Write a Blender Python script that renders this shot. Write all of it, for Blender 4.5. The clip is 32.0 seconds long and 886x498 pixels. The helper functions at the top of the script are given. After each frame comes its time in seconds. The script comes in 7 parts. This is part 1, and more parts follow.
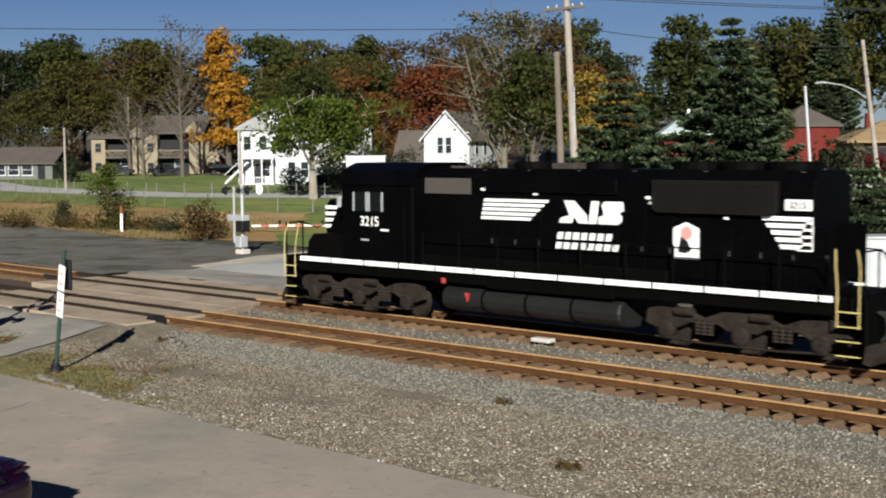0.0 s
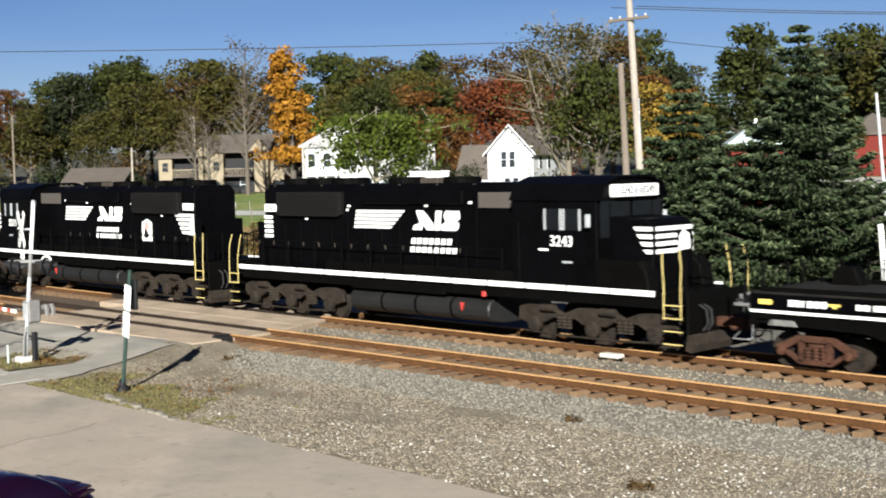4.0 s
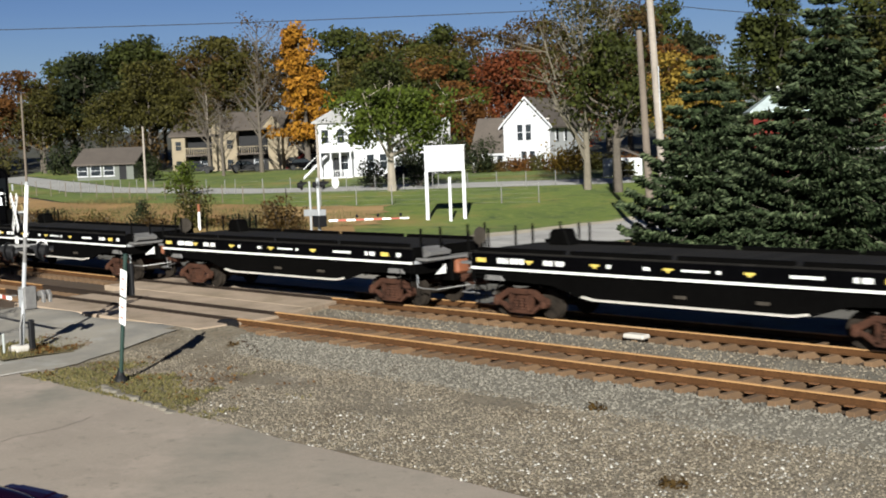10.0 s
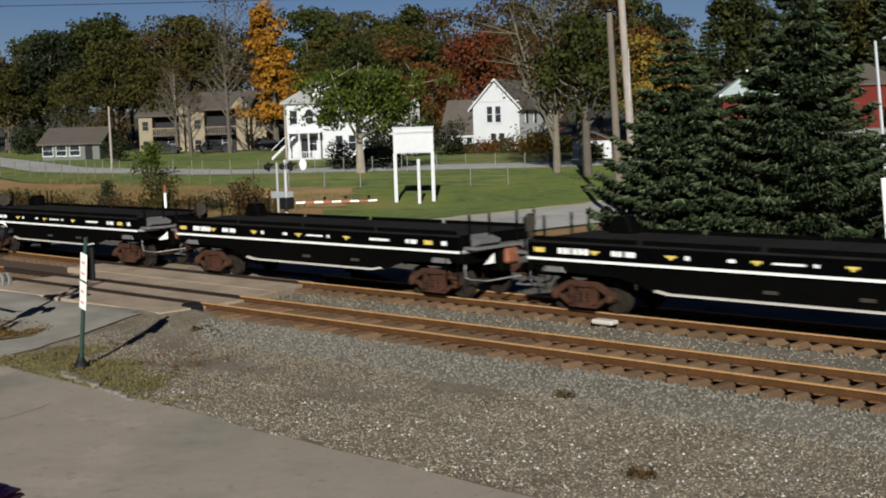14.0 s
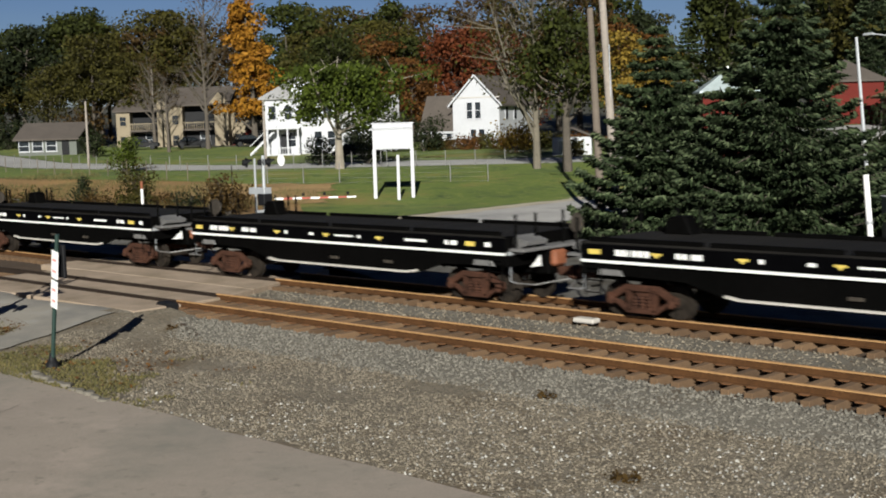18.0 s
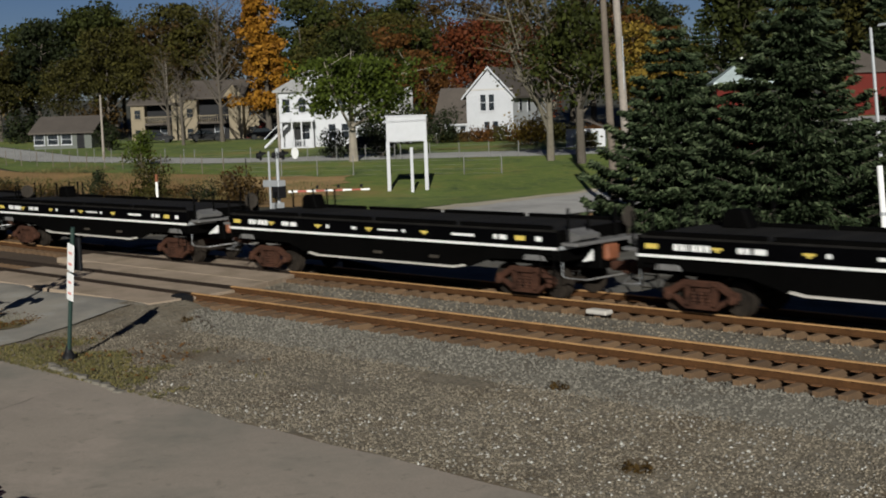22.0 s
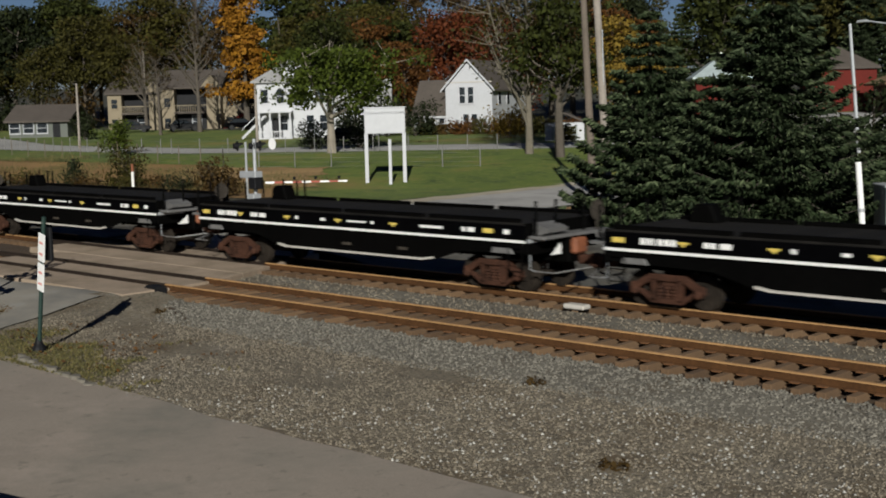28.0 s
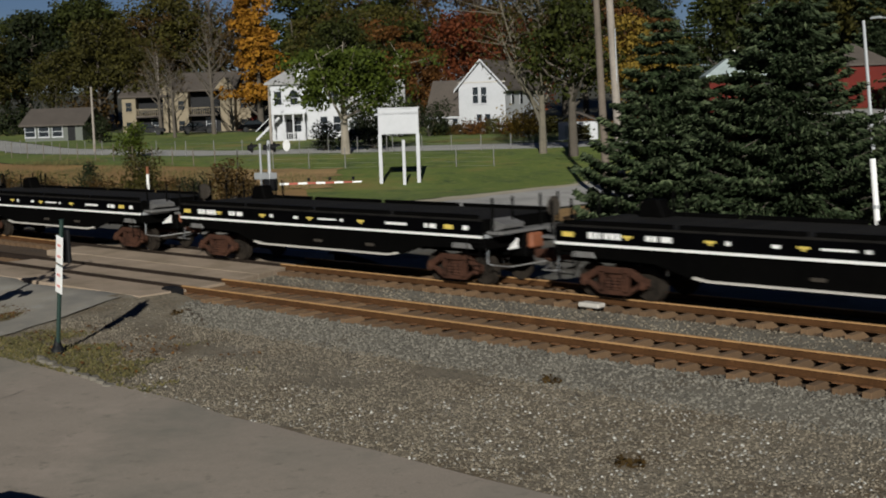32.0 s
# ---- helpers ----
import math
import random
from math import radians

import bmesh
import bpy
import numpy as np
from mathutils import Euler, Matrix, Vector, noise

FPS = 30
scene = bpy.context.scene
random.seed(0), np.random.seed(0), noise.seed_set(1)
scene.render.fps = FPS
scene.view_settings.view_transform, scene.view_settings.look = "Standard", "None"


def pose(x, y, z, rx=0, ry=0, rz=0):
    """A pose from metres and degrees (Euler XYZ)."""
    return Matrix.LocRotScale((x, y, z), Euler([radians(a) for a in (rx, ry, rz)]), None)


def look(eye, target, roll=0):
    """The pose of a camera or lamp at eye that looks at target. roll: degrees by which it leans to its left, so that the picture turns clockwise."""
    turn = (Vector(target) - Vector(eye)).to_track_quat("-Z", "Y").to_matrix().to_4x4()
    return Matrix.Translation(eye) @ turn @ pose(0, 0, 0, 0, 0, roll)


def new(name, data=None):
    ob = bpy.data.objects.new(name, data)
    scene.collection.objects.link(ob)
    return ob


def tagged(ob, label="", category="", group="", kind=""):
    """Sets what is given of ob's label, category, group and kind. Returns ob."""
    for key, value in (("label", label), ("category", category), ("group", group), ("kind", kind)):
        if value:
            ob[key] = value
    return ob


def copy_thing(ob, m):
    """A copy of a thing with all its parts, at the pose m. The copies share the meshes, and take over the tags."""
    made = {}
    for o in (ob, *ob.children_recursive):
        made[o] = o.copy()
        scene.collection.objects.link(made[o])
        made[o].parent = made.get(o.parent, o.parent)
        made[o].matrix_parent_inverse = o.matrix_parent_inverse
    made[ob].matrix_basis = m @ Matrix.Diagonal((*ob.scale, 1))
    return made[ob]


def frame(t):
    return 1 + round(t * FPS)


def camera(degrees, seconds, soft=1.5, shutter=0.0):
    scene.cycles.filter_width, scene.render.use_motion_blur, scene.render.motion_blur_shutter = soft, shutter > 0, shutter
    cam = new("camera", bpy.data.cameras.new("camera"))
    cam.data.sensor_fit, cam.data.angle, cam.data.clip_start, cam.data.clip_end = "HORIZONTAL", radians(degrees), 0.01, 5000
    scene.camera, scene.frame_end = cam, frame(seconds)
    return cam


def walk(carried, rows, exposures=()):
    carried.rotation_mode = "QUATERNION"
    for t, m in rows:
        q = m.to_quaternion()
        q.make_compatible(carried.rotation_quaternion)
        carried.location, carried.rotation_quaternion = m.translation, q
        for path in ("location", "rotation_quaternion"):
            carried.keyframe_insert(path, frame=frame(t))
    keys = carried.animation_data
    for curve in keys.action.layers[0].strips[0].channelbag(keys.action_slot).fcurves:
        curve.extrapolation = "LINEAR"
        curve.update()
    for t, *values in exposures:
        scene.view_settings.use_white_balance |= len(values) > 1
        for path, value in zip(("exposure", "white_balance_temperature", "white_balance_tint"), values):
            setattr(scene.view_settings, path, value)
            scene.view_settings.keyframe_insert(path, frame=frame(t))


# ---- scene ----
cam = camera(38.42, 32.0, soft=1.9, shutter=0.5)
PATH = [
    (0, (21.985, -23.557, 4.948), (15.231, -16.222, 4.195), -0.31),
    (0.5, (21.887, -23.489, 4.951), (14.999, -16.280, 4.185), -0.09),
    (1, (21.922, -23.527, 4.967), (14.958, -16.390, 4.214), -0.33),
    (1.5, (21.993, -23.655, 4.994), (14.932, -16.611, 4.267), -0.33),
    (2, (21.793, -23.356, 4.971), (14.863, -16.176, 4.317), -0.46),
    (2.5, (21.439, -22.899, 4.927), (14.677, -15.565, 4.227), -0.53),
    (4.5, (21.849, -23.521, 4.955), (14.573, -16.687, 4.367), -1.29),
    (5, (21.939, -23.691, 4.981), (14.493, -17.040, 4.417), -1.38),
    (5.5, (21.038, -22.740, 4.970), (13.268, -16.476, 4.345), -2.35),
    (6, (20.687, -22.370, 4.965), (12.801, -16.266, 4.221), -2.76),
    (6.5, (20.346, -21.967, 4.924), (12.469, -15.875, 4.014), -3.65),
    (7, (20.237, -21.861, 4.909), (12.338, -15.807, 3.931), -2.93),
    (7.5, (20.566, -22.251, 4.951), (12.586, -16.298, 4.011), -2.84),
    (8, (20.627, -22.296, 4.982), (12.682, -16.295, 4.051), -2.67),
    (8.5, (20.219, -21.788, 4.884), (12.459, -15.564, 3.860), -2.47),
    (9, (20.115, -21.526, 4.836), (12.941, -14.605, 4.031), -1.79),
    (9.5, (20.428, -21.840, 4.852), (13.303, -14.869, 4.047), -1.93),
    (10, (20.504, -21.959, 4.889), (13.289, -15.084, 4.065), -2.16),
    (10.5, (20.350, -21.786, 4.878), (13.176, -14.862, 4.107), -2.60),
    (11, (20.260, -21.697, 4.883), (13.050, -14.828, 3.968), -2.25),
    (11.5, (20.265, -21.719, 4.903), (13.103, -14.806, 3.949), -1.82),
    (12, (20.330, -21.785, 4.919), (13.173, -14.862, 3.995), -1.64),
    (12.5, (20.231, -21.626, 4.898), (13.166, -14.610, 3.972), -1.67),
    (13, (20.177, -21.597, 4.896), (13.106, -14.592, 3.933), -1.57),
    (13.5, (20.251, -21.645, 4.911), (13.194, -14.628, 3.929), -1.73),
    (15.5, (20.203, -21.578, 4.928), (13.195, -14.510, 3.964), -1.77),
    (16, (20.180, -21.560, 4.920), (13.174, -14.490, 3.957), -1.80),
    (16.5, (20.180, -21.572, 4.922), (13.154, -14.521, 3.957), -1.95),
    (17, (20.206, -21.591, 4.938), (13.209, -14.505, 4.023), -2.08),
    (17.5, (20.081, -21.453, 4.917), (13.117, -14.339, 3.970), -1.86),
    (18, (19.909, -21.286, 4.904), (12.984, -14.143, 3.892), -1.70),
    (18.5, (19.918, -21.273, 4.908), (13.002, -14.124, 3.875), -1.76),
    (19, (19.847, -21.204, 4.908), (12.938, -14.052, 3.852), -1.66),
    (19.5, (19.846, -21.204, 4.902), (12.921, -14.067, 3.846), -1.78),
    (20, (19.769, -21.117, 4.898), (12.840, -13.984, 3.846), -1.57),
    (20.5, (19.896, -21.239, 4.908), (12.967, -14.105, 3.862), -1.36),
    (21, (19.937, -21.266, 4.916), (12.968, -14.176, 3.837), -1.39),
    (21.5, (19.977, -21.316, 4.919), (12.995, -14.231, 3.896), -1.84),
    (22, (20.014, -21.352, 4.911), (13.012, -14.293, 3.842), -1.90),
    (22.5, (20.015, -21.376, 4.903), (13.020, -14.323, 3.757), -1.75),
    (23, (20.035, -21.359, 4.904), (13.091, -14.277, 3.632), -1.14),
    (23.5, (19.864, -21.185, 4.890), (12.932, -14.075, 3.708), -1.10),
    (24, (20.187, -21.417, 4.923), (13.410, -14.131, 3.935), -1.28),
    (24.5, (20.397, -21.653, 4.965), (13.497, -14.494, 3.896), -1.79),
    (26.5, (19.979, -21.276, 4.902), (13.068, -14.141, 3.741), -1.17),
    (27, (19.878, -21.174, 4.878), (12.984, -14.022, 3.721), -1.19),
    (27.5, (19.792, -21.080, 4.880), (12.925, -13.892, 3.794), -1.26),
    (28, (19.827, -21.126, 4.886), (12.953, -13.953, 3.755), -1.32),
    (28.5, (19.902, -21.204, 4.886), (12.962, -14.082, 3.835), -2.06),
    (29, (19.929, -21.209, 4.893), (13.029, -14.051, 3.820), -2.06),
    (29.5, (19.846, -21.151, 4.869), (12.940, -14.008, 3.736), -1.84),
    (30, (19.815, -21.148, 4.879), (12.883, -14.036, 3.714), -1.60),
    (30.5, (19.848, -21.156, 4.876), (12.938, -14.023, 3.710), -1.54),
    (31, (19.858, -21.164, 4.872), (12.963, -14.011, 3.734), -1.53),
    (31.5, (19.886, -21.193, 4.889), (12.975, -14.052, 3.769), -1.64),
    (32, (19.896, -21.223, 4.884), (12.941, -14.126, 3.758), -1.81),
]
EXPOSURE = [(0, 0.87), (2, 1.27), (4.5, 1.52), (5.5, 1.32), (7, 0.79), (8, 0.87), (9, 0.85), (10, 1.07), (11, 0.89), (12, 0.49), (13, 0.52), (15.5, 0.36), (16, 0.34), (17, 0.52), (18, 0.66), (19, 0.18), (24, 0.12), (32, 0.04)]
walk(cam, [(t, look(eye, target, roll)) for t, eye, target, roll in PATH], EXPOSURE)

# ---- light: low autumn sun from behind the camera ----
SUN_ELEV, SUN_X, SUN_Y = radians(23), 0.676, -0.737
world = bpy.data.worlds.new("sky")
scene.world = world
world.use_nodes = True
wn = world.node_tree.nodes
sky = wn.new("ShaderNodeTexSky")
sky.sky_type, sky.sun_disc = "NISHITA", False
sky.sun_elevation, sky.sun_rotation = SUN_ELEV, math.atan2(SUN_X, SUN_Y)
sky.air_density, sky.dust_density, sky.ozone_density = 1.0, 0.0, 5.0
wn["Background"].inputs["Strength"].default_value = 0.029
# a clear autumn sky: pale towards the horizon, deep blue overhead, with thin streaks of high cloud
up = wn.new("ShaderNodeTexCoord")
height_of = wn.new("ShaderNodeSeparateXYZ")
fade = wn.new("ShaderNodeMapRange")
fade.interpolation_type = "SMOOTHSTEP"
fade.inputs["From Min"].default_value, fade.inputs["From Max"].default_value = -0.02, 0.42
hue = wn.new("ShaderNodeMix")
hue.data_type = "RGBA"
hue.inputs["A"].default_value, hue.inputs["B"].default_value = (0.79, 0.81, 1.06, 1), (0.12, 0.20, 0.40, 1)
stretch = wn.new("ShaderNodeMapping")
stretch.inputs["Scale"].default_value = (1.2, 1.2, 9.0)
streak = wn.new("ShaderNodeTexNoise")
streak.inputs["Scale"].default_value, streak.inputs["Detail"].default_value = 2.2, 6.0
thin = wn.new("ShaderNodeMapRange")
thin.inputs["From Min"].default_value, thin.inputs["From Max"].default_value = 0.45, 0.8
thin.inputs["To Max"].default_value = 0.3
veil = wn.new("ShaderNodeMix")
veil.data_type = "RGBA"
veil.inputs["B"].default_value = (0.9, 0.9, 0.95, 1)
deep = wn.new("ShaderNodeMix")
deep.data_type, deep.blend_type = "RGBA", "MULTIPLY"
deep.inputs["Factor"].default_value = 1.0
wl = world.node_tree.links
wl.new(up.outputs["Generated"], height_of.inputs[0])
wl.new(height_of.outputs["Z"], fade.inputs["Value"])
wl.new(fade.outputs[0], hue.inputs["Factor"])
wl.new(up.outputs["Generated"], stretch.inputs["Vector"])
wl.new(stretch.outputs[0], streak.inputs["Vector"])
wl.new(streak.outputs["Fac"], thin.inputs["Value"])
wl.new(thin.outputs[0], veil.inputs["Factor"])
wl.new(hue.outputs["Result"], veil.inputs["A"])
wl.new(sky.outputs[0], deep.inputs["A"])
wl.new(veil.outputs["Result"], deep.inputs["B"])
wl.new(deep.outputs["Result"], wn["Background"].inputs["Color"])
sun = new("sun", bpy.data.lights.new("sun", "SUN"))
sun.data.energy, sun.data.angle, sun.data.color = 5.0, radians(0.5), (0.97, 0.965, 0.90)
c_e = math.cos(SUN_ELEV)
sun.matrix_world = look((SUN_X * c_e * 60, SUN_Y * c_e * 60, math.sin(SUN_ELEV) * 60), (0, 0, 0))


# ---- materials ----
def mat(name, base, rough=0.7, metal=0.0, vary=0.25, grain=8.0, blotch=0.6, bump=0.15, tint=None, rand=0.0, island=0.0, fine=0.0,
        spec=0.5, trans=0.0, patch=None):
    """A surface with grain and blotches at real size; rand and island vary it from piece to piece."""
    m = bpy.data.materials.new(name)
    m.use_nodes = True
    n, l = m.node_tree.nodes, m.node_tree.links
    b = n["Principled BSDF"]
    b.inputs["Roughness"].default_value, b.inputs["Metallic"].default_value = rough, metal
    b.inputs["Specular IOR Level"].default_value = spec
    co = n.new("ShaderNodeTexCoord")
    fac = []
    for scale, detail in ((grain, 6.0), (blotch, 3.0)):
        tex = n.new("ShaderNodeTexNoise")
        tex.inputs["Scale"].default_value, tex.inputs["Detail"].default_value = scale, detail
        tex.inputs["Roughness"].default_value = 0.65
        l.new(co.outputs["Object"], tex.inputs["Vector"])
        fac.append(tex.outputs["Fac"])
    mixv = n.new("ShaderNodeMath")
    mixv.operation = "ADD"
    l.new(fac[0], mixv.inputs[0])
    l.new(fac[1], mixv.inputs[1])
    last = mixv.outputs[0]
    top = 2.0
    for on, kind in ((rand, "obj"), (island, "isl")):
        if on:
            src = n.new("ShaderNodeObjectInfo").outputs["Random"] if kind == "obj" else n.new("ShaderNodeNewGeometry").outputs["Random Per Island"]
            mul = n.new("ShaderNodeMath")
            mul.operation = "MULTIPLY_ADD"
            l.new(src, mul.inputs[0])
            mul.inputs[1].default_value = on * 2
            l.new(last, mul.inputs[2])
            last, top = mul.outputs[0], top + on * 2
    ramp = n.new("ShaderNodeMapRange")
    ramp.inputs["From Min"].default_value, ramp.inputs["From Max"].default_value = 0.55, top - 0.55
    l.new(last, ramp.inputs["Value"])
    mix = n.new("ShaderNodeMix")
    mix.data_type = "RGBA"
    dark = [c * (1 - vary) for c in base]
    light = list(tint) if tint else [min(1, c * (1 + vary)) for c in base]
    mix.inputs["A"].default_value, mix.inputs["B"].default_value = (*dark, 1), (*light, 1)
    l.new(ramp.outputs[0], mix.inputs["Factor"])
    colour = mix.outputs["Result"]
    for tone, scale, lo, hi in patch or ():
        tex = n.new("ShaderNodeTexNoise")
        tex.inputs["Scale"].default_value, tex.inputs["Detail"].default_value = scale, 6.0
        tex.inputs["Roughness"].default_value = 0.7
        l.new(co.outputs["Object"], tex.inputs["Vector"])
        cut = n.new("ShaderNodeMapRange")
        cut.inputs["From Min"].default_value, cut.inputs["From Max"].default_value = lo, hi
        l.new(tex.outputs["Fac"], cut.inputs["Value"])
        over = n.new("ShaderNodeMix")
        over.data_type = "RGBA"
        over.inputs["B"].default_value = (*tone, 1)
        l.new(cut.outputs[0], over.inputs["Factor"])
        l.new(colour, over.inputs["A"])
        colour = over.outputs["Result"]
    l.new(colour, b.inputs["Base Color"])
    if bump:
        bp = n.new("ShaderNodeBump")
        bp.inputs["Strength"].default_value, bp.inputs["Distance"].default_value = bump, 0.02
        l.new(fac[0], bp.inputs["Height"])
        l.new(bp.outputs[0], b.inputs["Normal"])
    if trans:
        tr = n.new("ShaderNodeBsdfTranslucent")
        l.new(mix.outputs["Result"], tr.inputs["Color"])
        ms = n.new("ShaderNodeMixShader")
        ms.inputs[0].default_value = trans
        l.new(b.outputs[0], ms.inputs[1])
        l.new(tr.outputs[0], ms.inputs[2])
        l.new(ms.outputs[0], n["Material Output"].inputs["Surface"])
    return m


M = {}
M["gravel"] = mat("gravel", (0.135, 0.112, 0.078), 0.95, vary=0.5, grain=16, blotch=0.28, bump=0.8, tint=(0.27, 0.222, 0.155), patch=(((0.105, 0.074, 0.040), 0.3, 0.48, 0.62), ((0.235, 0.21, 0.17), 0.22, 0.54, 0.7), ((0.075, 0.06, 0.04), 9.0, 0.5, 0.6), ((0.33, 0.295, 0.24), 13.0, 0.59, 0.66)))
M["stones"] = mat("stones", (0.085, 0.07, 0.05), 0.9, vary=0.6, grain=20, blotch=1, bump=0.2, tint=(0.245, 0.205, 0.15), island=2.2)
M["palestone"] = mat("palestone", (0.221, 0.208, 0.178), 0.85, vary=0.4, grain=20, blotch=1, bump=0.2, tint=(0.527, 0.51, 0.468), island=1.6)
# brown stain, made darker still for the shade between the sleepers
M["ballast"] = mat("ballast", (0.0425, 0.0229, 0.0102), 0.95, vary=0.6, grain=16, blotch=0.5, bump=0.7, tint=(0.0892, 0.051, 0.0229), patch=(((0.0238, 0.0136, 0.0068), 0.5, 0.55, 0.75),))
M["asphalt"] = mat("asphalt", (0.280, 0.234, 0.190), 0.9, vary=0.3, grain=34, blotch=0.22, bump=0.3, patch=(((0.175, 0.16, 0.13), 0.11, 0.47, 0.62), ((0.345, 0.282, 0.233), 0.35, 0.54, 0.7), ((0.2, 0.173, 0.138), 2.6, 0.57, 0.66)))
M["road"] = mat("road", (0.244, 0.221, 0.184), 0.9, vary=0.28, grain=26, blotch=0.3, bump=0.25, patch=(((0.143, 0.137, 0.124), 0.2, 0.46, 0.66), ((0.277, 0.27, 0.247), 0.6, 0.56, 0.72)))
M["road_far"] = mat("road_far", (0.304, 0.296, 0.28), 0.9, vary=0.2, grain=6, blotch=0.15, bump=0.1)
M["panel"] = mat("panel", (0.305, 0.232, 0.168), 0.9, vary=0.35, grain=20, blotch=0.5, bump=0.3, patch=(((0.179, 0.134, 0.0851), 0.6, 0.46, 0.72),))
M["lawn"] = mat("lawn", (0.058, 0.112, 0.007), 0.95, vary=0.45, grain=5, blotch=0.1, bump=0.5, tint=(0.15, 0.195, 0.018), patch=(((0.20, 0.125, 0.035), 0.10, 0.52, 0.70), ((0.03, 0.058, 0.005), 0.35, 0.50, 0.68), ((0.14, 0.165, 0.026), 1.6, 0.52, 0.65)))
M["side_road"] = mat("side_road", (0.35, 0.335, 0.315), 0.9, vary=0.25, grain=8, blotch=0.3, bump=0.2, patch=(((0.23, 0.223, 0.215), 0.25, 0.50, 0.66), ((0.38, 0.37, 0.35), 0.9, 0.56, 0.72)))
M["sand"] = mat("sand", (0.38, 0.33, 0.25), 0.95, vary=0.35, grain=10, blotch=0.6, bump=0.4)
M["verge"] = mat("verge", (0.072, 0.068, 0.024), 0.95, vary=0.5, grain=6, blotch=0.7, bump=0.6, tint=(0.176, 0.128, 0.048))
M["darkrail"] = mat("darkrail", (0.022, 0.015, 0.011), 0.7, vary=0.4, grain=12, blotch=1, bump=0.1, spec=0.2)
M["worn"] = mat("worn", (0.30, 0.175, 0.062), 0.95, vary=0.45, grain=5, blotch=0.4, bump=0.5, tint=(0.38, 0.24, 0.095), patch=(((0.14, 0.12, 0.03), 0.45, 0.54, 0.68),))
M["dry"] = mat("dry", (0.235, 0.128, 0.036), 0.95, vary=0.5, grain=4, blotch=0.12, bump=0.6, tint=(0.35, 0.205, 0.066), patch=(((0.12, 0.08, 0.022), 0.25, 0.58, 0.72),))
M["soil"] = mat("soil", (0.032, 0.03, 0.016), 0.95, vary=0.5, grain=6, blotch=0.2, bump=0.6)
M["tuft"] = mat("tuft", (0.04, 0.0528, 0.0128), 0.95, vary=0.4, tint=(0.168, 0.132, 0.044), island=1.5, bump=0)
M["rust"] = mat("rust", (0.128, 0.054, 0.017), 0.85, vary=0.4, grain=18, blotch=2, bump=0.3)
M["railside"] = mat("railside", (0.066, 0.029, 0.010), 0.9, vary=0.45, grain=18, blotch=2, bump=0.3, spec=0.2)
M["railhead"] = mat("railhead", (0.40, 0.225, 0.095), 0.6, 0.1, vary=0.3, grain=20, blotch=2, bump=0.1)
M["tie"] = mat("tie", (0.085, 0.046, 0.022), 0.9, vary=0.5, grain=22, blotch=2, bump=0.5, tint=(0.205, 0.122, 0.062), rand=0.4)
M["black"] = mat("black", (0.0014, 0.0014, 0.0017), 0.38, vary=0.5, grain=7, blotch=0.8, bump=0.03, spec=0.025)
M["blackm"] = mat("blackm", (0.0019, 0.0018, 0.0017), 0.6, vary=0.5, grain=9, blotch=1, bump=0.08, spec=0.025)
M["grime"] = mat("grime", (0.04, 0.033, 0.026), 0.8, vary=0.5, grain=12, blotch=2, bump=0.25, spec=0.2)
M["white"] = mat("white", (0.75, 0.74, 0.72), 0.55, vary=0.12, grain=10, blotch=1.5, bump=0.05)
M["yellow"] = mat("yellow", (0.6, 0.45, 0.1), 0.5, vary=0.25, grain=10, blotch=1.5, bump=0.05)
M["red"] = mat("red", (0.33, 0.03, 0.025), 0.5, vary=0.2, grain=8, blotch=1, bump=0.05)
M["dullred"] = mat("dullred", (0.30, 0.06, 0.035), 0.6, vary=0.3, grain=8, blotch=1, bump=0.05)
M["orange"] = mat("orange", (0.19, 0.062, 0.026), 0.7, vary=0.35, grain=8, blotch=2, bump=0.15)
M["screen"] = mat("screen", (0.05, 0.042, 0.036), 0.8, vary=0.2, grain=30, blotch=1, bump=0.2)
M["truckrust"] = mat("truckrust", (0.024, 0.0102, 0.006), 0.85, vary=0.6, grain=9, blotch=1.6, bump=0.3, tint=(0.08, 0.033, 0.019), spec=0.2)
M["steel"] = mat("steel", (0.30, 0.29, 0.28), 0.5, 0.7, vary=0.25, grain=14, blotch=2, bump=0.1)
M["grey"] = mat("grey", (0.36, 0.37, 0.38), 0.55, 0.3, vary=0.15, grain=10, blotch=1, bump=0.08)
M["dullsteel"] = mat("dullsteel", (0.16, 0.155, 0.15), 0.6, 0.3, vary=0.4, grain=10, blotch=2, bump=0.15)
M["cabglass"] = mat("cabglass", (0.006, 0.007, 0.008), 0.25, vary=0.2, grain=2, blotch=0.5, bump=0, spec=0.06)
M["radscreen"] = mat("radscreen", (0.0039, 0.00338, 0.00299), 0.8, vary=0.35, grain=24, blotch=1, bump=0.2, spec=0.15)
M["tank"] = mat("tank", (0.008, 0.0078, 0.0078), 0.55, vary=0.5, grain=8, blotch=0.8, bump=0.08, spec=0.35)
M["undergear"] = mat("undergear", (0.00648, 0.00504, 0.00396), 0.85, vary=0.6, grain=9, blotch=1.6, bump=0.35, tint=(0.0331, 0.0252, 0.0187), spec=0.15)
M["glass"] = mat("glass", (0.02, 0.024, 0.028), 0.06, vary=0.2, grain=2, blotch=0.5, bump=0, spec=0.8)
M["deck"] = mat("deck", (0.009, 0.008, 0.007), 0.85, vary=0.5, grain=12, blotch=1, bump=0.3, rand=0.6, spec=0.15)
M["siding"] = mat("siding", (0.43, 0.432, 0.448), 0.6, vary=0.1, grain=4, blotch=0.4, bump=0.05)
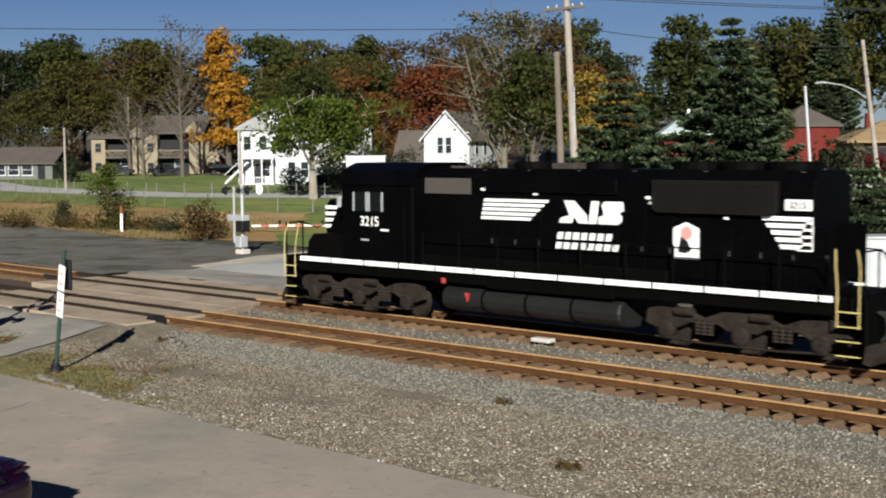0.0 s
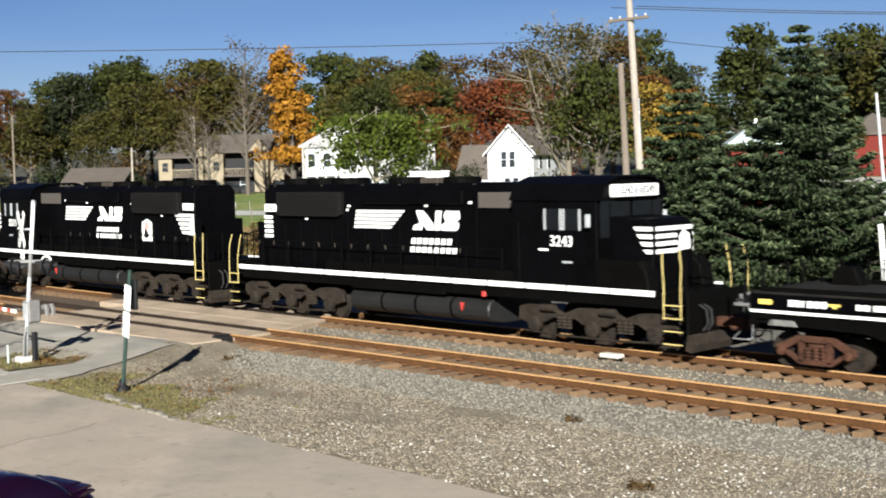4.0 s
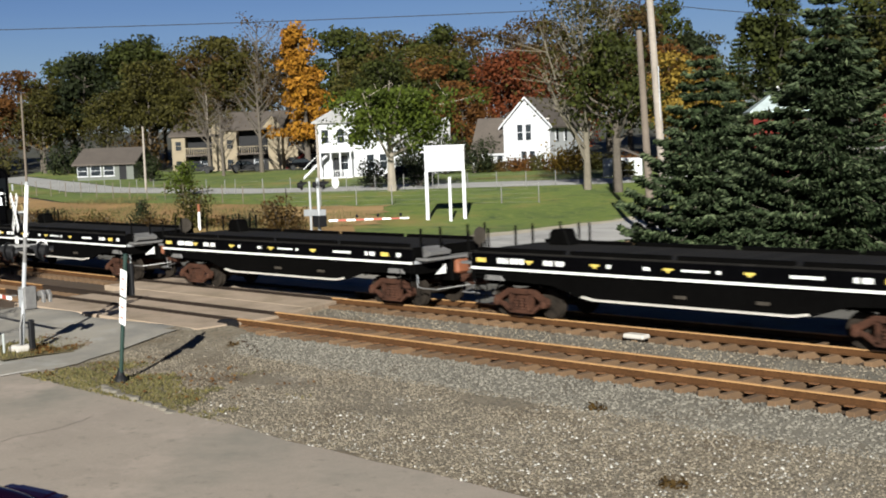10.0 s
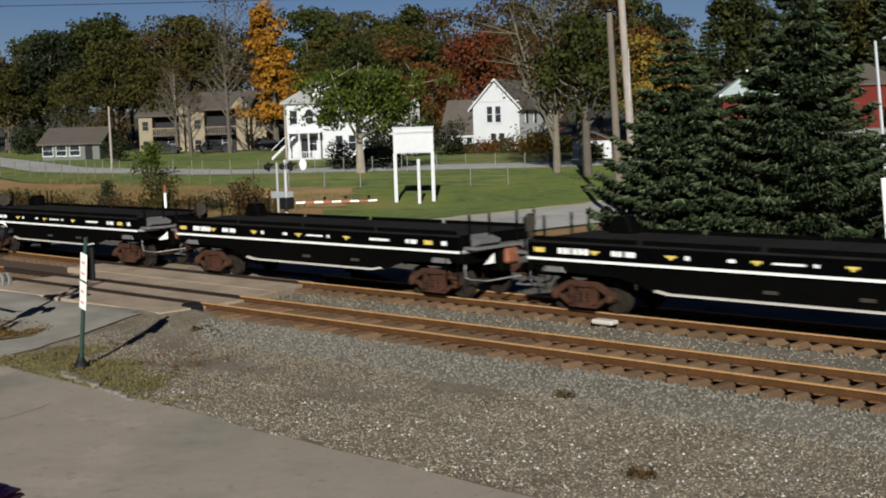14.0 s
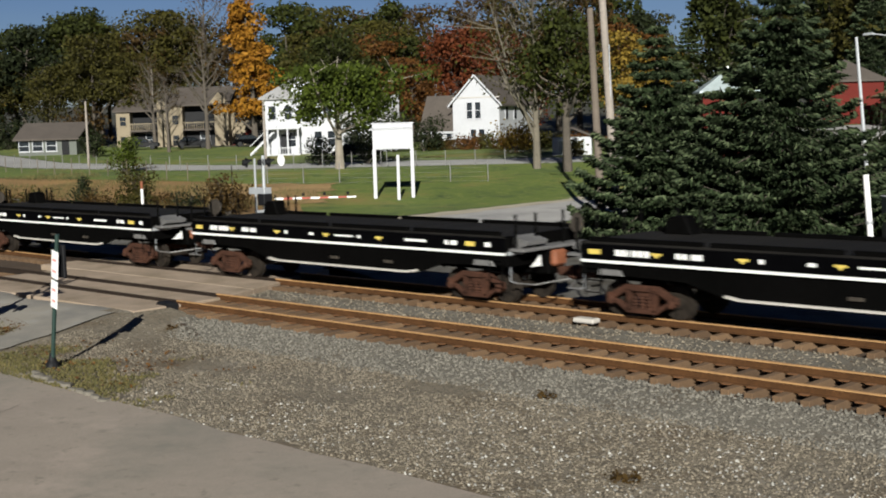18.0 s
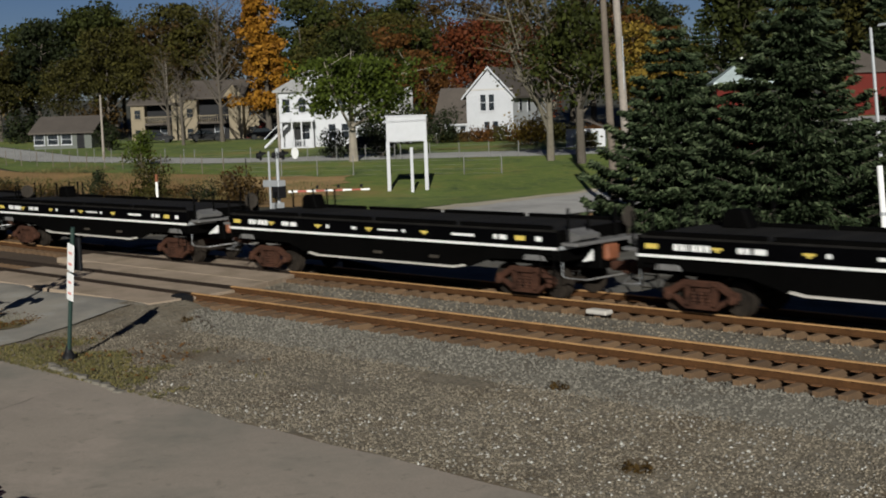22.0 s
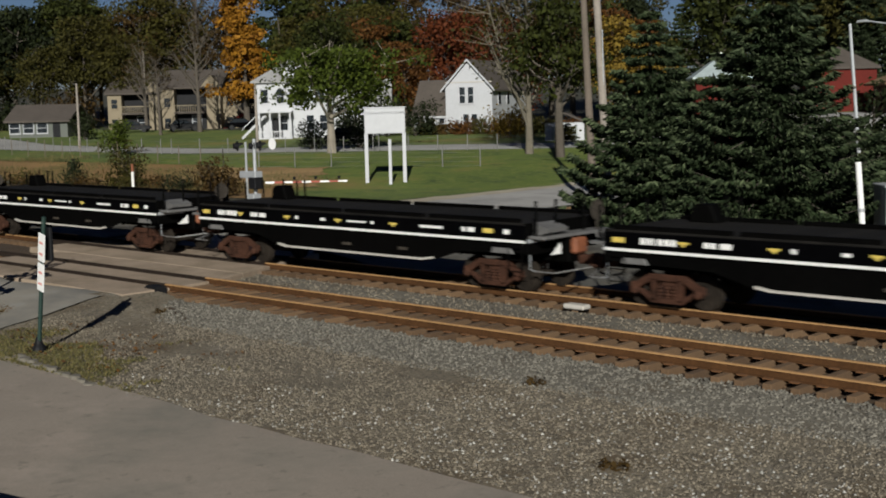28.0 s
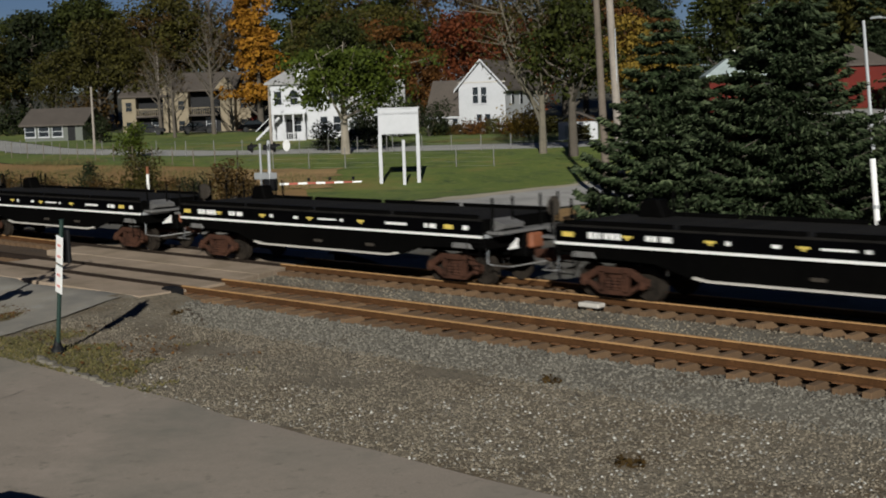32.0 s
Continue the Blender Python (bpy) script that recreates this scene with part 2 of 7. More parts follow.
# pale ranch siding with the shade of the trees put into the colour
M["shaded_wall"] = mat("shaded_wall", (0.09, 0.0966, 0.0834), 0.7, vary=0.15, grain=4, blotch=0.4, bump=0.05)
M["paleyellow"] = mat("paleyellow", (0.42, 0.33, 0.12), 0.6, vary=0.25, grain=10, blotch=1.5, bump=0.05)
M["pink"] = mat("pink", (0.62, 0.25, 0.22), 0.6, vary=0.25, grain=10, blotch=1.5, bump=0.05)
M["tan"] = mat("tan", (0.203, 0.164, 0.108), 0.8, vary=0.15, grain=4, blotch=0.4, bump=0.1)
M["brickred"] = mat("brickred", (0.098, 0.0085, 0.004), 0.95, vary=0.25, grain=6, blotch=0.5, bump=0.15)
M["brickbrown"] = mat("brickbrown", (0.05, 0.027, 0.019), 0.85, vary=0.3, grain=6, blotch=0.5, bump=0.15)
M["shingle"] = mat("shingle", (0.0669, 0.0542, 0.0446), 0.9, vary=0.3, grain=6, blotch=0.6, bump=0.3)
M["shinglegrey"] = mat("shinglegrey", (0.27, 0.265, 0.26), 0.9, vary=0.3, grain=6, blotch=0.6, bump=0.3)
M["shingletan"] = mat("shingletan", (0.21, 0.14, 0.068), 0.9, vary=0.25, grain=6, blotch=0.6, bump=0.3)
M["metalroof"] = mat("metalroof", (0.38, 0.44, 0.44), 0.5, 0.2, vary=0.2, grain=4, blotch=0.6, bump=0.1)
M["dark"] = mat("dark", (0.008, 0.008, 0.009), 0.6, vary=0.3, grain=3, blotch=0.6, bump=0.05, spec=0.2)
M["polewood"] = mat("polewood", (0.24, 0.208, 0.176), 0.9, vary=0.35, grain=12, blotch=1, bump=0.4)
M["polebrown"] = mat("polebrown", (0.12, 0.096, 0.074), 0.9, vary=0.35, grain=12, blotch=1, bump=0.4)
M["bark"] = mat("bark", (0.075, 0.062, 0.048), 0.95, vary=0.4, grain=10, blotch=1.4, bump=0.6)
M["barkgrey"] = mat("barkgrey", (0.125, 0.108, 0.08), 0.95, vary=0.4, grain=9, blotch=1.2, bump=0.5)
M["barkpale"] = mat("barkpale", (0.22, 0.19, 0.15), 0.95, vary=0.35, grain=9, blotch=1.2, bump=0.5)
M["sign_green"] = mat("sign_green", (0.015, 0.035, 0.028), 0.5, vary=0.2, bump=0.05)
M["carpaint"] = mat("carpaint", (0.0065, 0.0013, 0.0068), 0.16, 0.0, vary=0.12, grain=30, blotch=1, bump=0.0, spec=0.7)
M["tyre"] = mat("tyre", (0.015, 0.015, 0.015), 0.85, vary=0.3, grain=20, blotch=2, bump=0.2)
M["greystone"] = mat("greystone", (0.085, 0.076, 0.061), 0.9, vary=0.55, grain=20, blotch=1, bump=0.2, tint=(0.225, 0.205, 0.168), island=2.0)
# greenish white, dulled to carry the tree shade on the industrial building
M["shedwall"] = mat("shedwall", (0.288, 0.31, 0.295), 0.6, vary=0.12, grain=4, blotch=0.3, bump=0.08)
M["crackfill"] = mat("crackfill", (0.16, 0.142, 0.115), 0.95, vary=0.4, grain=30, blotch=2, bump=0.1)
M["yardgravel"] = mat("yardgravel", (0.078, 0.072, 0.060), 0.95, vary=0.5, grain=14, blotch=0.5, bump=0.8, tint=(0.135, 0.125, 0.105), patch=(((0.035, 0.028, 0.018), 0.35, 0.5, 0.6), ((0.105, 0.078, 0.042), 0.6, 0.55, 0.68)))
M["shoulder"] = mat("shoulder", (0.115, 0.1, 0.0765), 0.95, vary=0.5, grain=18, blotch=0.6, bump=0.7, tint=(0.2, 0.178, 0.14), patch=(((0.0808, 0.0578, 0.034), 0.4, 0.5, 0.68),))
M["kerb"] = mat("kerb", (0.133, 0.113, 0.0858), 0.95, vary=0.5, grain=18, blotch=2, bump=0.4, tint=(0.211, 0.191, 0.156))
M["concrete"] = mat("concrete", (0.42, 0.39, 0.35), 0.9, vary=0.2, grain=14, blotch=1, bump=0.2)


def leaf(name, base, tint, vary=0.45):
    M[name] = mat(name, base, 0.75, vary=vary, grain=0.6, blotch=0.15, bump=0, tint=tint, rand=0.35, island=0.9, spec=0.2, trans=0.15)


leaf("lf_green", (0.0115, 0.0175, 0.0026), (0.043, 0.050, 0.0065))
leaf("lf_dark", (0.0065, 0.0108, 0.00267), (0.0204, 0.0273, 0.0073))
# leaf green with the shade behind the spruces put into it
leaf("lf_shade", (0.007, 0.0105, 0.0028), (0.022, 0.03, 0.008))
leaf("lf_olive", (0.019, 0.0185, 0.0028), (0.064, 0.056, 0.0075))
leaf("lf_brown", (0.028, 0.0155, 0.0036), (0.075, 0.043, 0.0095))
leaf("lf_rust", (0.0568, 0.0211, 0.00414), (0.131, 0.0541, 0.0101))
leaf("lf_red", (0.0623, 0.0114, 0.00318), (0.142, 0.0371, 0.0101))
leaf("lf_orange", (0.203, 0.0747, 0.00478), (0.394, 0.191, 0.0179), 0.35)
leaf("lf_yellow", (0.12, 0.0738, 0.00844), (0.253, 0.165, 0.0246))
leaf("lf_bright", (0.017, 0.031, 0.0022), (0.082, 0.108, 0.0095))
leaf("lf_spruce", (0.0068, 0.0125, 0.0048), (0.040, 0.062, 0.024))
leaf("lf_tip", (0.038, 0.056, 0.026), (0.125, 0.155, 0.076))
leaf("lf_fallen", (0.0622, 0.0259, 0.00622), (0.186, 0.0882, 0.0233))
leaf("lf_crimson", (0.0573, 0.00318, 0.00382), (0.127, 0.00894, 0.00894))


# ---- mesh tools ----
def box(bm, x0, x1, y0, y1, z0, z1, bev=0.0):
    v = [bm.verts.new(p) for p in ((x0, y0, z0), (x1, y0, z0), (x1, y1, z0), (x0, y1, z0), (x0, y0, z1), (x1, y0, z1), (x1, y1, z1), (x0, y1, z1))]
    f = [bm.faces.new([v[i] for i in q]) for q in ((3, 2, 1, 0), (4, 5, 6, 7), (0, 1, 5, 4), (1, 2, 6, 5), (2, 3, 7, 6), (3, 0, 4, 7))]
    if bev:
        edges = list({e for a in f for e in a.edges})
        bmesh.ops.bevel(bm, geom=edges, offset=bev, segments=1, affect="EDGES", profile=0.5)
    return bm


def prism(bm, pts, lo, hi, axis="y", bev=0.0):
    """A flat outline pushed along an axis. axis y: pts are x, z; axis x: pts are y, z; axis z: pts are x, y."""
    def place(p, h):
        return {"y": (p[0], h, p[1]), "x": (h, p[0], p[1]), "z": (p[0], p[1], h)}[axis]
    a, b = [bm.verts.new(place(p, lo)) for p in pts], [bm.verts.new(place(p, hi)) for p in pts]
    fs = [bm.faces.new(a), bm.faces.new(b[::-1])]
    for i in range(len(pts)):
        j = (i + 1) % len(pts)
        fs.append(bm.faces.new((a[i], b[i], b[j], a[j])))
    bmesh.ops.recalc_face_normals(bm, faces=fs)
    if bev:
        edges = list({e for f in fs[:2] for e in f.edges})
        bmesh.ops.bevel(bm, geom=edges, offset=bev, segments=1, affect="EDGES", profile=0.5)
    return bm


def tube(bm, pts, r, n=6, r1=None):
    """A round bar along points, tapering from r to r1, with closed ends."""
    pts = [Vector(p) for p in pts]
    r1 = r if r1 is None else r1
    rings = []
    for i, p in enumerate(pts):
        d = (pts[min(i + 1, len(pts) - 1)] - pts[max(i - 1, 0)]).normalized()
        u = d.orthogonal().normalized() if i == 0 else (u - d * u.dot(d)).normalized()
        w = d.cross(u)
        rr = r + (r1 - r) * i / (len(pts) - 1)
        rings.append([bm.verts.new(p + (u * math.cos(2 * math.pi * k / n) + w * math.sin(2 * math.pi * k / n)) * rr) for k in range(n)])
    for a, b in zip(rings, rings[1:]):
        for k in range(n):
            bm.faces.new((a[k], a[(k + 1) % n], b[(k + 1) % n], b[k]))
    bm.faces.new(rings[0][::-1])
    bm.faces.new(rings[-1])
    return bm


def lathe(bm, prof, p, axis="y", n=20):
    """A turned shape: prof holds (radius, height along the axis) round the point p."""
    rings = []
    for r, h in prof:
        ring = []
        for k in range(n):
            c, s = math.cos(2 * math.pi * k / n) * r, math.sin(2 * math.pi * k / n) * r
            ring.append(bm.verts.new({"y": (p[0] + c, p[1] + h, p[2] + s), "z": (p[0] + c, p[1] + s, p[2] + h), "x": (p[0] + h, p[1] + c, p[2] + s)}[axis]))
        rings.append(ring)
    fs = []
    for a, b in zip(rings, rings[1:]):
        for k in range(n):
            fs.append(bm.faces.new((a[k], a[(k + 1) % n], b[(k + 1) % n], b[k])))
    fs += [bm.faces.new(rings[0][::-1]), bm.faces.new(rings[-1])]
    bmesh.ops.recalc_face_normals(bm, faces=fs)
    return bm


def B():
    return bmesh.new()


def to_mesh(name, bm, material, smooth=False):
    me = bpy.data.meshes.new(name)
    bm.to_mesh(me)
    bm.free()
    me.materials.append(material)
    if smooth:
        me.shade_smooth()
    return me


def part(name, bm, material, parent=None, label="", smooth=False):
    ob = new(name, to_mesh(name, bm, material, smooth))
    if parent:
        ob.parent = parent
    return tagged(ob, label)


def thing(name, label, category, m=None, group="", kind=""):
    ob = new(name)
    if m is not None:
        ob.matrix_basis = m
    return tagged(ob, label, category, group, kind)


def setting(name, bm, material, label="", category=""):
    return tagged(part(name, bm, material), label, category, kind="structure")


def fast_mesh(name, verts, faces, material, smooth=False):
    """A mesh straight from arrays: faces all with the same corner count."""
    me = bpy.data.meshes.new(name)
    verts, faces = np.asarray(verts, np.float32), np.asarray(faces, np.int32)
    k = faces.shape[1]
    me.vertices.add(len(verts))
    me.vertices.foreach_set("co", verts.ravel())
    me.loops.add(faces.size)
    me.loops.foreach_set("vertex_index", faces.ravel())
    me.polygons.add(len(faces))
    me.polygons.foreach_set("loop_start", np.arange(0, faces.size, k, dtype=np.int32))
    me.update(calc_edges=True)
    me.materials.append(material)
    if smooth:
        me.shade_smooth()
    return me


def lettering(name, text, height, x, y, z, material, parent, face="-y"):
    """Flat raised lettering, centred on x, that faces -y or +x or -x."""
    cu = bpy.data.curves.new(name, "FONT")
    cu.body, cu.size, cu.extrude, cu.align_x, cu.offset = text, height * 1.38, 0.004, "CENTER", height * 0.02
    tmp = bpy.data.objects.new(name, cu)
    scene.collection.objects.link(tmp)
    me = bpy.data.meshes.new_from_object(tmp.evaluated_get(bpy.context.evaluated_depsgraph_get()))
    bpy.data.objects.remove(tmp)
    me.materials.clear()
    me.materials.append(material)
    ob = new(name, me)
    ob.parent = parent
    turn = {"-y": 0, "+x": 90, "-x": -90}[face]
    ob.matrix_basis = pose(x, y, z, 90, 0, turn)
    return ob


def terrain(x, y):
    """Height of the natural ground: level round the tracks, rising behind the lawn to the wooded hill."""
    s = -(x - 20) * 0.71 + (y + 21.6) * 0.70
    knoll = np.clip((y - 60) / 14, 0, 1) * np.clip((x + 52) / 16, 0, 1)
    return float(np.interp(s, (0, 80, 105, 145, 180, 300, 500, 900), (-0.4, -0.4, 1.0, 1.8, 2.4, 8, 14, 20)) + 2.2 * knoll * knoll * (3 - 2 * knoll))


def strip(name, left, right, material, lift, label, category, nv=8, step=2.0, height=terrain, rough=0.0):
    """A sheet of ground between two edge lines, following the terrain."""
    def dense(line, n):
        line = [Vector((*p, 0)) for p in line]
        cum = [0]
        for a, b in zip(line, line[1:]):
            cum.append(cum[-1] + (b - a).length)
        out = []
        for i in range(n + 1):
            d = cum[-1] * i / n
            k = min(max(j for j in range(len(cum)) if cum[j] <= d + 1e-6), len(line) - 2)
            out.append(line[k].lerp(line[k + 1], (d - cum[k]) / (cum[k + 1] - cum[k])))
        return out, cum[-1]
    total = max(dense(left, 1)[1], dense(right, 1)[1])
    n = max(2, int(total / step))
    a, b = dense(left, n)[0], dense(right, n)[0]
    vs, fs = [], []
    for i in range(n + 1):
        for j in range(nv + 1):
            p = a[i].lerp(b[i], j / nv)
            if rough and (j in (0, nv) or i in (0, n)):
                p = p + Vector((noise.noise(p * 0.9), noise.noise(p * 0.9 + Vector((9, 4, 2))), 0)) * rough
            vs.append((p.x, p.y, height(p.x, p.y) + lift))
    for i in range(n):
        for j in range(nv):
            q = i * (nv + 1) + j
            fs.append((q, q + 1, q + nv + 2, q + nv + 1))
    ob = new(name, fast_mesh(name, vs, fs, material, True))
    nrm = ob.data.polygons[0].normal.z
    if nrm < 0:
        ob.data.flip_normals()
    return tagged(ob, label, category, kind="structure")

# ---- ground, tracks and roads ----
D = 4.75  # distance between the two tracks' centre lines
FAR_Y = D
BEND_AT, BEND_TO, BEND = -26.0, -70.0, 0.0035


def bend(x):
    """How far the line has curved away from straight at x."""
    u = max(0.0, BEND_AT - max(x, BEND_TO))
    return BEND * u * u + max(0.0, BEND_TO - x) * 2 * BEND * (BEND_AT - BEND_TO)


def bend_slope(x):
    return -2 * BEND * max(0.0, BEND_AT - max(x, BEND_TO))


def along(s):
    """The x at which the line, followed from the straight, is s long."""
    u = BEND_AT - s
    if u <= 0:
        return s
    k = 2.0 / 3.0 * BEND * BEND
    w = BEND_AT - BEND_TO
    full = w + k * w ** 3
    if u <= full:
        return BEND_AT - (u - k * u ** 3 + 3 * k * k * u ** 5)
    return BEND_TO - (u - full) / math.sqrt(1 + bend_slope(BEND_TO) ** 2)


BENT_X = list(range(-250, -70, 20)) + list(range(-70, -26, 4)) + [-26]


def bent(bm, yc=0.0):
    for v in bm.verts:
        v.co.y += bend(v.co.x)
    return bm


def build_ground():
    xs = np.concatenate([np.linspace(-1500, -260, 16), np.linspace(-240, 100, 69), np.linspace(130, 1500, 14)])
    ys = np.concatenate([np.linspace(-1500, -80, 14), np.linspace(-60, 200, 53), np.linspace(230, 1500, 14)])
    vs = [(x, y, terrain(x, y) - 0.02) for y in ys for x in xs]
    nx = len(xs)
    fs = [(j * nx + i, j * nx + i + 1, (j + 1) * nx + i + 1, (j + 1) * nx + i) for j in range(len(ys) - 1) for i in range(nx - 1)]
    ob = new("ground", fast_mesh("ground", vs, fs, M["soil"], True))
    tagged(ob, "brown earth and dry ground rising to a low hill", "ground", kind="structure")


def road_height(x, y):
    """Streets lie just over the ground and rise to the rails at the crossing."""
    near = max(0.0, min(1.0, (y + 6.5) / 4.0)) * max(0.0, min(1.0, (11.5 - y) / 4.0))
    base = terrain(x, y) * (1 - near) + (-0.10) * near
    return -0.24 if min(abs(y), abs(y - D)) < 2.45 else base


EDGE_R = ((-10, -7.4, -6.3, -5.4, -3.3, -1.7, -0.5, 0.8, 7, 15, 25), (-9.6, -9.06, -9.5, -9.65, -10.6, -10.8, -10.7, -10.9, -13.4, -17, -20.3))
EDGE_L = ((-10, -3, 2.5, 9, 18), (-22.5, -20.5, -22.5, -25.5, -28))


def road_bank(x, y):
    near = max(0.0, min(1.0, (y + 6.5) / 4.0)) * max(0.0, min(1.0, (11.5 - y) / 4.0))
    return terrain(x, y) * (1 - near) + (-0.10) * near


def yard_height(x, y):
    """Gravel banked up to the edges of the crossing road."""
    d = max(0.0, x - np.interp(y, *EDGE_R), np.interp(y, *EDGE_L) - x)
    f = max(0.0, 1 - d / 3.0)
    return terrain(x, y) * (1 - f) + road_bank(x, y) * f


build_ground()
strip("gravel_yard", [(-11.5, -8.6), (45, -8.9)], [(-12.5, -1.2), (45, -1.2)], M["gravel"], 0.01, "trampled grey-brown gravel beside the tracks", "gravel", 14, 0.8, yard_height)
strip("gravel_far", [(-140, 30), (-70, 14), (-45, 8.6), (-26, 7.5), (-14, 7.5), (40, 7.5)], [(-140, 44), (-70, 23.5), (-45, 22.8), (-30, 22.5), (-14, 22), (40, 20.5)], M["yardgravel"], 0.012, "dusty gravel strip behind the tracks", "gravel", 16, 1.0, yard_height, rough=0.8)
strip("gravel_left", [(-140, -7), (-21, -7)], [(-140, 24), (-70, 3.9), (-45, -1.5), (-33, -2.5), (-22, -2.6)], M["gravel"], 0.012, "gravel shoulder of the railway", "gravel", 8, 1.0, yard_height, rough=0.5)
strip("street", [(-22, -30), (60, -30)], [(-22, -7.6), (-9.06, -7.36), (-7.8, -7.45), (-6, -7.78), (-4.2, -8.05), (-0.5, -8.25), (2, -8.42), (9.5, -8.45), (60, -8.9)], M["asphalt"], 0.03, "worn tan-grey asphalt street beside the tracks", "street", 10, 1.2, rough=0.12)
strip("crossing_road", [(-30, -28), (-22.5, -10), (-20.5, -3), (-22.5, 2.5), (-25.5, 9), (-28, 18), (-28.5, 26), (-29.4, 43), (-29.5, 62), (-27, 86), (-20, 120)],
      [(-12, -28), (-9.6, -10), (-9.06, -7.4), (-9.5, -6.3), (-9.65, -5.4), (-10.6, -3.3), (-10.8, -1.7), (-10.9, 0.8), (-13.4, 7), (-17, 15), (-20.3, 25), (-20, 31), (-20, 60), (-19, 84), (-12, 118)],
      M["road"], 0.045, "grey asphalt road that crosses the tracks", "road", 10, 0.45, road_height, 0.1)
strip("side_road", [(-26.4, 12), (-28, 18), (-28.5, 26), (-29.4, 43), (-29.5, 62), (-27, 86)], [(-15.6, 12), (-17, 15), (-20.3, 25), (-20, 31), (-20, 60), (-19, 84)],
      M["side_road"], 0.055, "pale worn asphalt of the road behind the tracks", "road", 8, 1.0, road_height, 0.1)
strip("sandy_shoulder", [(-27.6, 12.5), (-29.6, 18), (-30.3, 26), (-30.6, 43), (-30.4, 60)], [(-26.2, 12.5), (-27.8, 18), (-28.3, 26), (-29.2, 43), (-29.4, 60)], M["sand"], 0.065, "pale sandy shoulder of the road", "verge", 3, 0.8, road_height, 0.35)
strip("back_street", [(-150, 54), (-97, 39), (-73, 42.5), (-58, 53), (-46, 62), (-33, 72), (-27, 78)], [(-153, 61), (-99, 46), (-76, 49), (-63, 60), (-51, 69), (-38, 80), (-30, 86)],
      M["road_far"], 0.05, "pale asphalt street in front of the houses", "street", 4, 3)
strip("dry_field", [(-150, 32), (-67, 22.5), (-47, 23), (-38, 26)], [(-150, 46), (-80, 29.5), (-59, 38), (-44, 39)], M["dry"], 0.03, "tan field of dry grass behind the tracks", "field", 8, 2.5, rough=0.7)
strip("lawn", [(-150, 46.5), (-80, 29.8), (-60, 37), (-47, 34), (-36, 24.8), (-31.5, 24), (-30.2, 33), (-30.2, 43)], [(-150, 53.8), (-97, 38.8), (-73, 42.3), (-58, 52.8), (-50, 59), (-46, 61.8), (-38, 68), (-33, 71.8)],
      M["lawn"], 0.05, "mown green lawn", "lawn", 10, 2.0, rough=0.5)
strip("lawn_far", [(-155, 62), (-99, 46.2), (-76, 49.2), (-63, 60.2), (-51, 69.2), (-38, 80.2), (-30, 86.2)], [(-190, 92), (-135, 74), (-112, 79), (-96, 93), (-84, 104), (-72, 116), (-60, 130)],
      M["lawn"], 0.05, "green front lawns of the houses on the rise", "lawn", 8, 3)
strip("bare_patch", [(-60.2, 34.6), (-56, 31), (-50.5, 27.4)], [(-51.4, 40.6), (-47.4, 36.5), (-42.6, 32.6)], M["worn"], 0.085, "worn tan patch in the lawn", "lawn", 6, 1.2, rough=1.2)
strip("verge", [(-19.6, 30), (-19.4, 60)], [(10, 30), (0, 60)], M["lawn"], 0.04, "rough grass verge beside the road", "lawn", 6, 3, rough=0.6)
strip("verge_near", [(-19.0, 22.5), (-19.6, 30)], [(12, 21), (10, 30)], M["dry"], 0.04, "dry grass strip by the road", "lawn", 6, 3, rough=0.6)
strip("signal_island", [(-13.2, -7.5), (-14.05, -6.2), (-14.35, -5.2), (-14.7, -3.85)], [(-11.2, -7.7), (-11.2, -6.65), (-11.0, -5.7), (-11.8, -4.0)], M["verge"], 0.10, "low grassy island round the crossing signal", "verge", 6, 0.5, rough=0.3)


def track_bed():
    prof = [(-3.1, -0.42), (-1.75, -0.29), (-1.45, -0.285), (-1.2, -0.315), (1.2, -0.315), (1.45, -0.285), (2.35, -0.29), (D - 1.45, -0.285), (D - 1.2, -0.315), (D + 1.2, -0.315), (D + 1.45, -0.275), (D + 3.2, -0.42)]
    vs, fs = [], []
    xs = np.arange(-250, 101, 1.0)
    for x in xs:
        for y, z in prof:
            vs.append((x, bend(x) + y + 0.12 * noise.noise(Vector((x * 0.8, y, 0))), z + 0.03 * noise.noise(Vector((x * 0.7, y * 2, 5)))))
    k = len(prof)
    for i in range(len(xs) - 1):
        for j in range(k - 1):
            q = i * k + j
            fs.append((q, q + k, q + k + 1, q + 1))
    ob = new("ballast_bed", fast_mesh("ballast_bed", vs, fs, M["ballast"]))
    ob.data.flip_normals()
    tagged(ob, "brown-stained crushed stone bed, darkened for shade between sleepers", "ballast", kind="structure")


track_bed()
RAIL = [(-0.07, -0.172), (0.07, -0.172), (0.07, -0.158), (0.012, -0.14), (0.012, -0.045), (0.036, -0.03), (0.036, 0.0), (-0.036, 0.0), (-0.036, -0.03), (-0.012, -0.045), (-0.012, -0.14), (-0.07, -0.158)]


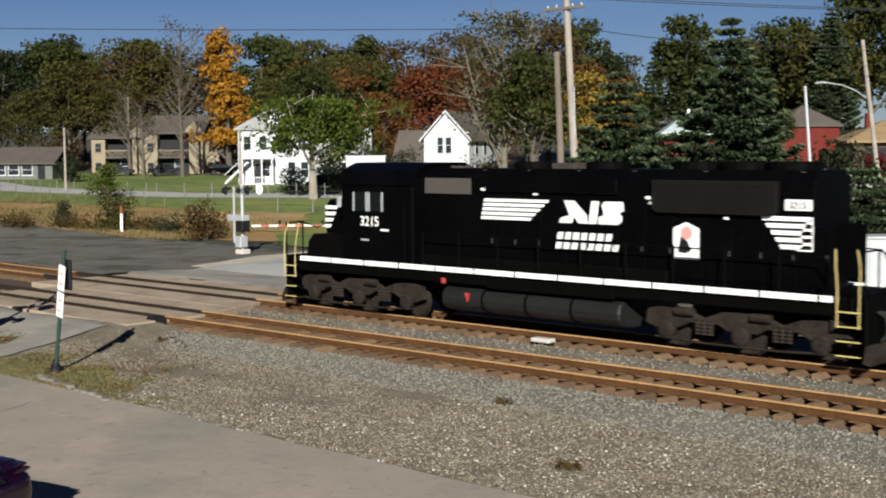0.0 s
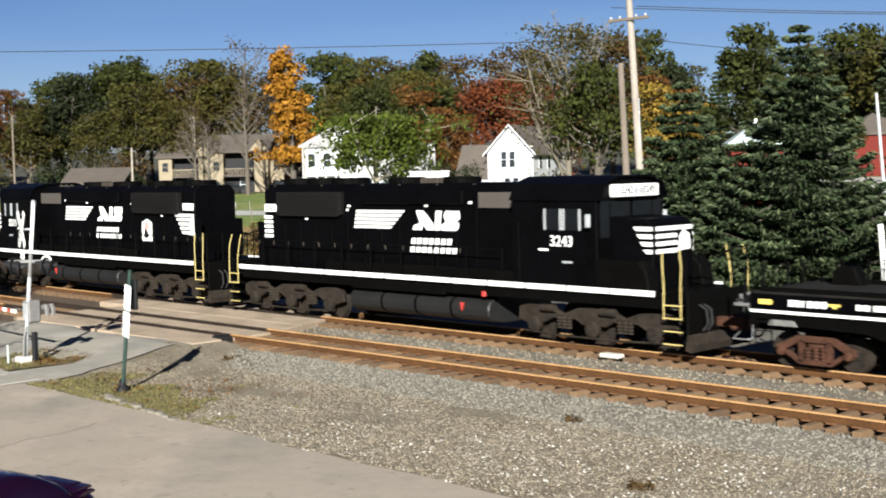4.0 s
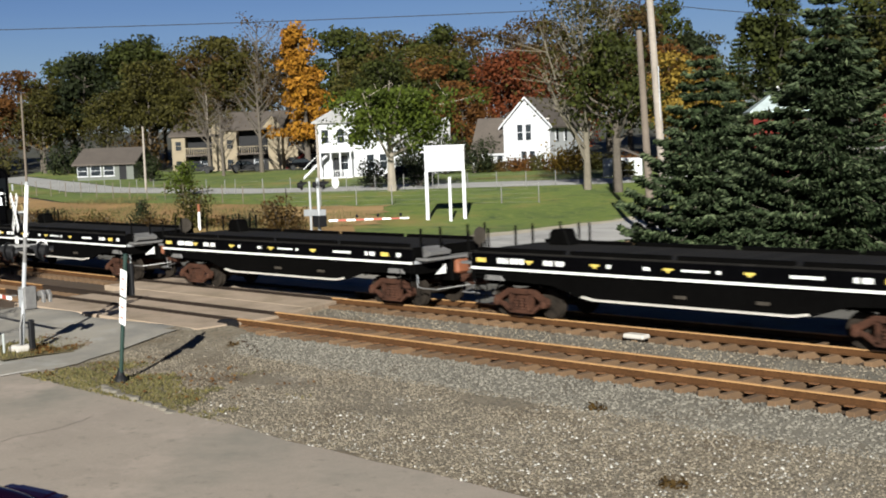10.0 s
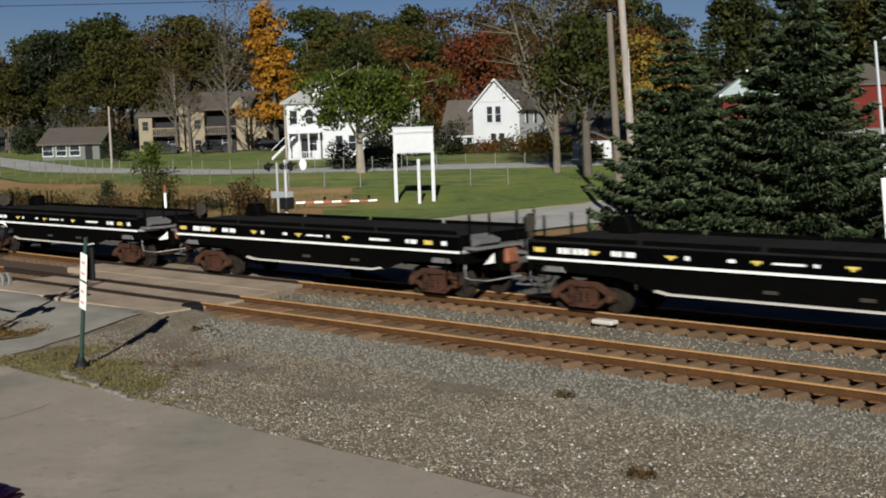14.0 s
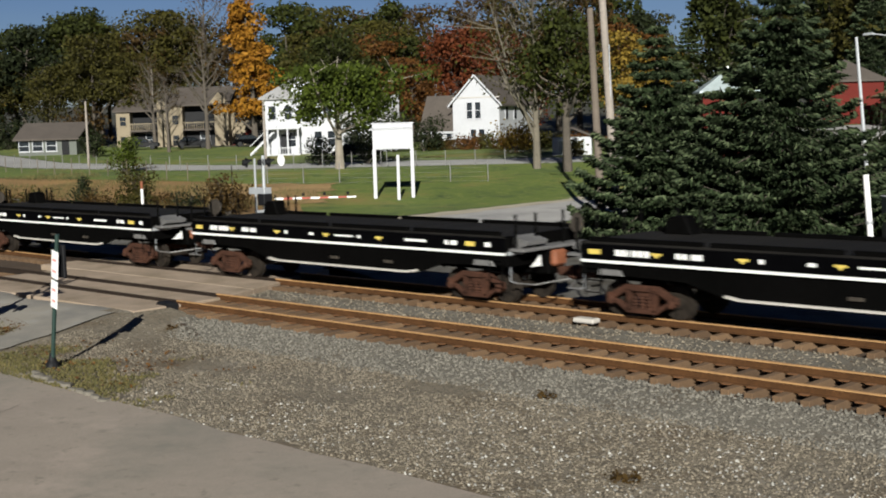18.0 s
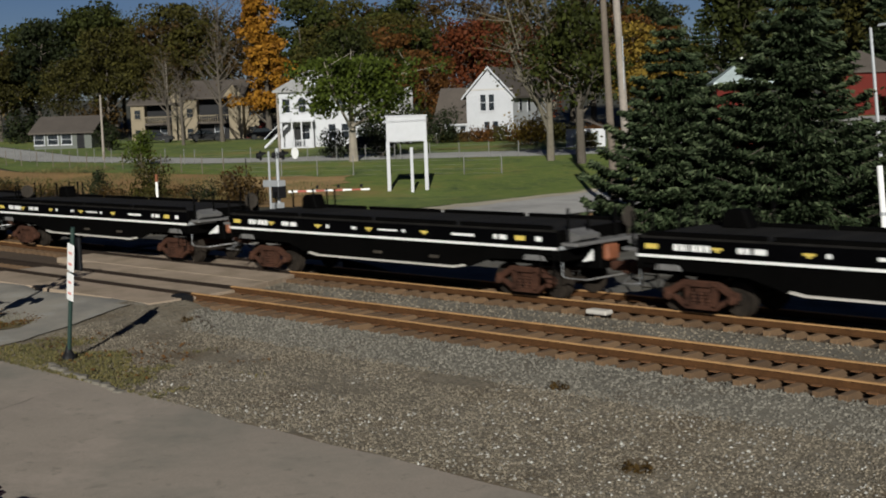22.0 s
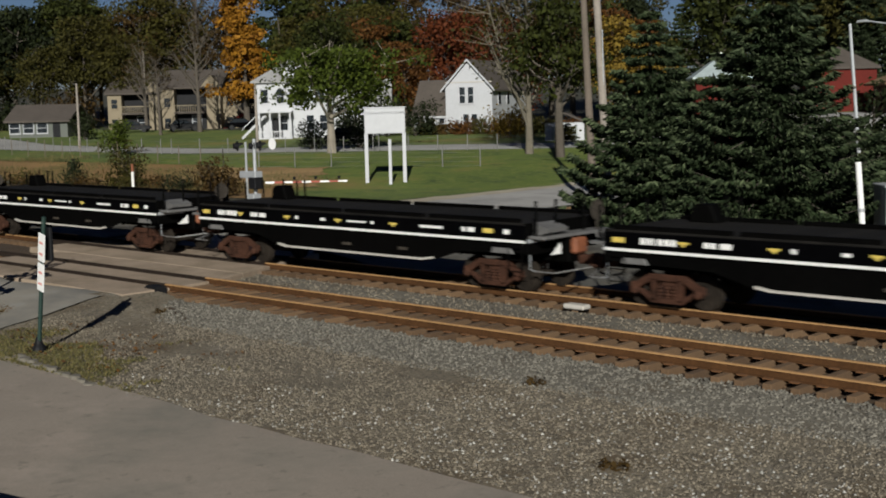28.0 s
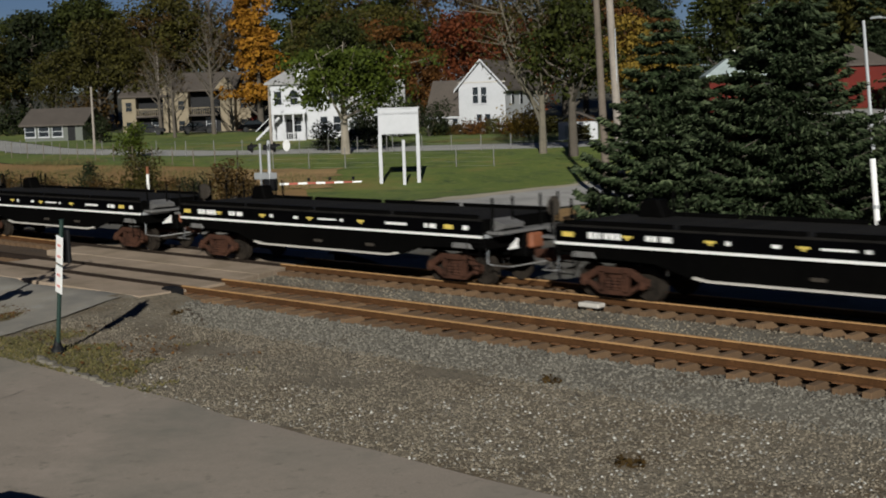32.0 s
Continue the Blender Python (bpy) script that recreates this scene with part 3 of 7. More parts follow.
def build_track(yc, label):
    tr = thing("railway_track", label, "railway track", pose(0, yc, 0), kind="structure")
    for y in (-0.7525, 0.7525):
        end = float(np.interp(yc + y, *EDGE_R)) + 0.1
        # rail and head take a darker brown across the road
        for xs, m, h in ((BENT_X, "railside", "railhead"), ([-26, end], "darkrail", "darkrail"), ([end, 100], "railside", "railhead")):
            bm, top = B(), B()
            for x0, x1 in zip(xs, xs[1:]):
                prism(bm, [(a + y, b) for a, b in RAIL], x0, x1, "x")
                box(top, x0, x1, y - 0.039, y + 0.039, -0.026, 0.003)
            bent(bm)
            bent(top)
            rail = part("rail", bm, M[m], tr, "rust-brown steel rail" if m == "railside" else "dark rail in the crossing")
            part("rail_head", top, M[h], rail, "worn running surface")
    return tr


TRACK_NEAR = build_track(0, "near track of rusty rails on weathered sleepers")
TRACK_FAR = build_track(FAR_Y, "far track of rusty rails carrying the train")


def build_crossing():
    """Planks and filler between the rails where the road crosses."""
    for yc, x0, x1 in ((0, -21.9, -10.7), (FAR_Y, -24.2, -12.4)):
        for y0, y1 in ((-0.67, 0.67), (-2.35, -0.80), (0.80, 2.36)):
            bm = B()
            ends = [float(np.interp(yc + y, *EDGE_R)) + 0.35 for y in (y0, y1)]
            prism(bm, [(x0, yc + y0), (ends[0], yc + y0), (ends[1], yc + y1), (x0, yc + y1)], -0.3, -0.085, "z", 0.02)
            setting("crossing_panel", bm, M["panel"], "brown-grey crossing surface beside the rails", "crossing panel")
    bm = B()
    prism(bm, [(-10.95, -1.25), (-10.35, -1.3), (-10.3, -0.95), (-10.9, -0.88)], -0.3, 0.0, "z", 0.05)
    setting("crossing_end_block", bm, M["dark"], "dark tarred block at the end of the crossing", "crossing block")


build_crossing()

# ---- locomotives ----


def wheelset(radius, parent, x, material, n=20):
    """Two flanged wheels on an axle, turning about its own middle."""
    bm = B()
    for s in (-1, 1):
        lathe(bm, [(radius - 0.02, s * 0.82), (radius, s * 0.80), (radius + 0.004, s * 0.71), (radius + 0.028, s * 0.69), (radius + 0.028, s * 0.675), (radius - 0.06, s * 0.675)], (0, 0, 0), "y", n)
        lathe(bm, [(0.16, s * 0.82), (0.14, s * 0.86), (0.05, s * 0.87)], (0, 0, 0), "y", 10)
    lathe(bm, [(0.085, -0.7), (0.085, 0.7)], (0, 0, 0), "y", 8)
    ob = part("wheelset", bm, material, parent, "steel wheels on an axle")
    ob.matrix_basis = pose(x, 0, radius)
    ob["roll"] = radius
    return ob


def flip(bm, d):
    if d < 0:
        for v in bm.verts:
            v.co.x = -v.co.x
        bmesh.ops.reverse_faces(bm, faces=bm.faces[:])
    return bm


def build_loco(number, d, label, poster):
    """A six-axle road switcher; d 1: cab towards -x, d -1: cab towards +x. The printed side faces -y."""
    L = thing("locomotive", label, "locomotive", pose(0, FAR_Y, 0), "diesel locomotives")

    def lp(name, bm, material, parent=L, lab="", smooth=False):
        return part(name, flip(bm, d), material, parent, lab, smooth)

    lp("underframe", box(B(), -9.1, 9.1, -1.45, 1.45, 1.22, 1.56, 0.03), M["blackm"])
    lp("walkway", box(B(), -9.12, 9.12, -1.56, 1.56, 1.56, 1.64, 0.01), M["blackm"], lab="black walkway plate")
    for s in (-1, 1):
        x = -8.95
        while x < 9.0:
            ln = min(1.42, 9.12 - x)
            lp("sill_stripe", box(B(), x, x + ln, s * 1.565 - 0.006, s * 1.565 + 0.006, 1.555, 1.70), M["white"], lab="white stripe along the sill")
            x += 1.48
    for e in (-1, 1):
        bm = B()
        box(bm, e * 9.1, e * 9.35, -1.0, 1.0, 1.2, 1.64, 0.02) if e > 0 else box(bm, -9.35, -9.1, -1.0, 1.0, 1.2, 1.64, 0.02)
        lp("end_platform", bm, M["blackm"])
        x0, x1 = sorted((e * 9.86, e * 9.78))
        lp("pilot_plate", box(B(), x0, x1, -1.4, 1.4, 0.35, 1.68, 0.02), M["blackm"], lab="black end plate")
        prof = [(e * 9.86, 0.62), (e * 10.02, 0.36), (e * 9.98, 0.18), (e * 9.8, 0.22)]
        bm = B()
        prism(bm, prof, -1.45, 1.45, "y")
        lp("snow_plough", bm, M["undergear"], lab="scuffed brown plough blade")
        bm = B()
        x0, x1 = sorted((e * 9.84, e * 10.30))
        box(bm, x0, x1, -0.14, 0.14, 0.72, 0.98, 0.03)
        x0, x1 = sorted((e * 10.26, e * 10.52))
        box(bm, x0, x1, -0.22, 0.17, 0.66, 1.06, 0.06)
        lp("coupler", bm, M["truckrust"], lab="rusty knuckle coupler")
        for yy in (-0.75, -0.95, 0.75, 0.95):
            bm = B()
            tube(bm, [(e * 9.9, yy, 1.35), (e * 10.1, yy, 1.25), (e * 10.15, yy, 0.9), (e * 10.0, yy, 0.7)], 0.025, 5)
            lp("brake_hose", bm, M["tyre"])
        for s in (-1, 1):
            for k in range(4):
                x0, x1 = sorted((e * 9.2, e * 9.76))
                z = 0.34 + 0.33 * k
                st = lp("step", box(B(), x0, x1, min(s * 1.2, s * 1.52), max(s * 1.2, s * 1.52), z, z + 0.04), M["blackm"], lab="boarding step")
                lp("step_edge", box(B(), x0, x1, s * 1.53 - 0.012, s * 1.53 + 0.012, z + 0.01, z + 0.042), M["paleyellow"], st, "yellow step edge")
            for xx in (9.22, 9.74):
                bm = B()
                tube(bm, [(e * xx, s * 1.55, 1.0), (e * xx, s * 1.55, 1.9), (e * (xx - 0.06 if xx < 9.5 else xx), s * 1.52, 2.35), (e * (xx - 0.1), s * 1.45, 2.75)], 0.018, 6)
                lp("grab_iron", bm, M["paleyellow"], lab="faded yellow grab iron")
        for yy in (-1.4, -0.7, 0.7, 1.4):
            bm = B()
            tube(bm, [(e * 9.8, yy, 1.66), (e * 9.8, yy, 2.75)], 0.024, 6)
            lp("end_stanchion", bm, M["blackm"])
        bm = B()
        tube(bm, [(e * 9.8, -1.4, 2.72), (e * 9.8, -0.7, 2.72), (e * 9.86, 0, 2.5), (e * 9.8, 0.7, 2.72), (e * 9.8, 1.4, 2.72)], 0.022, 6)
        lp("end_handrail", bm, M["blackm"])
    # nose, tool boxes and cab
    nose = [(-8.45, 1.64), (-8.45, 3.32), (-8.25, 3.5), (-7.05, 3.56), (-7.05, 1.64)]
    bm = B()
    prism(bm, nose, -0.92, 0.92, "y", 0.05)
    nz = lp("short_hood", bm, M["black"], lab="black low nose")
    for k in range(4):
        z = 3.30 - 0.2 * k
        for s in (-1, 1):
            w = 0.62 - 0.11 * k
            bm = B()
            prism(bm, [(-8.43, z - 0.11), (-8.43, z), (-8.43 + w, z), (-8.43 + w - 0.1, z - 0.11)], s * 0.925 - 0.006, s * 0.925 + 0.006, "y")
            lp("nose_stripe", bm, M["white"], nz, "white nose stripe")
        bm = B()
        box(bm, -8.462, -8.452, -0.8, 0.15 if k else 0.8, z - 0.11, z)
        lp("nose_stripe", bm, M["white"], nz, "white nose stripe")
    bm = B()
    prism(bm, [(0.2, 2.62), (0.75, 2.66), (0.7, 3.05), (0.45, 3.2), (0.25, 3.0)], -8.464, -8.453, "x")
    lp("nose_emblem", bm, M["white"], nz, "plain white emblem")
    for s in (-1, 1):
        bm = B()
        y0, y1 = sorted((s * 0.95, s * 1.5))
        prism(bm, [(-8.75, 1.66), (-8.62, 2.2), (-8.4, 2.42), (-6.95, 2.46), (-6.95, 1.66)], y0, y1, "y", 0.03)
        lp("tool_box", bm, M["blackm"])
    cabp = [(-1.5, 1.64), (-1.5, 4.02), (-1.3, 4.4), (-0.7, 4.6), (0.7, 4.6), (1.3, 4.4), (1.5, 4.02), (1.5, 1.64)]
    bm = B()
    prism(bm, cabp, -7.05, -4.0, "x", 0.03)
    cab = lp("cab", bm, M["black"], lab="black driver's cab")
    bm = B()
    prism(bm, [(-1.56, 4.0), (-1.34, 4.45), (-0.72, 4.66), (0.72, 4.66), (1.34, 4.45), (1.56, 4.0), (1.5, 4.0), (1.3, 4.41), (0.7, 4.61), (-0.7, 4.61), (-1.3, 4.41), (-1.5, 4.0)], -7.2, -3.95, "x")
    lp("cab_roof", bm, M["black"], cab)
    for s in (-1, 1):
        for x0 in (-6.52, -5.85):
            fr = lp("side_window", box(B(), x0, x0 + 0.62, s * 1.505 - 0.015, s * 1.505 + 0.015, 3.2, 3.78), M["cabglass"], cab, "dark cab window")
            for a in (x0, x0 + 0.56):
                lp("window_frame", box(B(), a, a + 0.07, s * 1.525 - 0.012, s * 1.525 + 0.012, 3.2, 3.78), M["grey"], fr, "bare metal frame")
        bm = B()
        tube(bm, [(-4.3, s * 1.53, 1.75), (-4.3, s * 1.56, 3.4)], 0.02, 5)
        lp("cab_grab_iron", bm, M["blackm"], cab)
        bm = B()
        box(bm, -7.0, -6.85, s * 1.72 - 0.03, s * 1.72 + 0.03, 3.3, 3.65, 0.01)
        lp("mirror", bm, M["grey"], cab)
    for y0, y1 in ((-1.35, -0.98), (-0.9, -0.08), (0.08, 0.9), (0.98, 1.35)):
        lp("front_window", box(B(), -7.075, -7.045, y0, y1, 3.55 if abs(y0) < 0.95 and abs(y1) < 0.95 else 3.0, 3.98), M["cabglass"], cab, "windscreen pane")
    nb = lp("number_board", box(B(), -7.3, -7.06, -0.95, 0.95, 4.08, 4.42, 0.02), M["white"], cab, "white lit number board")
    for yy in (-0.5, 0.5):
        t = lettering("number", number, 0.2, -7.305 * d, yy, 4.17, M["dark"], nb, "-x" if d > 0 else "+x")
    for yy in (-0.12, 0.12):
        lp("headlight", lathe(B(), [(0.1, -7.33), (0.1, -7.29)], (0, yy, 4.25), "x", 12), M["grey"], nb, "round headlight")
    lettering("number", number, 0.3, -5.82 * d, -1.507, 2.76, M["white"], cab)
    for s in (1,):
        lp("builder_plate", box(B(), -5.35, -5.0, -1.512, -1.5, 2.62, 2.68), M["white"], cab)
        lp("builder_plate", box(B(), -6.2, -5.85, -1.512, -1.5, 2.3, 2.36), M["grey"], cab)
    # long hood
    hood = [(-0.93, 1.64), (-0.93, 4.26), (-0.7, 4.5), (0.7, 4.5), (0.93, 4.26), (0.93, 1.64)]
    bm = B()
    prism(bm, hood, -4.0, 8.35, "x", 0.03)
    hd = lp("long_hood", bm, M["black"], lab="long black engine hood")
    for s in (-1, 1):
        x = -2.1
        while x < 8.0:
            bm = B()
            box(bm, x, x + 0.78, s * 0.945 - 0.014, s * 0.945 + 0.014, 1.78, 3.72 if x < 3.9 else 3.2, 0.01)
            dr = lp("hood_door", bm, M["black"], hd)
            lp("door_latch", box(B(), x + 0.68, x + 0.72, s * 0.965 - 0.01, s * 0.965 + 0.01, 2.4, 2.56), M["grime"], dr)
            x += 0.84
        lp("filter_screen", box(B(), -4.0, -2.2, s * 0.96 - 0.02, s * 0.96 + 0.02, 3.76, 4.22, 0.01), M["screen"], hd, "grey-brown filter screen")
        bm = B()
        y0, y1 = sorted((s * 0.9, s * 1.12))
        prism(bm, [(4.0, 3.5), (4.15, 3.42), (7.3, 3.42), (7.45, 3.5), (7.45, 4.24), (4.0, 4.24)], y0, y1, "y", 0.02)
        rad = lp("radiator", bm, M["radscreen"], hd, "grey-brown radiator intake")
        for k in range(9):
            z = 3.52 + 0.075 * k
            lp("shutter_slat", box(B(), 4.2, 7.25, s * 1.125 - 0.012, s * 1.125 + 0.012, z, z + 0.045), M["radscreen"], rad)
        bm = B()
        y0, y1 = sorted((s * 0.93, s * 1.05))
        box(bm, -1.6, 2.9, y0, y1, 3.85, 4.28, 0.03)
        lp("dynamic_brake", bm, M["black"], hd)
        lp("number_plate", box(B(), 7.62, 8.28, s * 0.96 - 0.04, s * 0.96 + 0.04, 3.56, 3.82, 0.01), M["white"], hd, "small white number board")
    lettering("number", number, 0.16, 7.95 * d, -1.005, 3.61, M["dark"], hd)
    for x in (4.7, 6.05, 7.35):
        fan = lp("radiator_fan", lathe(B(), [(0.66, 4.46), (0.66, 4.68), (0.60, 4.70), (0.1, 4.66)], (x, 0, 0), "z", 18), M["blackm"], hd, "round cooling fan")
    for x in (-0.6, 1.9):
        lp("brake_fan", lathe(B(), [(0.6, 4.46), (0.6, 4.67), (0.52, 4.69), (0.1, 4.65)], (x, 0, 0), "z", 18), M["blackm"], hd)
    bm = B()
    box(bm, 0.2, 1.0, -0.3, 0.3, 4.4, 4.66, 0.03)
    lp("exhaust_housing", bm, M["grime"], hd)
    bm = B()
    for k in range(3):
        tube(bm, [(-3.2, -0.2 + 0.2 * k, 4.5), (-3.6 + 0.1 * k, -0.2 + 0.2 * k, 4.52)], 0.03, 6, 0.07)
    lp("horn", bm, M["grime"], hd)
    for x in (-1.9, -0.3, 1.4, 3.2, 5.3, 7.9):
        lp("lifting_lug", box(B(), x, x + 0.12, -0.75, -0.68, 4.36, 4.47), M["grime"], hd)
    # white markings: five slanted bars, an angular block and two rows of bars
    mx = -1.05 if d > 0 else -1.9
    put = lambda name, pts, lab: part(name, prism(B(), pts, -0.975, -0.963, "y"), M["white"], hd, lab)
    ox = (-0.55 if d > 0 else -2.2)
    for k in range(5):
        z = 3.66 - 0.125 * k
        put("marking_bar", [(ox - 1.15 - 0.03 * k, z - 0.085), (ox - 1.12 - 0.03 * k, z), (ox + 1.2 - 0.15 * k, z), (ox + 1.12 - 0.15 * k, z - 0.085)], "white slanted bar")
    for pts in ([(1.55, 3.06), (1.62, 3.2), (1.9, 3.26), (1.72, 3.66), (2.05, 3.66), (2.45, 3.3), (2.5, 3.06), (2.2, 3.06), (2.05, 3.24), (1.98, 3.06)],
                [(2.52, 3.06), (2.62, 3.66), (2.86, 3.66), (2.78, 3.06)],
                [(2.86, 3.06), (2.84, 3.24), (3.02, 3.30), (2.95, 3.56), (3.06, 3.66), (3.62, 3.66), (3.64, 3.42), (3.5, 3.36), (3.6, 3.26), (3.56, 3.12), (3.44, 3.06)]):
        put("marking_block", [(a + ox - 0.02, b) for a, b in pts], "white angular block")
    rows = ((2.62, 1.45, 7), (2.36, 1.4, 8))
    for z, x0, n in rows:
        for k in range(n):
            a = ox + x0 + 0.265 * k
            put("marking_dash", [(a, z), (a + 0.05, z + 0.19), (a + 0.235, z + 0.19), (a + 0.185, z)], "short white bar")
    rx = 7.05 if d > 0 else -8.2
    for k in range(5):
        z = 3.42 - 0.165 * k
        if d > 0:
            put("marking_bar", [(rx + 0.12 * k, z - 0.105), (rx - 0.05 + 0.12 * k, z), (8.3, z), (8.3, z - 0.105)], "white slanted bar")
        else:
            put("marking_bar", [(-8.33, z - 0.105), (-8.33, z), (-7.85, z), (-7.85, z - 0.105)], "white bar")
    if d > 0:
        put("marking_emblem", [(7.92, 2.62), (8.1, 2.75), (8.02, 3.0), (8.18, 3.3), (8.33, 3.42), (8.33, 2.62)], "plain white emblem")
    for x, z in ((-1.8, 3.88), (0.1, 3.78), (3.75, 3.75), (3.85, 3.62), (6.0, 3.3), (6.2, 3.6)):
        part("small_stencil", box(B(), x * d, x * d + 0.14, -0.985, -0.97, z, z + 0.07), M["white"], hd)
    if poster:
        bm = B()
        prism(bm, [(4.58, 2.28), (4.58, 3.05), (4.95, 3.2), (5.32, 3.05), (5.32, 2.28)], -0.985, -0.97, "y")
        ps = part("side_panel", bm, M["white"], hd, "white panel with a red and dark picture")
        part("panel_patch", lathe(B(), [(0.17, -0.992), (0.17, -0.986)], (4.96, 0, 2.93), "y", 14), M["pink"], ps, "pale red disc")
        part("panel_patch", prism(B(), [(4.72, 2.45), (4.8, 2.85), (5.0, 2.72), (5.1, 2.5), (4.95, 2.42)], -0.992, -0.986, "y"), M["dark"], ps, "dark shape")
    # handrails
    for s in (-1, 1):
        xs = [-3.6 + 1.42 * k for k in range(9)]
        for x in xs:
            bm = B()
            tube(bm, [(x, s * 1.5, 1.62), (x, s * 1.5, 2.66)], 0.026, 6)
            lp("stanchion", bm, M["blackm"], lab="handrail post")
        bm = B()
        tube(bm, [(xs[0], s * 1.5, 2.6), (xs[-1], s * 1.5, 2.6), (8.9, s * 1.5, 2.55), (9.15, s * 1.5, 2.2)], 0.02, 6)
        lp("handrail", bm, M["blackm"])
    # tank, reservoirs, red valve
    bm = B()
    arc = [(1.42 * math.copysign(abs(math.cos(q)) ** 0.55, math.cos(q)), 0.78 + 0.42 * math.copysign(abs(math.sin(q)) ** 0.75, math.sin(q))) for q in (2 * math.pi * k / 24 for k in range(24))]
    prism(bm, arc, -2.95, 3.25, "x", 0.04)
    tk = lp("fuel_tank", bm, M["tank"], lab="dusty black rounded fuel tank", smooth=False)
    for x in (-1.4, 0.15, 1.7):
        lp("tank_strap", prism(B(), [(y * 1.012, 0.78 + (z - 0.78) * 1.02) for y, z in arc], x - 0.04, x + 0.04, "x"), M["blackm"], tk)
    for s in (-1, 1):
        y0, y1 = sorted((s * 1.2, s * 1.46))
        lp("battery_box", box(B(), -1.2, 3.1, y0, y1, 1.16, 1.42, 0.02), M["blackm"], tk, "black box above the tank")
        bm = B()
        y0, y1 = sorted((s * 0.97, s * 1.3))
        box(bm, -3.9, 4.6, y0, y1, 1.65, 1.98, 0.03)
        lp("air_duct", bm, M["blackm"], hd, "black duct along the walkway")
    lp("fuel_valve", prism(B(), [(-2.02, 0.98), (-1.84, 0.98), (-1.9, 0.72)], -1.47, -1.43, "y"), M["red"], tk, "red fuel cut-off")
    lp("fuel_cap", box(B(), -2.9, -2.75, -1.5, -1.42, 1.2, 1.36, 0.02), M["red"], tk, "red filler")
    # trucks
    for tx in (-6.63, 6.63):
        tr = thing("truck", "", "")
        tr.parent = L
        tr.matrix_basis = pose(tx * d, 0, 0)
        for s in (-1, 1):
            y0, y1 = sorted((s * 1.02, s * 1.16))
            bm = B()
            prism(bm, [(-2.75, 0.62), (-2.7, 0.98), (-2.3, 1.1), (-1.5, 1.02), (-1.05, 0.86), (-0.6, 1.04), (0.0, 1.12), (0.6, 1.04), (1.05, 0.86), (1.5, 1.02), (2.3, 1.1), (2.7, 0.98), (2.75, 0.62), (2.35, 0.5), (1.75, 0.58), (1.45, 0.72), (0.65, 0.72), (0.4, 0.58), (-0.4, 0.58), (-0.65, 0.72), (-1.45, 0.72), (-1.75, 0.58), (-2.35, 0.5)], y0, y1, "y", 0.025)
            part("side_frame", bm, M["undergear"], tr, "dusty grey-brown side frame")
            for x in (-2.07, 0, 2.07):
                bm = B()
                lathe(bm, [(0.24, s * 1.14), (0.24, s * 1.26), (0.16, s * 1.30), (0.05, s * 1.31)], (x, 0, 0.51), "y", 12)
                part("axle_box", bm, M["undergear"], tr, "round axle box")
            for x in (-1.05, 1.05):
                for q in (-0.18, 0.0, 0.18):
                    prof = [(0.06 if k % 2 else 0.09, 0.46 + 0.045 * k) for k in range(9)]
                    part("spring", lathe(B(), prof, (x + q, s * 1.13, 0), "z", 7), M["undergear"], tr)
                bm = B()
                tube(bm, [(x - 0.75, s * 1.22, 1.0), (x - 0.25, s * 1.22, 1.0)], 0.11, 9)
                part("brake_cylinder", bm, M["undergear"], tr)
            bm = B()
            tube(bm, [(-2.4, s * 1.22, 0.32), (-1.0, s * 1.22, 0.26), (1.0, s * 1.22, 0.26), (2.4, s * 1.22, 0.32)], 0.03, 5)
            part("brake_rod", bm, M["undergear"], tr)
        part("bolster", box(B(), -0.5, 0.5, -1.0, 1.0, 0.62, 1.2, 0.05), M["blackm"], tr)
        for x in (-2.07, 0, 2.07):
            wheelset(0.51, tr, x, M["undergear"])
    return L


LOCO_A = build_loco("3215", 1, "black diesel locomotive with white stripes, cab leading", True)
LOCO_B = build_loco("3243", -1, "black diesel locomotive with white stripes, running hood first", False)

# ---- flat cars ----


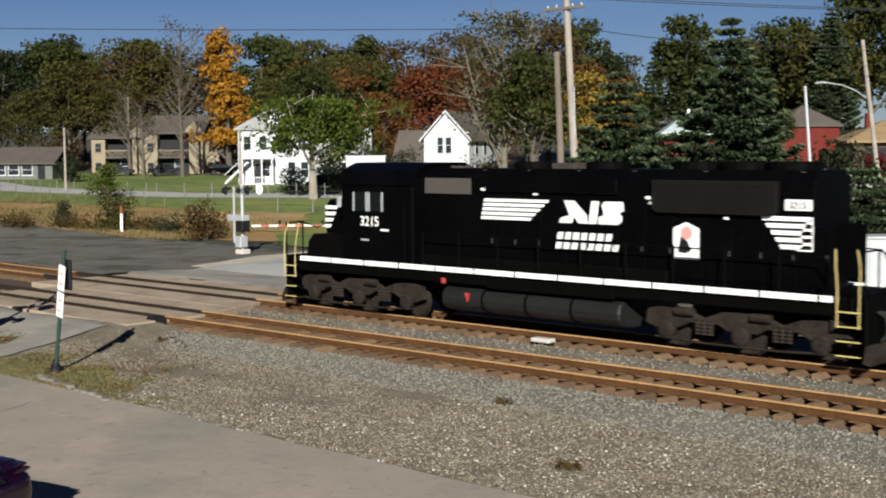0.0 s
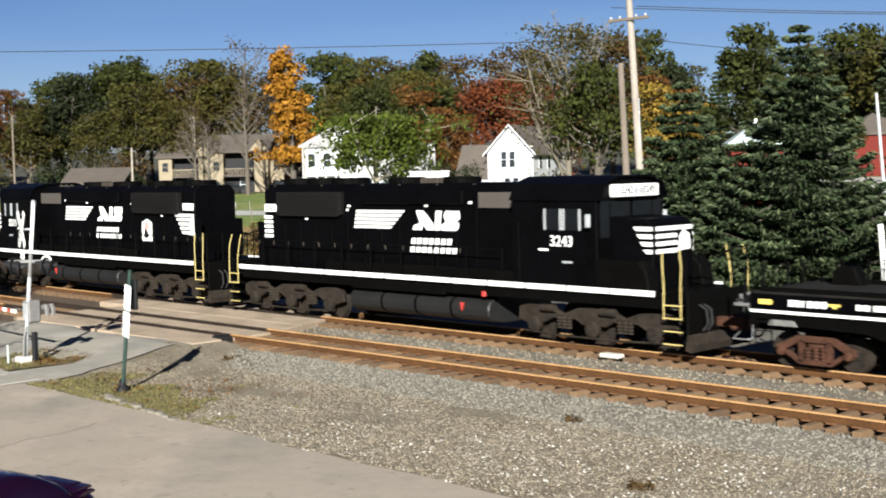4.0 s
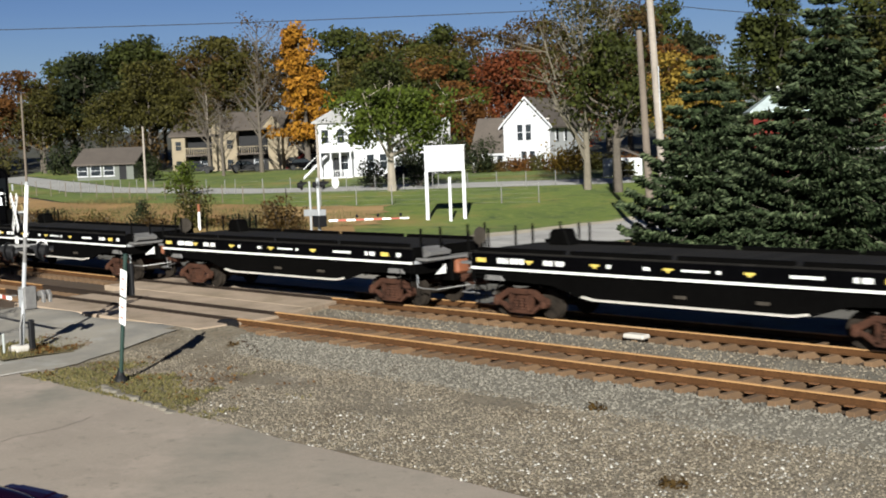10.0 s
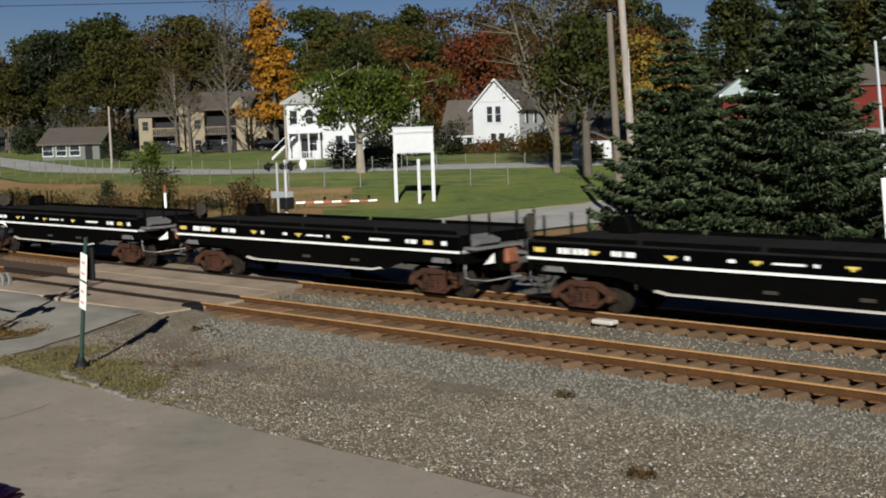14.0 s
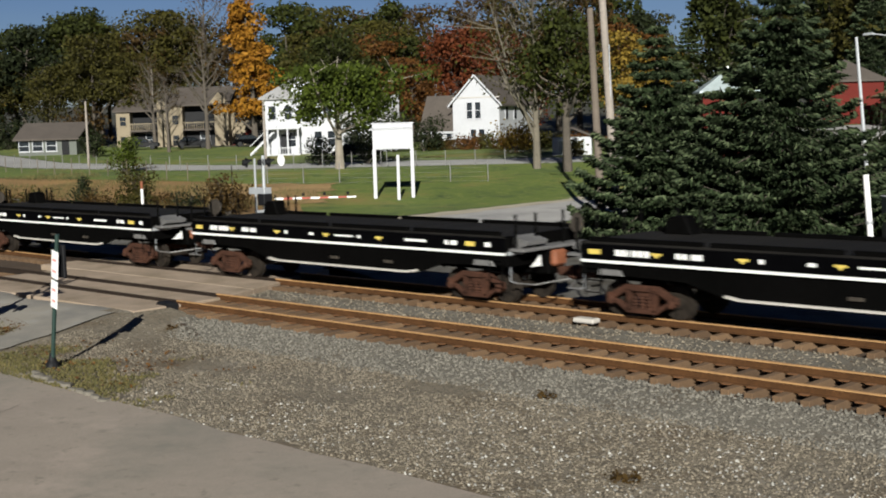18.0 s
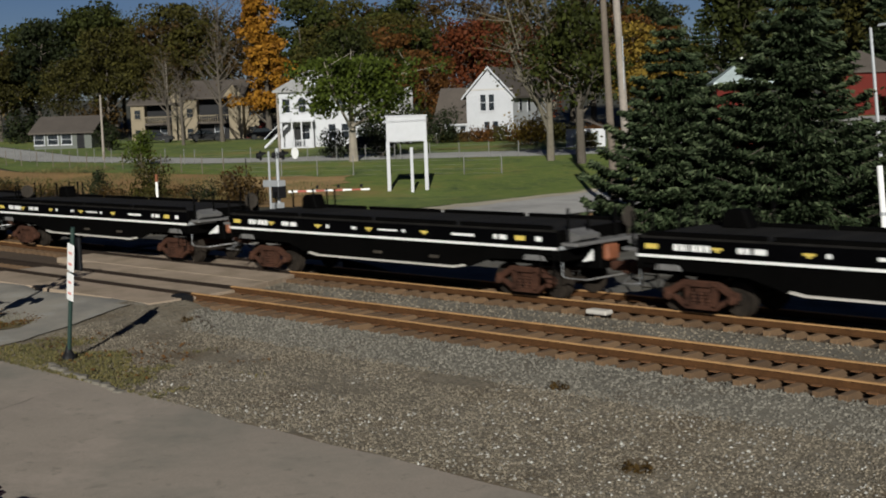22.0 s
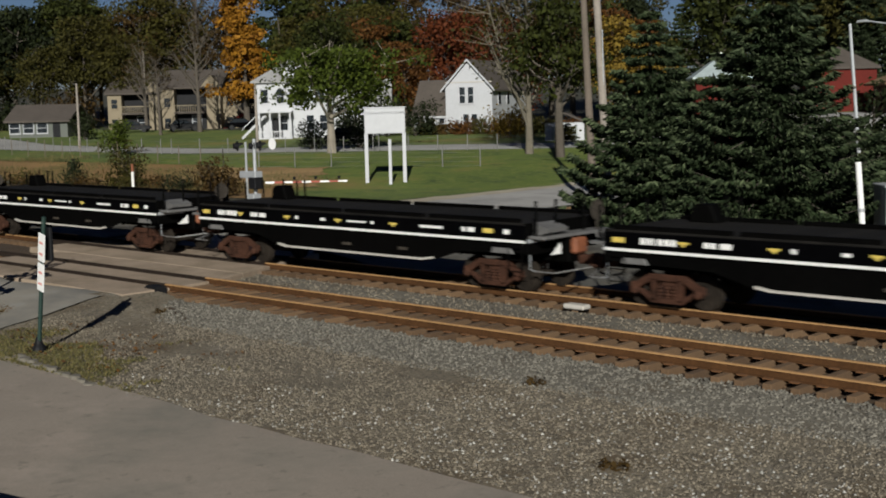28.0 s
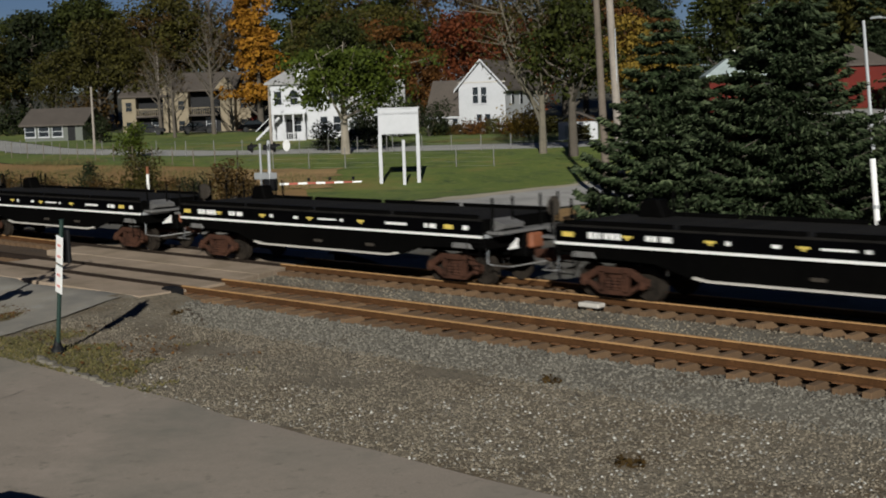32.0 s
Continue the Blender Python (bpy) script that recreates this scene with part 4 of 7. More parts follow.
def build_car():
    C = thing("flat_car", "low black flat car with yellow reflectors and rusty trucks", "freight car", pose(60, FAR_Y, 0), "empty flat cars")
    part("centre_sill", box(B(), -7.4, 7.4, -0.35, 0.35, 0.78, 1.5, 0.03), M["blackm"], C)
    for s in (-1, 1):
        y0, y1 = sorted((s * 1.36, s * 1.44))
        bm = B()
        prism(bm, [(-6.9, 1.1), (-6.9, 1.42), (6.9, 1.42), (6.9, 1.1), (4.6, 1.02), (3.7, 0.74), (3.3, 0.70), (-2.6, 0.70), (-3.0, 0.74), (-4.0, 1.02)], y0, y1, "y")
        part("side_sill", bm, M["blackm"], C, "black fish-belly side sill")
        y0, y1 = sorted((s * 1.44, s * 1.52))
        bm = B()
        prism(bm, [(-2.95, 0.76), (-2.55, 0.70), (3.25, 0.70), (3.65, 0.76), (3.6, 0.81), (3.2, 0.75), (-2.5, 0.75), (-2.9, 0.81)], y0, y1, "y")
        # the pale colour stands for sunlight caught by the flange
        part("sill_flange", bm, M["concrete"], C, "bottom flange coloured pale for the sun on it")
        y0, y1 = sorted((s * 1.42, s * 1.50))
        part("side_band", box(B(), -6.9, 6.9, y0, y1, 1.425, 1.80, 0.008), M["black"], C, "black side band")
        part("side_stripe", box(B(), -6.9, 6.9, s * 1.515 - 0.02, s * 1.515 + 0.02, 1.36, 1.425), M["white"], C, "thin white line")
        for x in np.linspace(-6.0, 6.0, 9):
            bm = B()
            y0, y1 = sorted((s * 1.0, s * 1.37))
            prism(bm, [(y0, 1.4), (y1, 1.4), (s * 1.37, 0.95), (s * 1.3, 0.9), (s * 1.0, 1.1)], x - 0.015, x + 0.015, "x")
            part("cross_rib", bm, M["blackm"], C)
        for k in range(4):
            x0 = -6.7 + 3.4 * k
            part("side_curb", box(B(), x0, x0 + 3.2, s * 1.42 - 0.05, s * 1.42 + 0.05, 1.86, 1.97, 0.01), M["blackm"], C, "low black deck curb")
    for k in range(30):
        x0 = -6.9 + 0.46 * k
        part("deck_plank", box(B(), x0 + 0.006, x0 + 0.454, -1.46, 1.46, 1.805, 1.865), M["deck"], C)
    # reflectors and illegible lettering as bars on the visible side band
    for x, w, h, m in ((-6.7, 0.36, 0.12, "yellow"), (-5.9, 0.14, 0.15, "white"), (-5.72, 0.12, 0.15, "white"), (-5.56, 0.06, 0.15, "white"), (-5.42, 0.14, 0.15, "white"), (-5.24, 0.14, 0.15, "white"), (-5.06, 0.14, 0.15, "white"), (-4.88, 0.3, 0.06, "yellow"),
                       (-4.2, 0.14, 0.13, "white"), (-4.02, 0.14, 0.13, "white"), (-3.78, 0.3, 0.13, "white"), (-2.6, 0.3, 0.06, "yellow"), (-2.05, 0.12, 0.1, "white"), (-0.9, 0.2, 0.08, "white"), (-0.3, 0.3, 0.06, "yellow"), (0.25, 0.8, 0.05, "white"),
                       (1.25, 0.12, 0.08, "white"), (2.0, 0.3, 0.06, "yellow"), (3.2, 0.85, 0.07, "white"), (4.75, 0.12, 0.12, "white"), (4.95, 0.25, 0.12, "white"), (5.5, 0.34, 0.12, "yellow"), (6.2, 0.2, 0.12, "white")):
        name = "reflector" if m == "yellow" else "stencil_bar"
        bm = B()
        if m == "yellow" and h < 0.1:
            prism(bm, [(x, 1.66), (x + w, 1.66), (x + w, 1.61), (x + w * 0.68, 1.60), (x + w * 0.62, 1.55), (x + w * 0.38, 1.55), (x + w * 0.32, 1.60), (x, 1.61)], -1.512, -1.501, "y")
        else:
            box(bm, x, x + w, -1.512, -1.501, 1.62 - h / 2, 1.62 + h / 2)
        part(name, bm, M[m], C, "yellow reflector" if m == "yellow" else "white stencil bar")
    # folded hitch stand and chain posts on the far side of the deck
    part("hitch_stand", prism(B(), [(-6.1, 1.865), (-6.05, 2.2), (-5.9, 2.32), (-5.5, 2.32), (-5.4, 2.1), (-5.3, 1.865)], 0.85, 1.3, "y", 0.02), M["blackm"], C, "folded black hitch stand")
    for x in (-6.05, -5.35, -4.95):
        part("deck_post", tube(B(), [(x, 1.35, 1.85), (x, 1.35, 2.5)], 0.035, 6), M["blackm"], C, "short black deck post")
    for x in (-6.1, 6.1):
        part("jack_pad", prism(B(), [(x - 0.35, 1.06), (x - 0.3, 1.2), (x + 0.3, 1.2), (x + 0.4, 1.06)], -1.5, -1.44, "y", 0.01), M["dullsteel"], C, "worn grey jacking pad")
    part("brake_lever", tube(B(), [(-0.2, -1.1, 0.98), (0.7, -1.3, 0.95), (1.05, -1.3, 0.86)], 0.05, 6), M["dullsteel"], C, "pale brake rigging")
    for x in (0.0, 2.3):
        part("sill_bracket", box(B(), x, x + 0.34, -1.5, -1.442, 0.92, 1.0, 0.008), M["grime"], C, "grey sill bracket")
    for e in (-1, 1):
        x0, x1 = sorted((e * 6.9, e * 7.45))
        part("end_platform", box(B(), x0, x1, -1.4, 1.4, 1.46, 1.54, 0.01), M["dullsteel"], C, "pale worn steel end platform")
        x0, x1 = sorted((e * 6.88, e * 6.96))
        part("end_beam", box(B(), x0, x1, -1.48, 1.48, 1.05, 1.86, 0.01), M["blackm"], C)
        bm = B()
        prism(bm, [(e * 6.95, 1.5), (e * 7.4, 1.62), (e * 7.42, 1.72), (e * 6.95, 1.86)], -1.2, -0.4, "y")
        part("end_plate", bm, M["dullsteel"], C, "bent pale steel plate")
        for y in (-1.35, -0.55, 0.6, 1.35):
            bm = B()
            tube(bm, [(e * 7.15, y, 1.5), (e * 7.15, y, 2.42)], 0.035, 6)
            part("end_post", bm, M["blackm"], C, "black end post")
        bm = B()
        box(bm, min(e * 7.2, e * 7.55), max(e * 7.2, e * 7.55), -0.26, 0.26, 1.0, 1.42, 0.06)
        part("draft_box", bm, M["orange"], C, "rusty orange draft gear box")
        bm = B()
        box(bm, min(e * 7.5, e * 7.95), max(e * 7.5, e * 7.95), -0.12, 0.12, 0.74, 0.98, 0.03)
        box(bm, min(e * 7.9, e * 8.14), max(e * 7.9, e * 8.14), -0.22, 0.16, 0.68, 1.04, 0.06)
        part("coupler", bm, M["truckrust"], C, "rusty coupler")
        bm = B()
        tube(bm, [(e * 6.95, -1.2, 0.62), (e * 7.6, -1.2, 0.62), (e * 8.0, -0.2, 0.7)], 0.022, 5)
        part("uncoupling_lever", bm, M["steel"], C, "pale uncoupling bar")
        bm = B()
        tube(bm, [(e * 7.5, 0.35, 0.9), (e * 7.8, 0.4, 0.5), (e * 8.05, 0.35, 0.45)], 0.03, 6)
        part("air_hose", bm, M["tyre"], C)
        for k in range(3):
            z = 0.62 + 0.3 * k
            bm = B()
            tube(bm, [(e * 6.35, -1.5, z), (e * 6.8, -1.5, z)], 0.015, 5)
            part("ladder_rung", bm, M["blackm"], C)
        for x in (6.35, 6.8):
            bm = B()
            tube(bm, [(e * x, -1.5, 0.55), (e * x, -1.5, 1.4)], 0.018, 5)
            part("ladder_rail", bm, M["blackm"], C)
        bm = B()
        prism(bm, [(-0.85, 1.02), (-0.45, 1.02), (-0.45, 1.3)], min(e * 7.2, e * 7.23), max(e * 7.2, e * 7.23), "x")
        part("marker_plate", bm, M["white"], C, "white three-cornered plate")
        bm = B()
        box(bm, min(e * 6.962, e * 6.985), max(e * 6.962, e * 6.985), -1.48, 0.6, 1.36, 1.46, 0.005)
        part("end_stripe", bm, M["grey"], C, "pale strip across the end beam")
        bm = B()
        tube(bm, [(e * 6.95, -1.36, 1.05), (e * 6.95, -1.36, 0.68), (e * 7.1, -1.36, 0.66)], 0.014, 5)
        part("lever_handle", bm, M["grey"], C, "pale lever handle")
    bm = B()
    lathe(bm, [(0.26, 0.0), (0.28, 0.02), (0.26, 0.04), (0.22, 0.02)], (7.35, 0.9, 2.05), "x", 16)
    for k in range(3):
        a = math.pi * k / 3
        tube(bm, [(7.37, 0.9 - 0.24 * math.cos(a), 2.05 - 0.24 * math.sin(a)), (7.37, 0.9 + 0.24 * math.cos(a), 2.05 + 0.24 * math.sin(a))], 0.015, 4)
    tube(bm, [(7.35, 0.9, 1.5), (7.35, 0.9, 2.05)], 0.03, 6)
    part("brake_wheel", bm, M["grime"], C, "hand brake wheel")
    bm = B()
    tube(bm, [(-1.1, -0.9, 0.95), (0.4, -0.9, 0.95)], 0.2, 12)
    part("brake_reservoir", bm, M["grime"], C, "round brake reservoir")
    bm = B()
    box(bm, 1.6, 2.2, -1.2, -0.9, 0.85, 1.15, 0.03)
    part("valve_box", bm, M["blackm"], C)
    for tx in (-5.45, 5.45):
        tr = thing("truck", "", "")
        tr.parent = C
        tr.matrix_basis = pose(tx, 0, 0)
        for s in (-1, 1):
            y0, y1 = sorted((s * 0.98, s * 1.12))
            bm = B()
            prism(bm, [(-1.02, 0.42), (-1.0, 0.58), (-0.84, 0.62), (-0.48, 0.82), (0.48, 0.82), (0.84, 0.62), (1.0, 0.58), (1.02, 0.42), (0.78, 0.46), (0.42, 0.66), (-0.42, 0.66), (-0.78, 0.46)], y0, y1, "y", 0.02)
            prism(bm, [(-0.8, 0.44), (-0.74, 0.34), (-0.42, 0.13), (0.42, 0.13), (0.74, 0.34), (0.8, 0.44), (0.66, 0.42), (0.38, 0.25), (-0.38, 0.25), (-0.66, 0.42)], y0, y1, "y", 0.02)
            for x in (-0.36, 0.36):
                box(bm, x - 0.06, x + 0.06, y0, y1, 0.2, 0.7)
            sf = part("side_frame", bm, M["truckrust"], tr, "rust-brown cast side frame")
            for x in (-0.865, 0.865):
                bm = B()
                lathe(bm, [(0.11, s * 1.0), (0.11, s * 1.18), (0.08, s * 1.21), (0.03, s * 1.215)], (x, 0, 0.42), "y", 10)
                part("bearing_cap", bm, M["truckrust"], tr)
            for q in (-0.2, 0, 0.2):
                prof = [(0.055 if k % 2 else 0.085, 0.26 + 0.04 * k) for k in range(8)]
                part("spring", lathe(B(), prof, (q, s * 1.05, 0), "z", 7), M["truckrust"], tr)
        part("bolster", box(B(), -0.22, 0.22, -1.05, 1.05, 0.52, 0.8, 0.03), M["truckrust"], tr)
        for x in (-0.865, 0.865):
            wheelset(0.42, tr, x, M["undergear"])
    return C


CAR_PITCH, FIRST_CAR = 16.3, 21.0 + 10.49 + 8.15
CARS = [build_car()]
for i in range(14):
    CARS.append(copy_thing(CARS[0], pose(80 + 20 * i, FAR_Y, 0)))

# ---- trees ----
def cards(name, pts, size, material, rng, out=None, droop=None):
    """Many small leaf blades: a bent four-cornered leaf at each point, turned outwards or along droop."""
    n = len(pts)
    if droop is not None:
        a = droop + 0.35 * rng.normal(size=(n, 3))
        a /= np.linalg.norm(a, axis=1, keepdims=True)
        b = np.cross(a, rng.normal(size=(n, 3)))
        b /= np.linalg.norm(b, axis=1, keepdims=True) + 1e-9
        nrm = np.cross(a, b)
    else:
        nrm = (out if out is not None else 0) + 0.75 * rng.normal(size=(n, 3))
        nrm /= np.linalg.norm(nrm, axis=1, keepdims=True) + 1e-9
        a = np.cross(nrm, rng.normal(size=(n, 3)))
        a /= np.linalg.norm(a, axis=1, keepdims=True) + 1e-9
        b = np.cross(nrm, a)
    s = (size * rng.uniform(0.55, 1.35, n))[:, None]
    w = 0.6 if droop is None else 0.3
    v = np.stack([pts - a * s, pts + b * s * w + nrm * s * 0.15, pts + a * s, pts - b * s * w + nrm * s * 0.15], 1).reshape(-1, 3)
    return fast_mesh(name, v, np.arange(4 * n).reshape(n, 4), material)


def clumped(rng, centres, n, sigma):
    """Points gathered in soft-edged clumps, and the way out of the clump at each."""
    c = centres[rng.integers(0, len(centres), n)]
    u = rng.normal(size=(n, 3))
    u /= np.linalg.norm(u, axis=1, keepdims=True)
    r = rng.uniform(0.25, 1.0, n) ** 0.6
    big = 0.7 + 0.6 * ((c[:, 0] * 12.9898 + c[:, 2] * 78.233) % 1.0)
    off = u * (r * big * sigma)[:, None] * np.array([1, 1, 0.72])
    return c + off, u


def limbs(bm, rng, h, r, crown0, spread, n, rise=0.6, twigs=3):
    """A tapered, slightly crooked trunk with limbs; gives the ends of the limbs and twigs."""
    lean = rng.normal(0, 0.03 * h, 2)
    axis = [(lean[0] * k ** 2, lean[1] * k ** 2, h * k * 0.92) for k in (0, 0.15, 0.35, 0.55, 0.75, 1.0)]
    tube(bm, axis, r, 8, r * 0.12)
    ends = [axis[-1]]
    for i in range(n):
        k = crown0 + (0.95 - crown0) * (i + rng.random()) / n
        z0 = h * 0.92 * k
        az = rng.uniform(0, 2 * math.pi)
        ln = spread * (1.15 - 0.75 * (k - crown0) / (1 - crown0)) * rng.uniform(0.7, 1.1)
        p0 = Vector((lean[0] * k ** 2, lean[1] * k ** 2, z0))
        d = Vector((math.cos(az), math.sin(az), rise * rng.uniform(0.6, 1.5)))
        p1, p2 = p0 + d * ln * 0.5, p0 + d * ln * 0.85 + Vector((0, 0, 0.22 * ln))
        rr = r * 0.42 * (1 - 0.6 * k)
        tube(bm, [p0, p1, p2], rr, 5, rr * 0.25)
        ends.append(tuple(p2))
        for q in range(twigs):
            e = p1.lerp(p2, rng.random()) 
            t = e + Vector((rng.normal(), rng.normal(), rng.uniform(0.1, 1.2))) * ln * 0.3
            tube(bm, [e, t], rr * 0.35, 4, rr * 0.1)
            ends.append(tuple(t))
    return np.array(ends)


TREES = {}


def tree_kind(key, seed, leaf_mat, h, spread, crown0, leaves, size, bark="bark", n=14, clump=0.16, shape="round", rise=0.6, twigs=3, label="", trunk_r=None):
    rng = np.random.default_rng(seed)
    bm = B()
    ends = limbs(bm, rng, h, trunk_r or 0.022 * h, crown0, spread, n, rise, twigs)
    T = thing("tree", label, "tree", pose(0, 0, -400))
    part("trunk", bm, M[bark], T, "bare branching trunk" if leaves < 300 else "")
    if leaves:
        nc = 46
        u = rng.normal(size=(nc, 3))
        u /= np.linalg.norm(u, axis=1, keepdims=True)
        mid = np.array([0, 0, h * (crown0 + 0.94) / 2])
        lobes = mid + u * np.array([spread, spread, h * (0.94 - crown0) / 2]) * rng.uniform(0.35, 0.86, (nc, 1))
        lobes[:, :2] *= (1.12 - 0.45 * np.clip((lobes[:, 2] - mid[2]) / (h * 0.45), -0.4, 1))[:, None]
        centres = np.concatenate([lobes, ends]) if leaves > 1500 else ends
        p, out = clumped(rng, centres, int(leaves * 1.5), clump * spread * 1.9)
        keep = (p[:, 2] > h * crown0 * 0.8) & (p[:, 2] < h)
        ob = new("crown", cards("crown", p[keep], size, M[leaf_mat], rng, out[keep] + np.array([0, 0, 0.35])))
        ob.parent = T
    TREES[key] = (T, h)
    return T


def plant(key, spots, label="", group=""):
    """Trees of one kind at (x, y, height)."""
    T, h0 = TREES[key]
    for i, (x, y, h) in enumerate(spots):
        z = terrain(x, y) - 0.1
        k = h / h0 * (1.1 if group == GR else 1.0)
        c = copy_thing(T, pose(x, y, z, 0, 0, (i * 137 + x * 11) % 360))
        c.scale = (k * 1.02, k * 1.02, k)
        tagged(c, label, "", group)


def retire(key):
    T = TREES.pop(key)[0]
    for o in (*T.children_recursive, T):
        bpy.data.objects.remove(o)


tree_kind("green", 1, "lf_green", 16, 4.6, 0.22, 3600, 0.26, label="tall leafy green tree on the hill")
tree_kind("green2", 2, "lf_green", 16, 5.4, 0.25, 3800, 0.26, n=18, label="broad green tree on the hill")
tree_kind("dark", 3, "lf_dark", 15, 4.8, 0.15, 3800, 0.26, label="dark green tree at the edge of the woods")
tree_kind("olive", 4, "lf_olive", 16, 5.0, 0.2, 3400, 0.25, label="olive autumn tree with thinning leaves")
tree_kind("olive2", 5, "lf_olive", 16, 5.6, 0.25, 3000, 0.25, n=20, label="olive-brown autumn tree in the woods")
tree_kind("brown", 6, "lf_brown", 16, 5.0, 0.25, 2200, 0.24, n=20, label="brown autumn tree with many bare twigs")
tree_kind("rust", 7, "lf_rust", 14, 5.2, 0.15, 3200, 0.26, label="rust-orange autumn tree on the hill")
tree_kind("red", 8, "lf_red", 13, 5.0, 0.12, 3600, 0.25, label="dark red autumn tree by the house")
tree_kind("yellow", 9, "lf_yellow", 14, 4.5, 0.15, 2800, 0.26, label="yellow autumn tree on the rise")
tree_kind("bare", 10, "lf_brown", 19, 4.6, 0.3, 250, 0.2, n=24, twigs=5, label="bare grey tree with fine twigs", rise=1.0)
GR = "woods on the hill"
plant("green", [(-155.5, 81.7, 18.6), (-129.4, 100.9, 18.4), (-122.8, 114.8, 18.3), (-95.7, 135.2, 20.5), (-41.8, 99.5, 14.5), (-183.9, 66.8, 14.3), (-167.3, 76.7, 16.6), (-30, 108.3, 18.9), (-145, 118, 19)], group=GR)
plant("green2", [(-164, 80, 15.9), (-207, 64.5, 11.4), (-156, 81.3, 17.4), (-33.5, 100.3, 17.5), (-103.4, 97.9, 13.2), (-101.5, 85.5, 13.2), (-60, 140, 17), (-20, 112, 17), (-176, 96, 18)], group=GR)
plant("dark", [(-157.2, 72.6, 16.1), (-190.2, 53, 12.2), (-208.5, 48.3, 8.4), (-225.6, 59.9, 8.9), (-172, 60, 9.5), (-80, 120, 15), (-48, 112, 14), (-236, 40, 9), (-250, 52, 10)], group=GR)
plant("olive", [(-113.6, 90.6, 13.4), (-156.3, 65.9, 12.7), (-141.0, 74.6, 14.4), (-157.1, 87, 16), (-141, 89, 17), (-133, 111.6, 17.9), (-91.1, 139.2, 15.2), (-193.8, 63.9, 13.1), (-148, 80, 14), (-116, 104, 15), (-56, 118, 15.5), (-135, 78, 12)], group=GR)
plant("olive2", [(-148.7, 88.5, 17.8), (-115, 108, 15.5), (-152, 99, 18), (-70, 128, 16), (-36, 96, 13), (-145, 70, 10.5), (-107, 93, 12.5)], group=GR)
plant("brown", [(-114.6, 98.2, 14.1), (-144.6, 85.3, 15.3), (-129.3, 115.1, 17.1), (-122.7, 121.9, 18), (-125.6, 133.3, 17.9), (-108, 122.6, 18.6), (-92.7, 123.8, 19.9), (-161.1, 67.8, 10.9), (-137, 96, 16), (-101, 115, 15), (-84, 110, 14)], group=GR)
plant("rust", [(-102.8, 95.5, 11.9), (-94.6, 92.1, 9.8), (-166.9, 62.1, 11.4), (-172.9, 70.8, 14.1), (-111, 101, 13.5), (-76, 112, 13)], group=GR)
plant("red", [(-97.1, 104.2, 13.6), (-91, 108, 12.5)], group=GR)
plant("yellow", [(-70.1, 103, 11.8), (-66, 108, 9.5), (-160, 70, 10)], group=GR)
plant("bare", [(-138.4, 92.1, 20.9), (-112.9, 73.8, 13.3), (-121.7, 71.8, 11.3), (-118, 128, 19), (-100, 128, 20), (-104, 119, 18.5), (-110, 66, 9)], group=GR)
for key in list(TREES):
    retire(key)

tree_kind("orange", 21, "lf_orange", 18.8, 2.75, 0.08, 6200, 0.26, n=22, label="tall narrow tree in bright orange autumn leaf", clump=0.2)
plant("orange", [(-113.2, 81.5, 20.2)])
tree_kind("leafy", 22, "lf_bright", 8.6, 5.6, 0.34, 7200, 0.18, "barkpale", n=16, clump=0.135, label="spreading green tree with a pale forked trunk", trunk_r=0.42)
plant("leafy", [(-60.1, 49.2, 8.6)])
tree_kind("tallbare", 23, "lf_olive", 15.5, 5.0, 0.14, 2900, 0.15, "barkgrey", n=34, twigs=9, rise=1.5, label="tall nearly bare tree with pale limbs", trunk_r=0.33)
plant("tallbare", [(-45, 56.7, 15.5)])
tree_kind("trunk2", 24, "lf_green", 12.5, 3.6, 0.3, 2600, 0.2, n=14, label="green tree with a dark trunk beside the lawn", trunk_r=0.4)
plant("trunk2", [(-41.4, 56, 12.8)])
tree_kind("mid", 25, "lf_green", 14.6, 3.0, 0.42, 3200, 0.2, n=14, label="upright tree with clumped green leaves behind the spruces")
plant("mid", [(-30.5, 60.2, 15.4), (-30.2, 76, 5.6), (-33.5, 74.5, 5.2)])
for key in list(TREES):
    retire(key)


